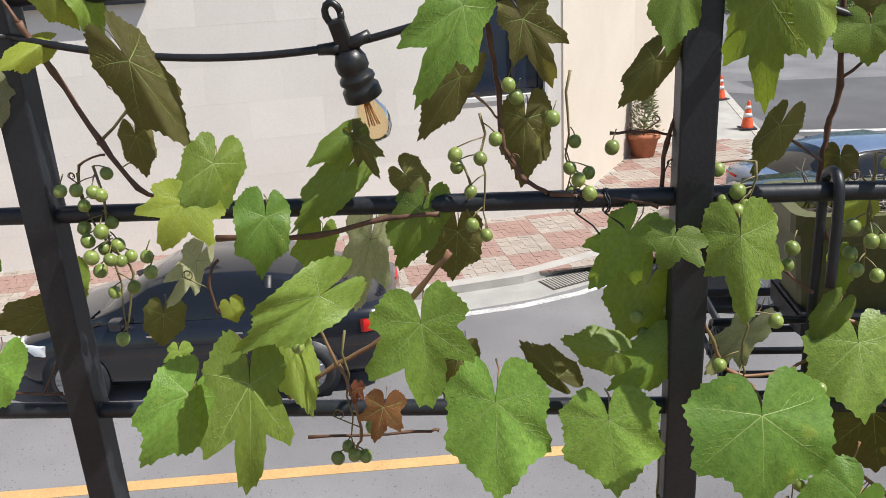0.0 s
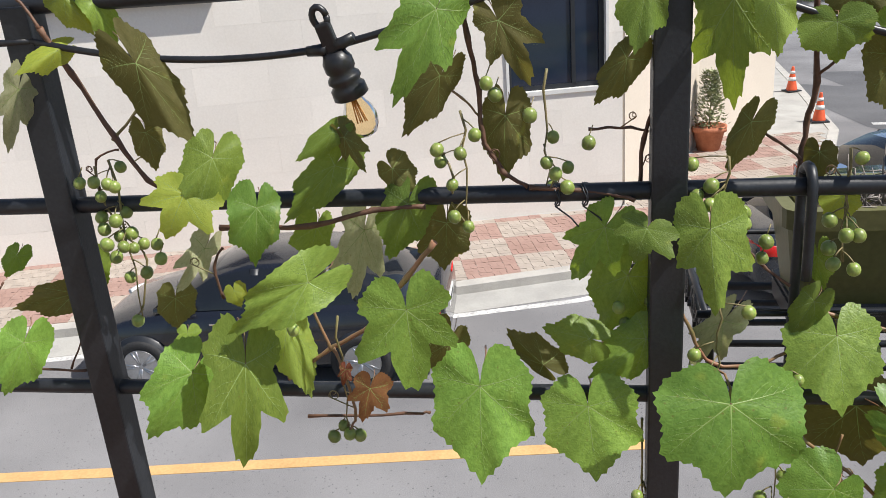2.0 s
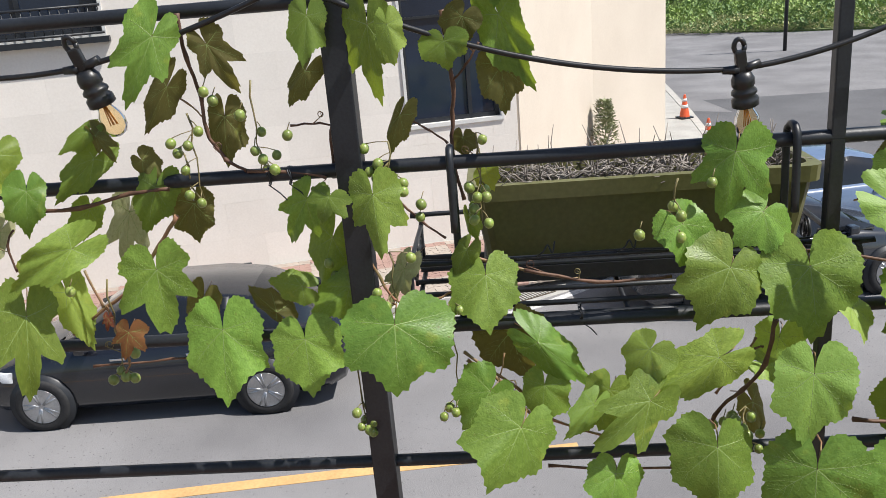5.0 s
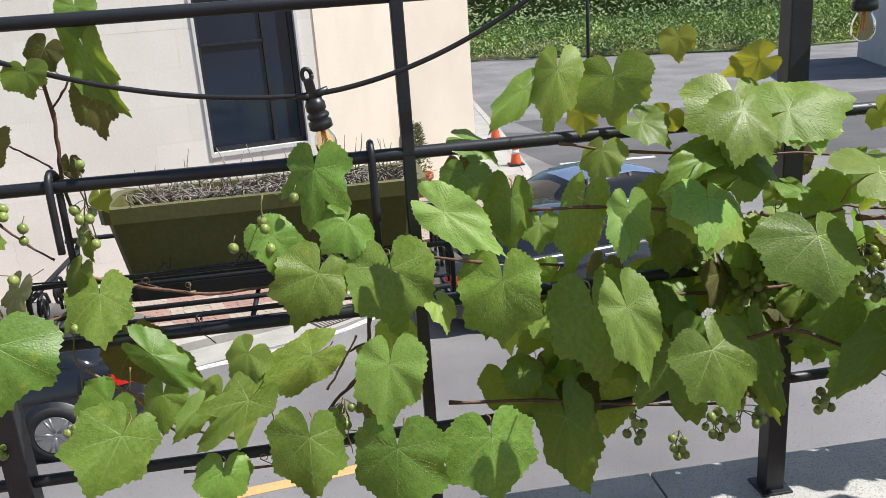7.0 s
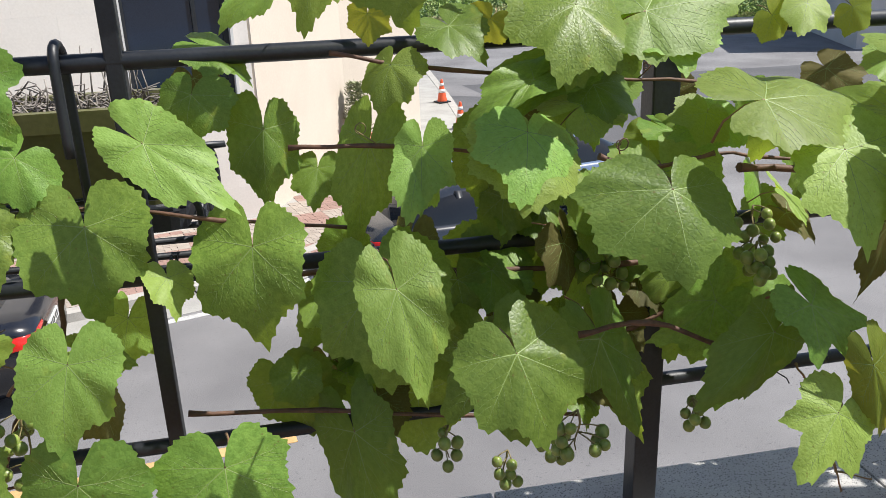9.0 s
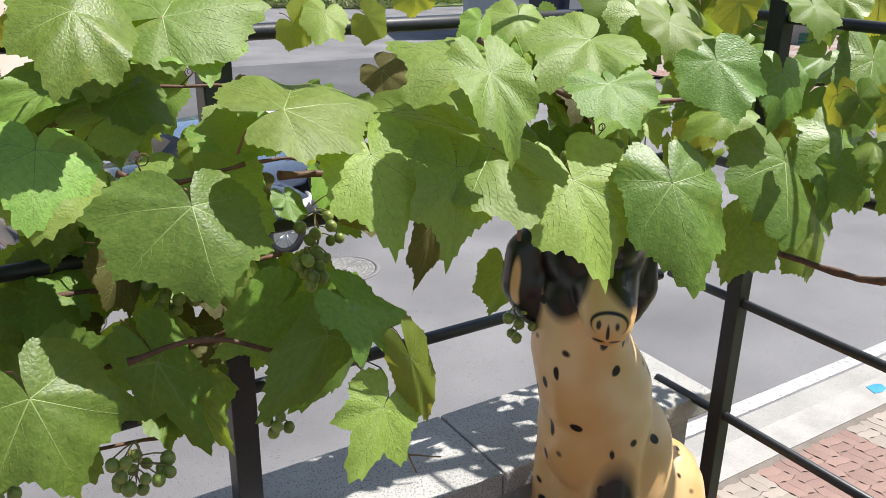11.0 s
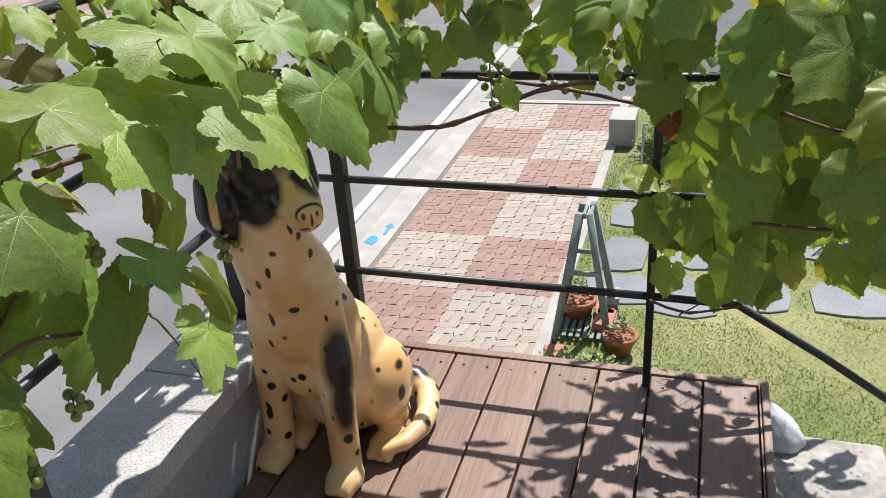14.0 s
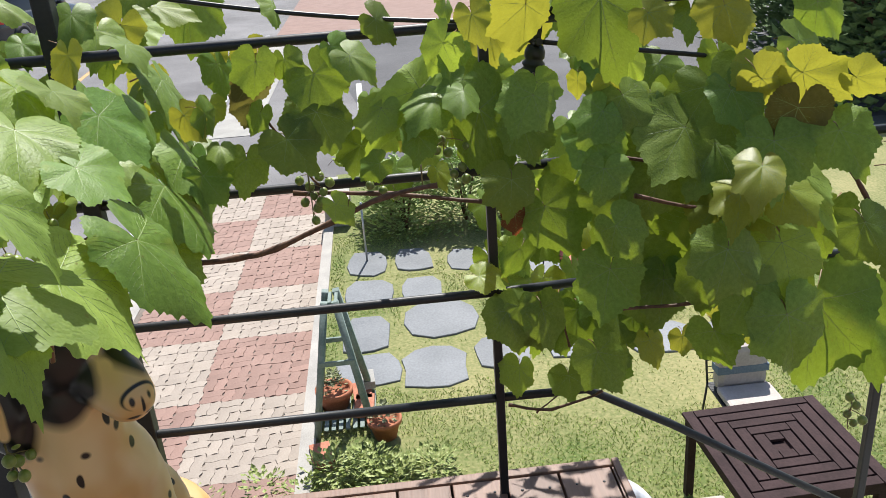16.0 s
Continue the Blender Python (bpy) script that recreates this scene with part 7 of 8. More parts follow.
cane(vine_a, PETIOLE, .0048, (-0.040, 2.307, 1.180), (-0.090, 2.312, 1.119), (-0.149, 2.309, 1.045), (-0.223, 2.318, 0.998), (-0.301, 2.313, 0.944))
cane(vine_a, PETIOLE, .0030, (-0.215, 2.290, 1.007), (-0.240, 2.298, 1.084))
cane(vine_a, PETIOLE, .0030, (-0.215, 2.301, 1.007), (-0.197, 2.288, 0.959), (-0.192, 2.302, 0.884), (-0.204, 2.298, 0.859))
cane(vine_a, CANE, .0045, (0.020, 2.326, 1.549), (0.024, 2.327, 1.471), (0.034, 2.339, 1.400), (0.035, 2.334, 1.335), (0.064, 2.338, 1.277), (0.099, 2.341, 1.250))
cane(vine_a, PETIOLE, .0022, (-0.021, 2.331, 1.407), (0.010, 2.334, 1.387), (0.032, 2.341, 1.359))
cane(vine_a, CANE, .0040, (0.099, 2.336, 1.250), (0.171, 2.341, 1.243), (0.251, 2.336, 1.229))
cane(vine_a, CANE, .0040, (0.258, 2.372, 1.219), (0.264, 2.369, 1.310), (0.275, 2.368, 1.351))
cane(vine_a, CANE, .0025, (0.186, 2.374, 1.326), (0.245, 2.367, 1.327), (0.269, 2.371, 1.320))
cane(vine_a, GREEN_CANE, .0022, (-0.574, 2.333, 1.305), (-0.578, 2.339, 1.252), (-0.548, 2.337, 1.186), (-0.529, 2.348, 1.141), (-0.556, 2.345, 1.049))
cane(vine_a, CANE, .0022, (-0.577, 2.337, 1.258), (-0.571, 2.337, 1.315), (-0.532, 2.342, 1.330))
cane(vine_a, GREEN_CANE, .0022, (-0.025, 2.344, 1.304), (-0.009, 2.330, 1.270), (-0.015, 2.342, 1.230), (0.003, 2.340, 1.195))
cane(vine_a, CANE, .0030, (-0.948, 2.356, 0.928), (-0.815, 2.348, 0.938), (-0.690, 2.354, 0.932))
cane(vine_a, CANE, .0020, (-0.886, 2.353, 0.938), (-0.862, 2.348, 1.020), (-0.800, 2.345, 1.105))
cane(vine_a, CANE, .0020, (-0.720, 2.355, 0.936), (-0.686, 2.364, 0.997))
cane(vine_a, CANE, .0030, (-0.283, 2.326, 0.865), (-0.120, 2.331, 0.870), (-0.077, 2.336, 0.871))
cane(vine_a, CANE, .0028, (-0.401, 2.337, 1.077), (-0.408, 2.336, 1.133), (-0.391, 2.341, 1.165))
bunch(vine_a, (-0.604, 2.329, 1.280), (-0.581, 2.331, 1.280), (-0.543, 2.307, 1.283), (-0.532, 2.334, 1.303), (-0.533, 2.308, 1.278), (-0.571, 2.326, 1.258), (-0.571, 2.316, 1.207), (-0.583, 2.335, 1.221), (-0.546, 2.312, 1.222), (-0.541, 2.339, 1.228), (-0.565, 2.305, 1.185), (-0.555, 2.329, 1.190), (-0.534, 2.330, 1.195), (-0.564, 2.321, 1.158), (-0.537, 2.305, 1.181), (-0.525, 2.313, 1.176), (-0.520, 2.335, 1.175), (-0.486, 2.315, 1.181), (-0.482, 2.311, 1.158), (-0.518, 2.323, 1.130), (-0.559, 2.340, 1.115), (-0.556, 2.330, 1.041))
bunch(vine_a, (-0.027, 2.310, 1.318), (-0.027, 2.334, 1.295), (0.007, 2.304, 1.313), (-0.008, 2.309, 1.266), (0.028, 2.312, 1.337), (-0.008, 2.308, 1.218), (0.011, 2.312, 1.201), (0.105, 2.330, 1.358))
bunch(vine_a, (0.136, 2.347, 1.322), (0.156, 2.357, 1.274), (0.139, 2.320, 1.275), (0.127, 2.318, 1.292), (0.133, 2.361, 1.244), (0.155, 2.333, 1.251), (0.047, 2.321, 1.407), (0.057, 2.334, 1.388), (0.186, 2.341, 1.313))
bunch(vine_a, (-0.232, 2.298, 0.846), (-0.216, 2.306, 0.862), (-0.205, 2.299, 0.851), (-0.190, 2.305, 0.845), (-0.159, 2.270, 0.945), (-0.171, 2.290, 0.907), (-0.267, 2.277, 1.050))
bunch(vine_a, (0.239, 2.388, 1.064), (0.257, 2.397, 1.045), (0.229, 2.360, 1.049), (0.238, 2.360, 1.023), (0.256, 2.402, 0.999), (0.276, 2.373, 1.054), (0.247, 2.370, 0.992), (0.224, 2.379, 1.063))

cane(vine_b, CANE, .0050, (0.490, 2.396, 1.513), (0.500, 2.399, 1.375), (0.494, 2.411, 1.313), (0.489, 2.407, 1.238), (0.505, 2.403, 1.150))
cane(vine_b, CANE, .0028, (0.498, 2.398, 1.382), (0.529, 2.389, 1.414), (0.554, 2.391, 1.452))
cane(vine_b, CANE, .0025, (0.484, 2.384, 1.269), (0.445, 2.383, 1.300), (0.415, 2.382, 1.320))
cane(vine_b, PETIOLE, .0035, (0.300, 2.330, 1.219), (0.311, 2.329, 1.083), (0.334, 2.326, 1.021), (0.366, 2.328, 0.969), (0.439, 2.332, 0.970), (0.474, 2.341, 0.985))
cane(vine_b, CANE, .0030, (0.382, 2.325, 1.180), (0.425, 2.328, 1.131), (0.469, 2.330, 1.096))
cane(vine_b, PETIOLE, .0042, (0.513, 2.361, 1.043), (0.587, 2.357, 1.019), (0.648, 2.358, 1.002), (0.723, 2.360, 0.985))
cane(vine_b, PETIOLE, .0040, (0.489, 2.348, 0.826), (0.554, 2.345, 0.777), (0.602, 2.347, 0.711), (0.651, 2.350, 0.656))
cane(vine_b, PETIOLE, .0020, (0.566, 2.344, 0.839), (0.553, 2.343, 0.789))
cane(vine_b, GREEN_CANE, .0018, (0.543, 2.355, 1.259), (0.541, 2.358, 1.205), (0.547, 2.361, 1.119))
cane(vine_b, GREEN_CANE, .0020, (0.264, 2.334, 0.869), (0.265, 2.339, 0.753), (0.271, 2.342, 0.681))
bunch(vine_b, (0.328, 2.338, 1.278), (0.353, 2.324, 1.250), (0.335, 2.327, 1.235), (0.362, 2.318, 1.231), (0.350, 2.309, 1.227), (0.397, 2.320, 1.211), (0.397, 2.313, 1.197), (0.428, 2.313, 1.170), (0.424, 2.315, 1.145))
bunch(vine_b, (0.519, 2.348, 1.188), (0.549, 2.357, 1.179), (0.551, 2.321, 1.174), (0.534, 2.319, 1.175), (0.525, 2.361, 1.141), (0.525, 2.334, 1.127), (0.552, 2.330, 1.120), (0.550, 2.336, 1.280))
bunch(vine_b, (0.319, 2.271, 0.964), (0.339, 2.270, 0.966), (0.350, 2.255, 0.990), (0.350, 2.285, 0.947), (0.332, 2.279, 1.010), (0.403, 2.277, 1.078), (0.461, 2.275, 0.956))
bunch(vine_b, (0.256, 2.314, 0.736), (0.259, 2.329, 0.695), (0.276, 2.323, 0.690), (0.286, 2.330, 0.702), (0.283, 2.323, 0.684), (0.264, 2.346, 0.702))
bunch(vine_b, (0.447, 2.326, 0.733), (0.461, 2.309, 0.731), (0.479, 2.331, 0.771), (0.485, 2.308, 0.954))

cane(vine_c, PETIOLE, .0035, (0.485, 2.310, 0.863), (0.589, 2.298, 0.783), (0.658, 2.314, 0.700), (0.760, 2.311, 0.660))
cane(vine_c, CANE, .0050, (1.076, 2.278, 0.913), (1.061, 2.280, 0.822), (1.023, 2.294, 0.759), (0.972, 2.289, 0.710), (0.928, 2.287, 0.587))
cane(vine_c, CANE, .0030, (1.014, 2.310, 0.819), (1.040, 2.301, 0.842), (1.064, 2.304, 0.846))
cane(vine_c, CANE, .0040, (0.615, 2.324, 1.023), (0.754, 2.328, 0.990), (0.895, 2.333, 0.989))
cane(vine_c, CANE, .0035, (0.642, 2.313, 0.594), (0.791, 2.317, 0.576), (0.967, 2.322, 0.577))
cane(vine_c, CANE, .0040, (0.976, 2.287, 1.029), (1.149, 2.301, 1.036), (1.313, 2.290, 1.005), (1.502, 2.302, 0.971))
bunch(vine_c, (0.885, 2.277, 1.146), (0.892, 2.239, 1.138), (0.824, 2.269, 1.098), (0.896, 2.259, 1.092), (0.953, 2.274, 1.186))
bunch(vine_c, (0.987, 2.285, 0.697), (0.996, 2.259, 0.723), (1.034, 2.266, 0.715), (1.048, 2.253, 0.686), (0.969, 2.290, 0.689), (0.465, 2.250, 0.763), (0.439, 2.273, 0.742))

cane(vine_d, CANE, .0060, (1.330, 2.300, 0.897), (1.500, 2.298, 0.905), (1.721, 2.310, 0.872), (1.954, 2.303, 0.862), (2.110, 2.295, 0.874))
cane(vine_d, CANE, .0050, (1.669, 2.280, 0.755), (1.832, 2.295, 0.739), (1.975, 2.281, 0.751), (2.103, 2.289, 0.809))
cane(vine_d, CANE, .0045, (1.228, 2.271, 0.697), (1.439, 2.276, 0.670), (1.651, 2.271, 0.632), (1.888, 2.277, 0.595))
cane(vine_d, CANE, .0036, (1.493, 2.284, 1.239), (1.666, 2.284, 1.206), (1.859, 2.295, 1.180), (2.073, 2.289, 1.163), (2.241, 2.284, 1.126))
cane(vine_d, CANE, .0035, (1.962, 2.243, 0.979), (2.059, 2.233, 1.056), (2.162, 2.232, 1.047), (2.331, 2.234, 1.019))
cane(vine_d, CANE, .0040, (1.423, 2.277, 1.108), (1.555, 2.264, 1.106), (1.712, 2.273, 1.080), (1.845, 2.274, 1.036))
cane(vine_d, PETIOLE, .0030, (0.971, 2.285, 0.761), (1.008, 2.285, 0.813), (1.045, 2.287, 0.875))
bunch(vine_d, (1.717, 2.211, 0.544), (1.737, 2.205, 0.563), (1.754, 2.230, 0.510), (1.728, 2.213, 0.522), (1.714, 2.214, 0.567), (1.738, 2.216, 0.537))
bunch(vine_d, (1.814, 2.212, 0.596), (1.838, 2.227, 0.590), (1.802, 2.196, 0.575), (1.789, 2.207, 0.589), (1.828, 2.194, 0.585), (1.822, 2.217, 0.616), (1.797, 2.198, 0.617), (1.824, 2.205, 0.560))
bunch(vine_d, (1.624, 2.199, 0.626), (1.649, 2.230, 0.580), (1.616, 2.231, 0.585), (1.627, 2.192, 0.587), (1.626, 2.224, 0.630), (1.649, 2.220, 0.611))
bunch(vine_d, (0.982, 2.186, 0.756), (0.997, 2.191, 0.735), (0.981, 2.213, 0.708), (1.005, 2.190, 0.722), (0.980, 2.228, 0.638), (0.965, 2.222, 0.661), (1.035, 2.218, 0.675), (1.060, 2.206, 0.678), (1.019, 2.217, 0.746), (1.054, 2.198, 0.661))
bunch(vine_d, (2.032, 2.151, 0.637), (2.022, 2.165, 0.642), (2.055, 2.159, 0.623), (2.031, 2.167, 0.616), (2.041, 2.157, 0.649), (2.043, 2.182, 0.652))
bunch(vine_d, (1.880, 2.269, 0.877), (1.900, 2.279, 0.888), (1.925, 2.291, 0.864), (1.931, 2.269, 0.882), (1.958, 2.298, 0.846), (1.905, 2.273, 0.849), (1.926, 2.269, 0.842), (1.898, 2.282, 0.830), (1.954, 2.278, 0.830), (1.927, 2.294, 0.815), (1.881, 2.300, 0.884), (1.951, 2.300, 0.892), (1.911, 2.289, 0.901), (1.924, 2.281, 0.891))
bunch(vine_d, (2.137, 2.231, 0.916), (2.136, 2.205, 0.935), (2.177, 2.237, 0.905), (2.142, 2.219, 0.897), (2.158, 2.215, 0.885), (2.128, 2.224, 0.891), (2.163, 2.203, 0.944), (2.178, 2.205, 0.920), (2.163, 2.213, 0.958), (2.139, 2.209, 0.866), (2.118, 2.224, 0.943))

cane(vine_e, CANE, .0065, (2.039, 2.098, 1.073), (2.171, 2.102, 1.056), (2.343, 2.102, 1.035), (2.541, 2.084, 1.010), (2.739, 2.081, 0.953), (2.888, 2.073, 0.921))
cane(vine_e, PETIOLE, .0020, (2.116, 2.028, 0.790), (2.150, 2.032, 0.736), (2.203, 2.025, 0.603), (2.222, 2.029, 0.552))
cane(vine_e, PETIOLE, .0018, (2.207, 2.029, 0.592), (2.263, 2.017, 0.576))
cane(vine_e, CANE, .0040, (1.820, 2.068, 1.112), (1.895, 2.070, 1.092), (1.978, 2.059, 1.107))
cane(vine_e, CANE, .0050, (1.807, 2.093, 0.846), (1.917, 2.093, 0.852), (2.017, 2.083, 0.808))
cane(vine_e, CANE, .0045, (2.339, 2.050, 1.246), (2.511, 2.047, 1.153), (2.729, 2.035, 1.127), (2.981, 2.034, 1.129), (3.248, 2.009, 1.122))
cane(vine_e, PETIOLE, .0030, (2.538, 2.027, 1.029), (2.552, 2.018, 1.083), (2.541, 2.027, 1.120))
bunch(vine_e, (2.544, 2.065, 1.026), (2.561, 2.072, 1.036), (2.579, 2.070, 1.025), (2.657, 2.069, 1.049), (2.688, 2.076, 1.034), (2.698, 2.070, 1.050), (2.645, 2.049, 1.031), (2.675, 2.050, 1.023), (2.708, 2.057, 1.035), (2.553, 2.062, 1.016), (2.550, 2.085, 1.038))
bunch(vine_e, (1.764, 2.049, 0.723), (1.775, 2.066, 0.689), (1.780, 2.044, 0.724), (1.772, 2.078, 0.668), (1.820, 2.048, 0.679), (1.838, 2.057, 0.680), (1.832, 2.070, 0.679), (1.841, 2.075, 0.691), (1.783, 2.064, 0.668))
bunch(vine_e, (2.058, 2.054, 0.956), (2.082, 2.070, 0.937), (2.064, 2.050, 0.931), (2.063, 2.082, 0.927), (2.061, 2.054, 0.918), (2.083, 2.063, 0.922), (2.052, 2.077, 0.944), (2.085, 2.081, 0.949), (2.064, 2.069, 0.931))
bunch(vine_e, (2.466, 2.114, 0.741), (2.493, 2.116, 0.722), (2.484, 2.126, 0.701), (2.482, 2.107, 0.700), (2.517, 2.106, 0.715), (2.508, 2.121, 0.745))

cane(vine_f, CANE, .0075, (3.000, 1.970, 0.817), (2.986, 1.822, 0.828), (2.978, 1.737, 0.843), (2.967, 1.607, 0.898), (2.958, 1.498, 0.942), (2.948, 1.391, 0.960))
cane(vine_f, CANE, .0060, (3.074, 1.695, 0.929), (3.057, 1.502, 0.915), (3.037, 1.289, 0.883), (3.020, 1.107, 0.863), (3.005, 0.944, 0.851))
cane(vine_f, CANE, .0035, (3.102, 1.762, 1.141), (3.095, 1.691, 1.021), (3.089, 1.641, 0.937))
cane(vine_f, CANE, .0045, (3.029, 1.255, 0.361), (3.020, 1.154, 0.341), (3.009, 1.028, 0.383))
cane(vine_f, CANE, .0025, (3.081, 1.178, 0.294), (3.077, 1.127, 0.338))
cane(vine_f, CANE, .0030, (3.056, 1.099, 0.488), (3.058, 1.118, 0.584), (3.061, 1.147, 0.629))
cane(vine_f, CANE, .0050, (2.873, 1.007, 0.924), (2.860, 0.867, 0.888), (2.852, 0.781, 0.914), (2.843, 0.677, 0.939))
cane(vine_f, CANE, .0045, (2.893, 1.034, 0.663), (2.877, 0.863, 0.669), (2.861, 0.679, 0.703))
bunch(vine_f, (3.069, 1.678, 0.958), (3.051, 1.656, 0.949), (3.052, 1.633, 0.969), (3.044, 1.649, 0.930), (3.037, 1.669, 0.919), (3.043, 1.628, 0.937), (3.037, 1.643, 0.904), (3.035, 1.651, 0.877), (3.033, 1.612, 0.960), (3.030, 1.634, 0.920))
bunch(vine_f, (3.034, 1.348, 0.953), (3.041, 1.329, 0.964), (3.043, 1.322, 0.936), (3.040, 1.342, 0.924), (3.060, 1.502, 0.921), (3.053, 1.475, 0.909), (3.060, 1.529, 0.936))
bunch(vine_f, (3.067, 1.368, 1.018), (3.051, 1.380, 1.002), (3.072, 1.355, 0.989), (3.052, 1.315, 1.007))

cane(vine_g, CANE, .0050, (2.943, 1.121, 1.017), (2.926, 0.933, 0.972), (2.909, 0.747, 1.010), (2.900, 0.641, 1.098))
cane(vine_g, CANE, .0060, (2.885, 0.694, 1.082), (2.876, 0.601, 0.984), (2.868, 0.529, 0.883), (2.859, 0.445, 0.709))
cane(vine_g, PETIOLE, .0030, (2.876, 0.828, 0.930), (2.869, 0.754, 0.889), (2.863, 0.698, 0.811))
bunch(vine_g, (2.827, 0.524, 0.420), (2.812, 0.516, 0.407), (2.830, 0.522, 0.373), (2.839, 0.499, 0.340), (2.804, 0.502, 0.372))

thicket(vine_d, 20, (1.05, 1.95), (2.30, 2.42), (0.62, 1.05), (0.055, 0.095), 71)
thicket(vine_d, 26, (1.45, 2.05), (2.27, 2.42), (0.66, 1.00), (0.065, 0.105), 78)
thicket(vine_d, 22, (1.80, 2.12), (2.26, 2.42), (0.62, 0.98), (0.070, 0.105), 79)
# Extra depth for dense leaves behind the rail, added to shade the ledge.
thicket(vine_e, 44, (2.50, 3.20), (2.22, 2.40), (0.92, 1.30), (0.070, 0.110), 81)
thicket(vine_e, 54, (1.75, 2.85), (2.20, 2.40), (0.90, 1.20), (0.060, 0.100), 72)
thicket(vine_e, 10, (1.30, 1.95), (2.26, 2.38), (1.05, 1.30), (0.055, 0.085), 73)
# Added leaves outside the corner post, mostly unseen, to keep sun off the ledge.
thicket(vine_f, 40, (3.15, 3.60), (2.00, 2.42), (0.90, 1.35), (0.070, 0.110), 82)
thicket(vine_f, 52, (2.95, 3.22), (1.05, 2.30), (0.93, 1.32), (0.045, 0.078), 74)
# Next three: added beyond the front rail, mostly unseen, to shade the deck.
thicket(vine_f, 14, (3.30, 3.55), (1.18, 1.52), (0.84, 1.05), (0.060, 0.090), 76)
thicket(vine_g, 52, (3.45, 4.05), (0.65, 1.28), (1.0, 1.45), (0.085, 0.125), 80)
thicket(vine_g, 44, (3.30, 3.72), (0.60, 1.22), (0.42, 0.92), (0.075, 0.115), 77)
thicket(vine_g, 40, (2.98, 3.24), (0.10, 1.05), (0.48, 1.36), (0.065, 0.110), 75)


# ---- deck boards ----
def grain_wood():
    m = DECKWOOD
    n, ln = m.node_tree.nodes, m.node_tree.links
    mp = n.new("ShaderNodeMapping")
    mp.inputs["Scale"].default_value = (0.12, 1.6, 1.0)
    tc = n.new("ShaderNodeTexCoord")
    info = n.new("ShaderNodeObjectInfo")
    ln.new(tc.outputs["Object"], mp.inputs["Vector"])
    off = n.new("ShaderNodeVectorMath")
    off.operation = "ADD"
    ln.new(mp.outputs[0], off.inputs[0])
    ln.new(info.outputs["Random"], off.inputs[1])
    for node in n:
        if node.bl_idname == "ShaderNodeTexNoise":
            ln.new(off.outputs[0], node.inputs["Vector"])


grain_wood()
rng = random.Random(2)
board_y, k = 2.222, 0
while board_y > -1.9:
    w = 0.1435 if k else 0.069
    k += 1
    y1 = board_y
    y0 = max(y1 - w, -2.0)
    if y1 > 0.945 and y0 < 0.952:
        y0 = 0.945
    x1 = 3.205 if y0 > 0.94 else 2.5
    dz = rng.uniform(-0.0015, 0.0015)
    part("board", box((-2.58, y0, -0.03 + dz), (x1, y1, 0.0 + dz), 0.003), DECKWOOD, deck)
    board_y = y0 - 0.0065
part("edge_board", box((3.21, 0.945, -0.15), (3.24, 2.24, 0.004), 0.004), DECKWOOD, deck)
part("edge_board", box((2.50, 0.92, -0.15), (3.24, 0.941, 0.004), 0.004), DECKWOOD, deck)
bm = bmesh.new()
for y in np.arange(0.985, 2.2, 0.075):
    add_lathe(bm, [(0.004, 0.0005), (0.004, 0.0018), (0.0002, 0.0018)], 8, Matrix.Translation((3.15 + rng.uniform(-0.004, 0.004), float(y), 0)))
part("screws", bm, IRON, deck, "small dark screw heads")["kind"] = "stuff"


# ---- cladding of the far building ----
rng = random.Random(5)
rows = [ROAD_Z + 0.1 + 0.62 * k for k in range(13)]
for r, z0 in enumerate(rows):
    z1 = z0 + 0.62
    s = -3.0 - (0.6 if r % 2 else 0.0)
    while s < 11.5:
        e = min(s + 1.22, 11.5)
        cuts = [(s, e, z0, z1)]
        for a, b, c, d in PANES:
            nxt = []
            for s0, s1, q0, q1 in cuts:
                if s1 <= a - 0.05 or s0 >= b + 0.05 or q1 <= c - 0.07 or q0 >= d + 0.05:
                    nxt.append((s0, s1, q0, q1))
                    continue
                if s0 < a - 0.05:
                    nxt.append((s0, a - 0.05, q0, q1))
                if s1 > b + 0.05:
                    nxt.append((b + 0.05, s1, q0, q1))
                m0, m1 = max(s0, a - 0.05), min(s1, b + 0.05)
                if q0 < c - 0.07:
                    nxt.append((m0, m1, q0, c - 0.07))
                if q1 > d + 0.05:
                    nxt.append((m0, m1, d + 0.05, q1))
            cuts = nxt
        for s0, s1, q0, q1 in cuts:
            if s1 - s0 > 0.02 and q1 - q0 > 0.02:
                part("cladding_slab", wall_panel(s0, s1, q0, q1, rng), STUCCO, building)
        s = e


# ---- pavers ----
def paver_mesh(name, lx, ly, wave, mat):
    """One interlocking paver with waved sides."""
    pts = []
    for k in range(4):
        for q in range(6):
            t = -1 + q / 3
            w = wave * math.sin(math.pi * (t + 1))
            p = ((t, -1), (1, t), (-t, 1), (-1, -t))[k]
            shift = ((0, w), (w, 0), (0, -w), (-w, 0))[k]
            pts.append((p[0] * lx / 2 + shift[0], p[1] * ly / 2 + shift[1]))
    bm = prism(pts, -0.03, 0.0)
    me = bpy.data.meshes.new(name)
    bm.to_mesh(me)
    bm.free()
    me.materials.append(mat)
    return me


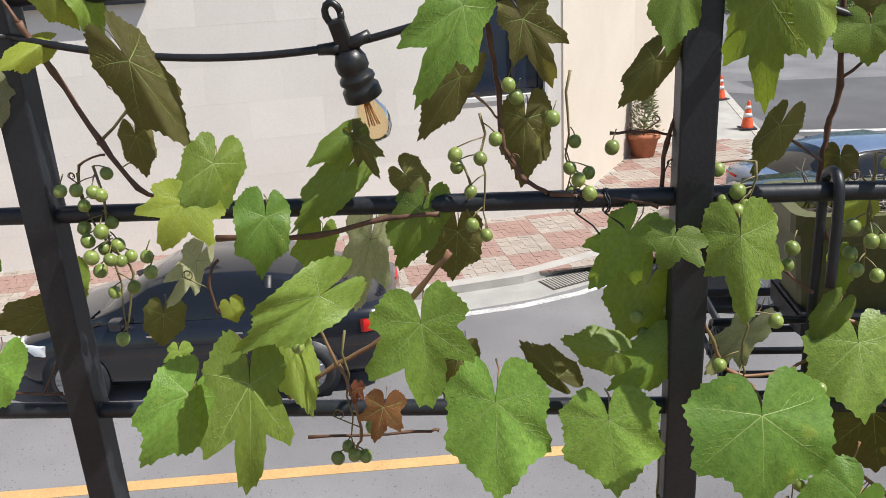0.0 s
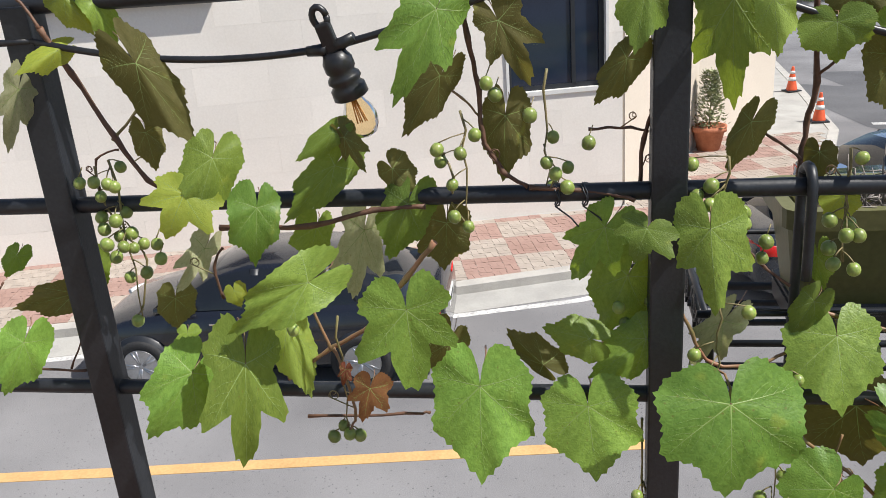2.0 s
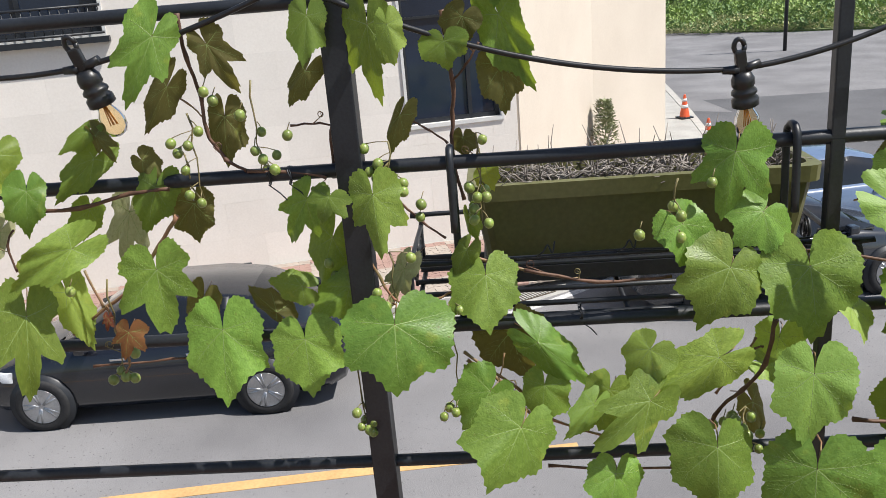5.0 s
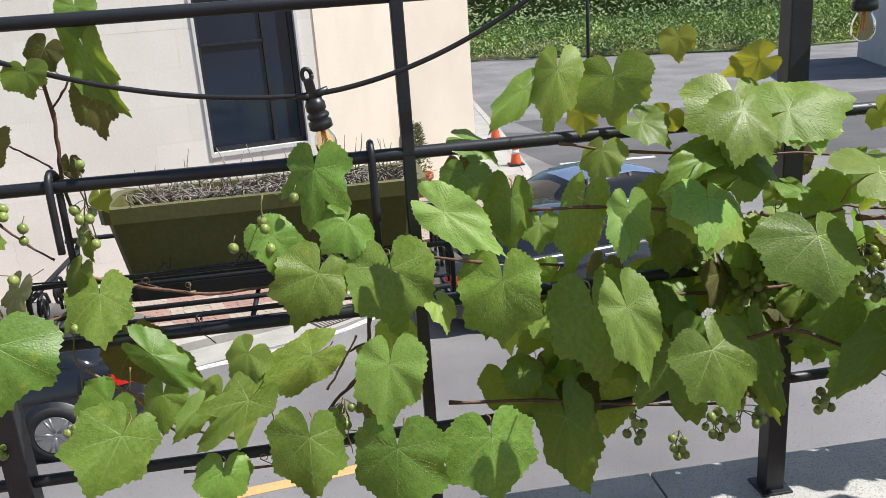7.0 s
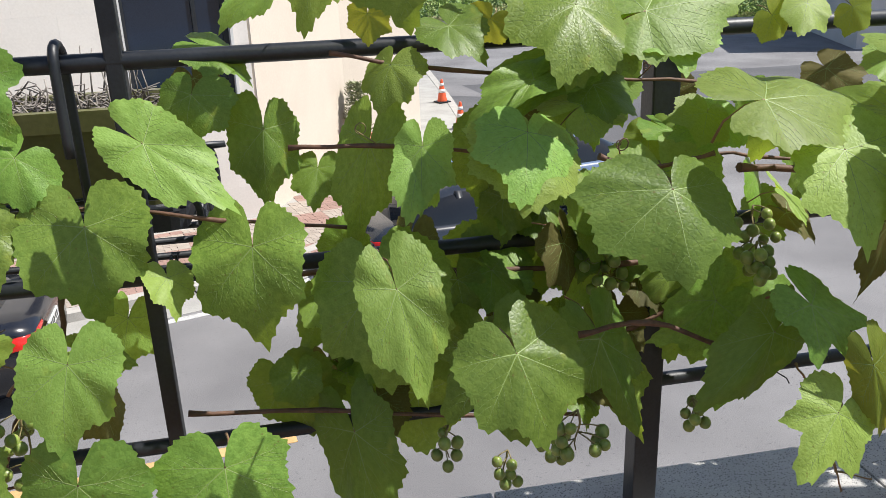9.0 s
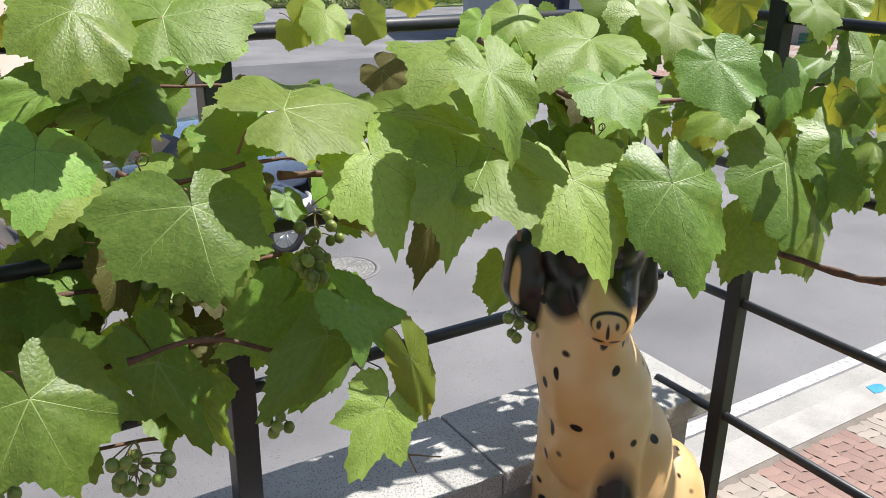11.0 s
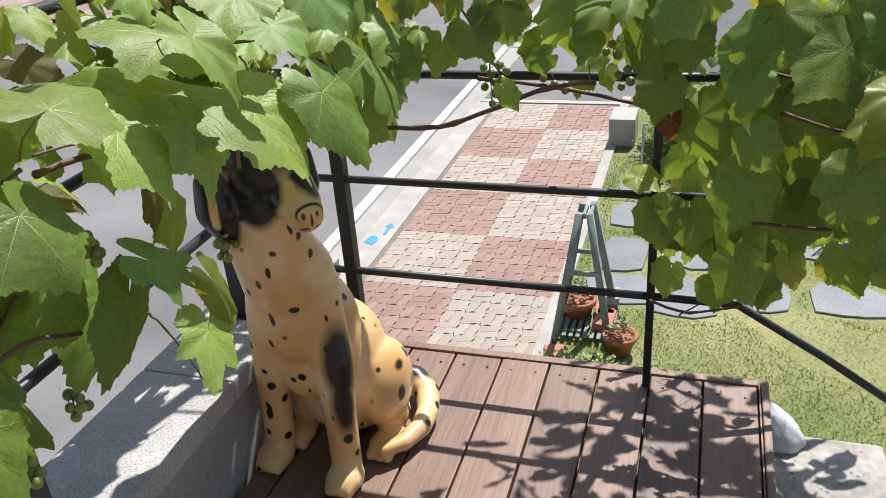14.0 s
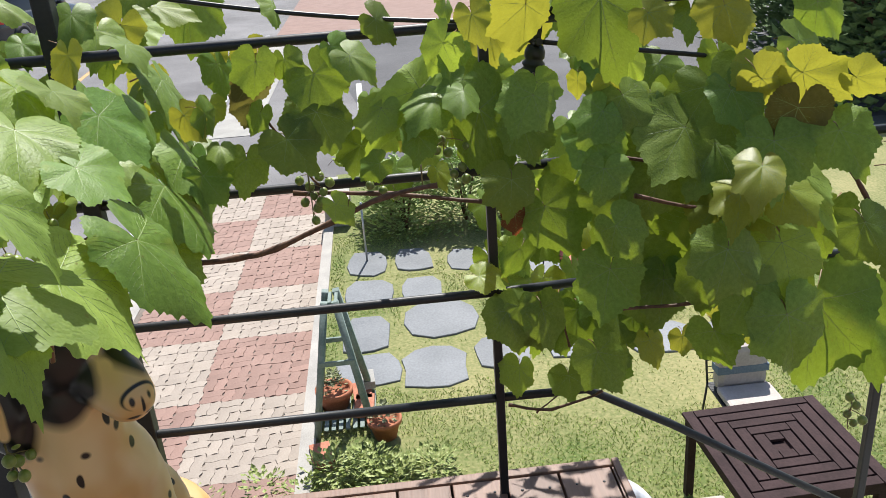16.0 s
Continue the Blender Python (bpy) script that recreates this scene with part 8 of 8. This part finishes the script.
def lay(parent, meshes, origin, along, across, nx, ny, px, py, block, keep, limit=300):
    """Lays pavers row by row in a check of colours; those past the limit are joined."""
    rng = random.Random(nx * ny)
    made, rest = 0, {}
    turn = math.atan2(along.y, along.x)
    for i in range(nx):
        for j in range(ny):
            p = origin + along * (i + 0.5) * px + across * (j + 0.5) * py
            if not keep(p):
                continue
            which = (i // block[0] + j // block[1]) % 2
            # two pavers side by side, turned a quarter from cell to cell
            lying = (i + j) % 2
            for side in (-0.25, 0.25):
                q = p + (across * side * py if lying else along * side * px)
                m = Matrix.Translation(q + Vector((0, 0, rng.uniform(0.008, 0.013)))) @ Matrix.Rotation(turn + rng.uniform(-0.012, 0.012), 4, "Z")
                if made < limit:
                    ob = new("paver", meshes[which][lying])
                    ob.parent = parent
                    ob.matrix_basis = m
                    made += 1
                else:
                    rest.setdefault((which, lying), []).append(m)
    for which, ms in rest.items():
        verts, faces = [], []
        src = meshes[which[0]][which[1]]
        for m in ms:
            base = len(verts)
            verts += [m @ v.co for v in src.vertices]
            faces += [[base + k for k in f.vertices] for f in src.polygons]
        me = bpy.data.meshes.new("pavers")
        me.from_pydata(verts, [], faces)
        me.materials.append(src.materials[0])
        ob = new("pavers", me)
        ob.parent = parent
        ob["kind"] = "stuff"


BLOCK = (6, 5)
near_red, near_cream = [(paver_mesh("paver", 0.1075, 0.2165, 0.012, mat), paver_mesh("paver", 0.2175, 0.1065, 0.012, mat)) for mat in (PAVER_RED, PAVER_CREAM)]
d = Vector((1, 0, 0))
lay(pavement_near, (near_red, near_cream), Vector((6.036, 2.52, WALK_Z)), d, Vector((-d.y, d.x, 0)), 42, 10, 0.222, 0.2205, BLOCK, lambda p: True)
lay(pavement_near, (near_red, near_cream), Vector((6.036, 2.52, WALK_Z)) - d * 12 * 0.222, d, Vector((-d.y, d.x, 0)), 12, 10, 0.222, 0.2205, BLOCK, lambda p: p.x > 3.4, 0)
far_red, far_cream = [(paver_mesh("paver", 0.099, 0.202, 0.008, mat), paver_mesh("paver", 0.202, 0.099, 0.008, mat)) for mat in (PAVER_RED, PAVER_CREAM)]
lay(pavement_far, (far_cream, far_red), street(-5.0, 0.14, WALK_Z), SDIR, SNRM, 84, 16, 0.206, 0.206, (4, 4), lambda p: p.y < 12.85 + (p.x + 10.2) * 0.2698 - 0.02)


def round_the_corner(p):
    wall = 0.945 + (p.y - 15.86) * 0.4257
    kerb = 1.57 + (p.y - 13.75) * 0.989 if p.y < 15.6 else 3.4 + (p.y - 15.6) * 0.615 if p.y < 18.2 else 5.0 + (p.y - 18.2) * 0.317
    return p.y >= 12.85 + (p.x + 10.2) * 0.2698 - 0.02 and p.y < 21.0 and wall + 0.08 < p.x < kerb - 0.25


lay(pavement_far, (far_cream, far_red), street(-5.0, 0.14, WALK_Z), SDIR, SNRM, 110, 52, 0.206, 0.206, (4, 4), round_the_corner, 0)

# ---- flagstones and grass ----
rng = random.Random(8)
STONES = ((11.49, 1.88, 0.40, 0.27), (11.49, 1.27, 0.38, 0.26), (11.35, 0.53, 0.36, 0.30), (11.0, -0.36, 0.36, 0.36), (10.6, 1.85, 0.37, 0.30), (10.55, 1.22, 0.36, 0.26), (9.76, 1.04, 0.46, 0.42), (9.54, 1.90, 0.44, 0.28), (8.76, 1.88, 0.32, 0.34), (8.72, 1.20, 0.40, 0.34),
          (8.86, 0.48, 0.34, 0.30), (10.1, -0.14, 0.40, 0.38), (8.9, -0.35, 0.33, 0.36), (8.8, -1.2, 0.32, 0.38), (9.9, -1.0, 0.42, 0.36), (8.7, -2.0, 0.32, 0.36))
for x, y, a, b in STONES:
    outline = []
    for k in range(11):
        t = 2 * math.pi * k / 11
        r = 1 / max(abs(math.cos(t)), abs(math.sin(t))) ** 0.75 * rng.uniform(0.88, 1.05)
        outline.append((x + a * r * math.cos(t), y + b * r * math.sin(t)))
    part("flagstone", prism(outline, LAWN_Z - 0.02, LAWN_Z + 0.018 + rng.uniform(0, 0.006), 0.006), SLATE, lawn, "grey slate flagstone")
verts, faces = [], []
count = 0
while count < 110000:
    x, y = 4.3 + 8.3 * rng.random(), -3.3 + 5.65 * rng.random()
    if any(abs(x - sx) < sa * 1.1 and abs(y - sy) < sb * 1.1 for sx, sy, sa, sb in STONES) or (noise.noise(Vector((x * 0.8, y * 0.8, 2.0))) < -0.10 and rng.random() < 0.85):
        count += 1
        continue
    h, a = rng.uniform(0.010, 0.030), rng.uniform(0, 6.28)
    w = 0.0045
    lean_x, lean_y = rng.uniform(-0.025, 0.025), rng.uniform(-0.025, 0.025)
    base = len(verts)
    verts += [(x - w * math.cos(a), y - w * math.sin(a), LAWN_Z), (x + w * math.cos(a), y + w * math.sin(a), LAWN_Z), (x + lean_x, y + lean_y, LAWN_Z + h)]
    faces.append((base, base + 1, base + 2))
    count += 1
me = bpy.data.meshes.new("grass")
me.from_pydata(verts, [], faces)
me.materials.append(material("grass_blade", (0.24, 0.37, 0.060), (0.47, 0.52, 0.18), 1.0, 0.7, 0.0, spec=0.1))
tagged(new("grass", me), "short patchy lawn grass", "grass", kind="stuff")
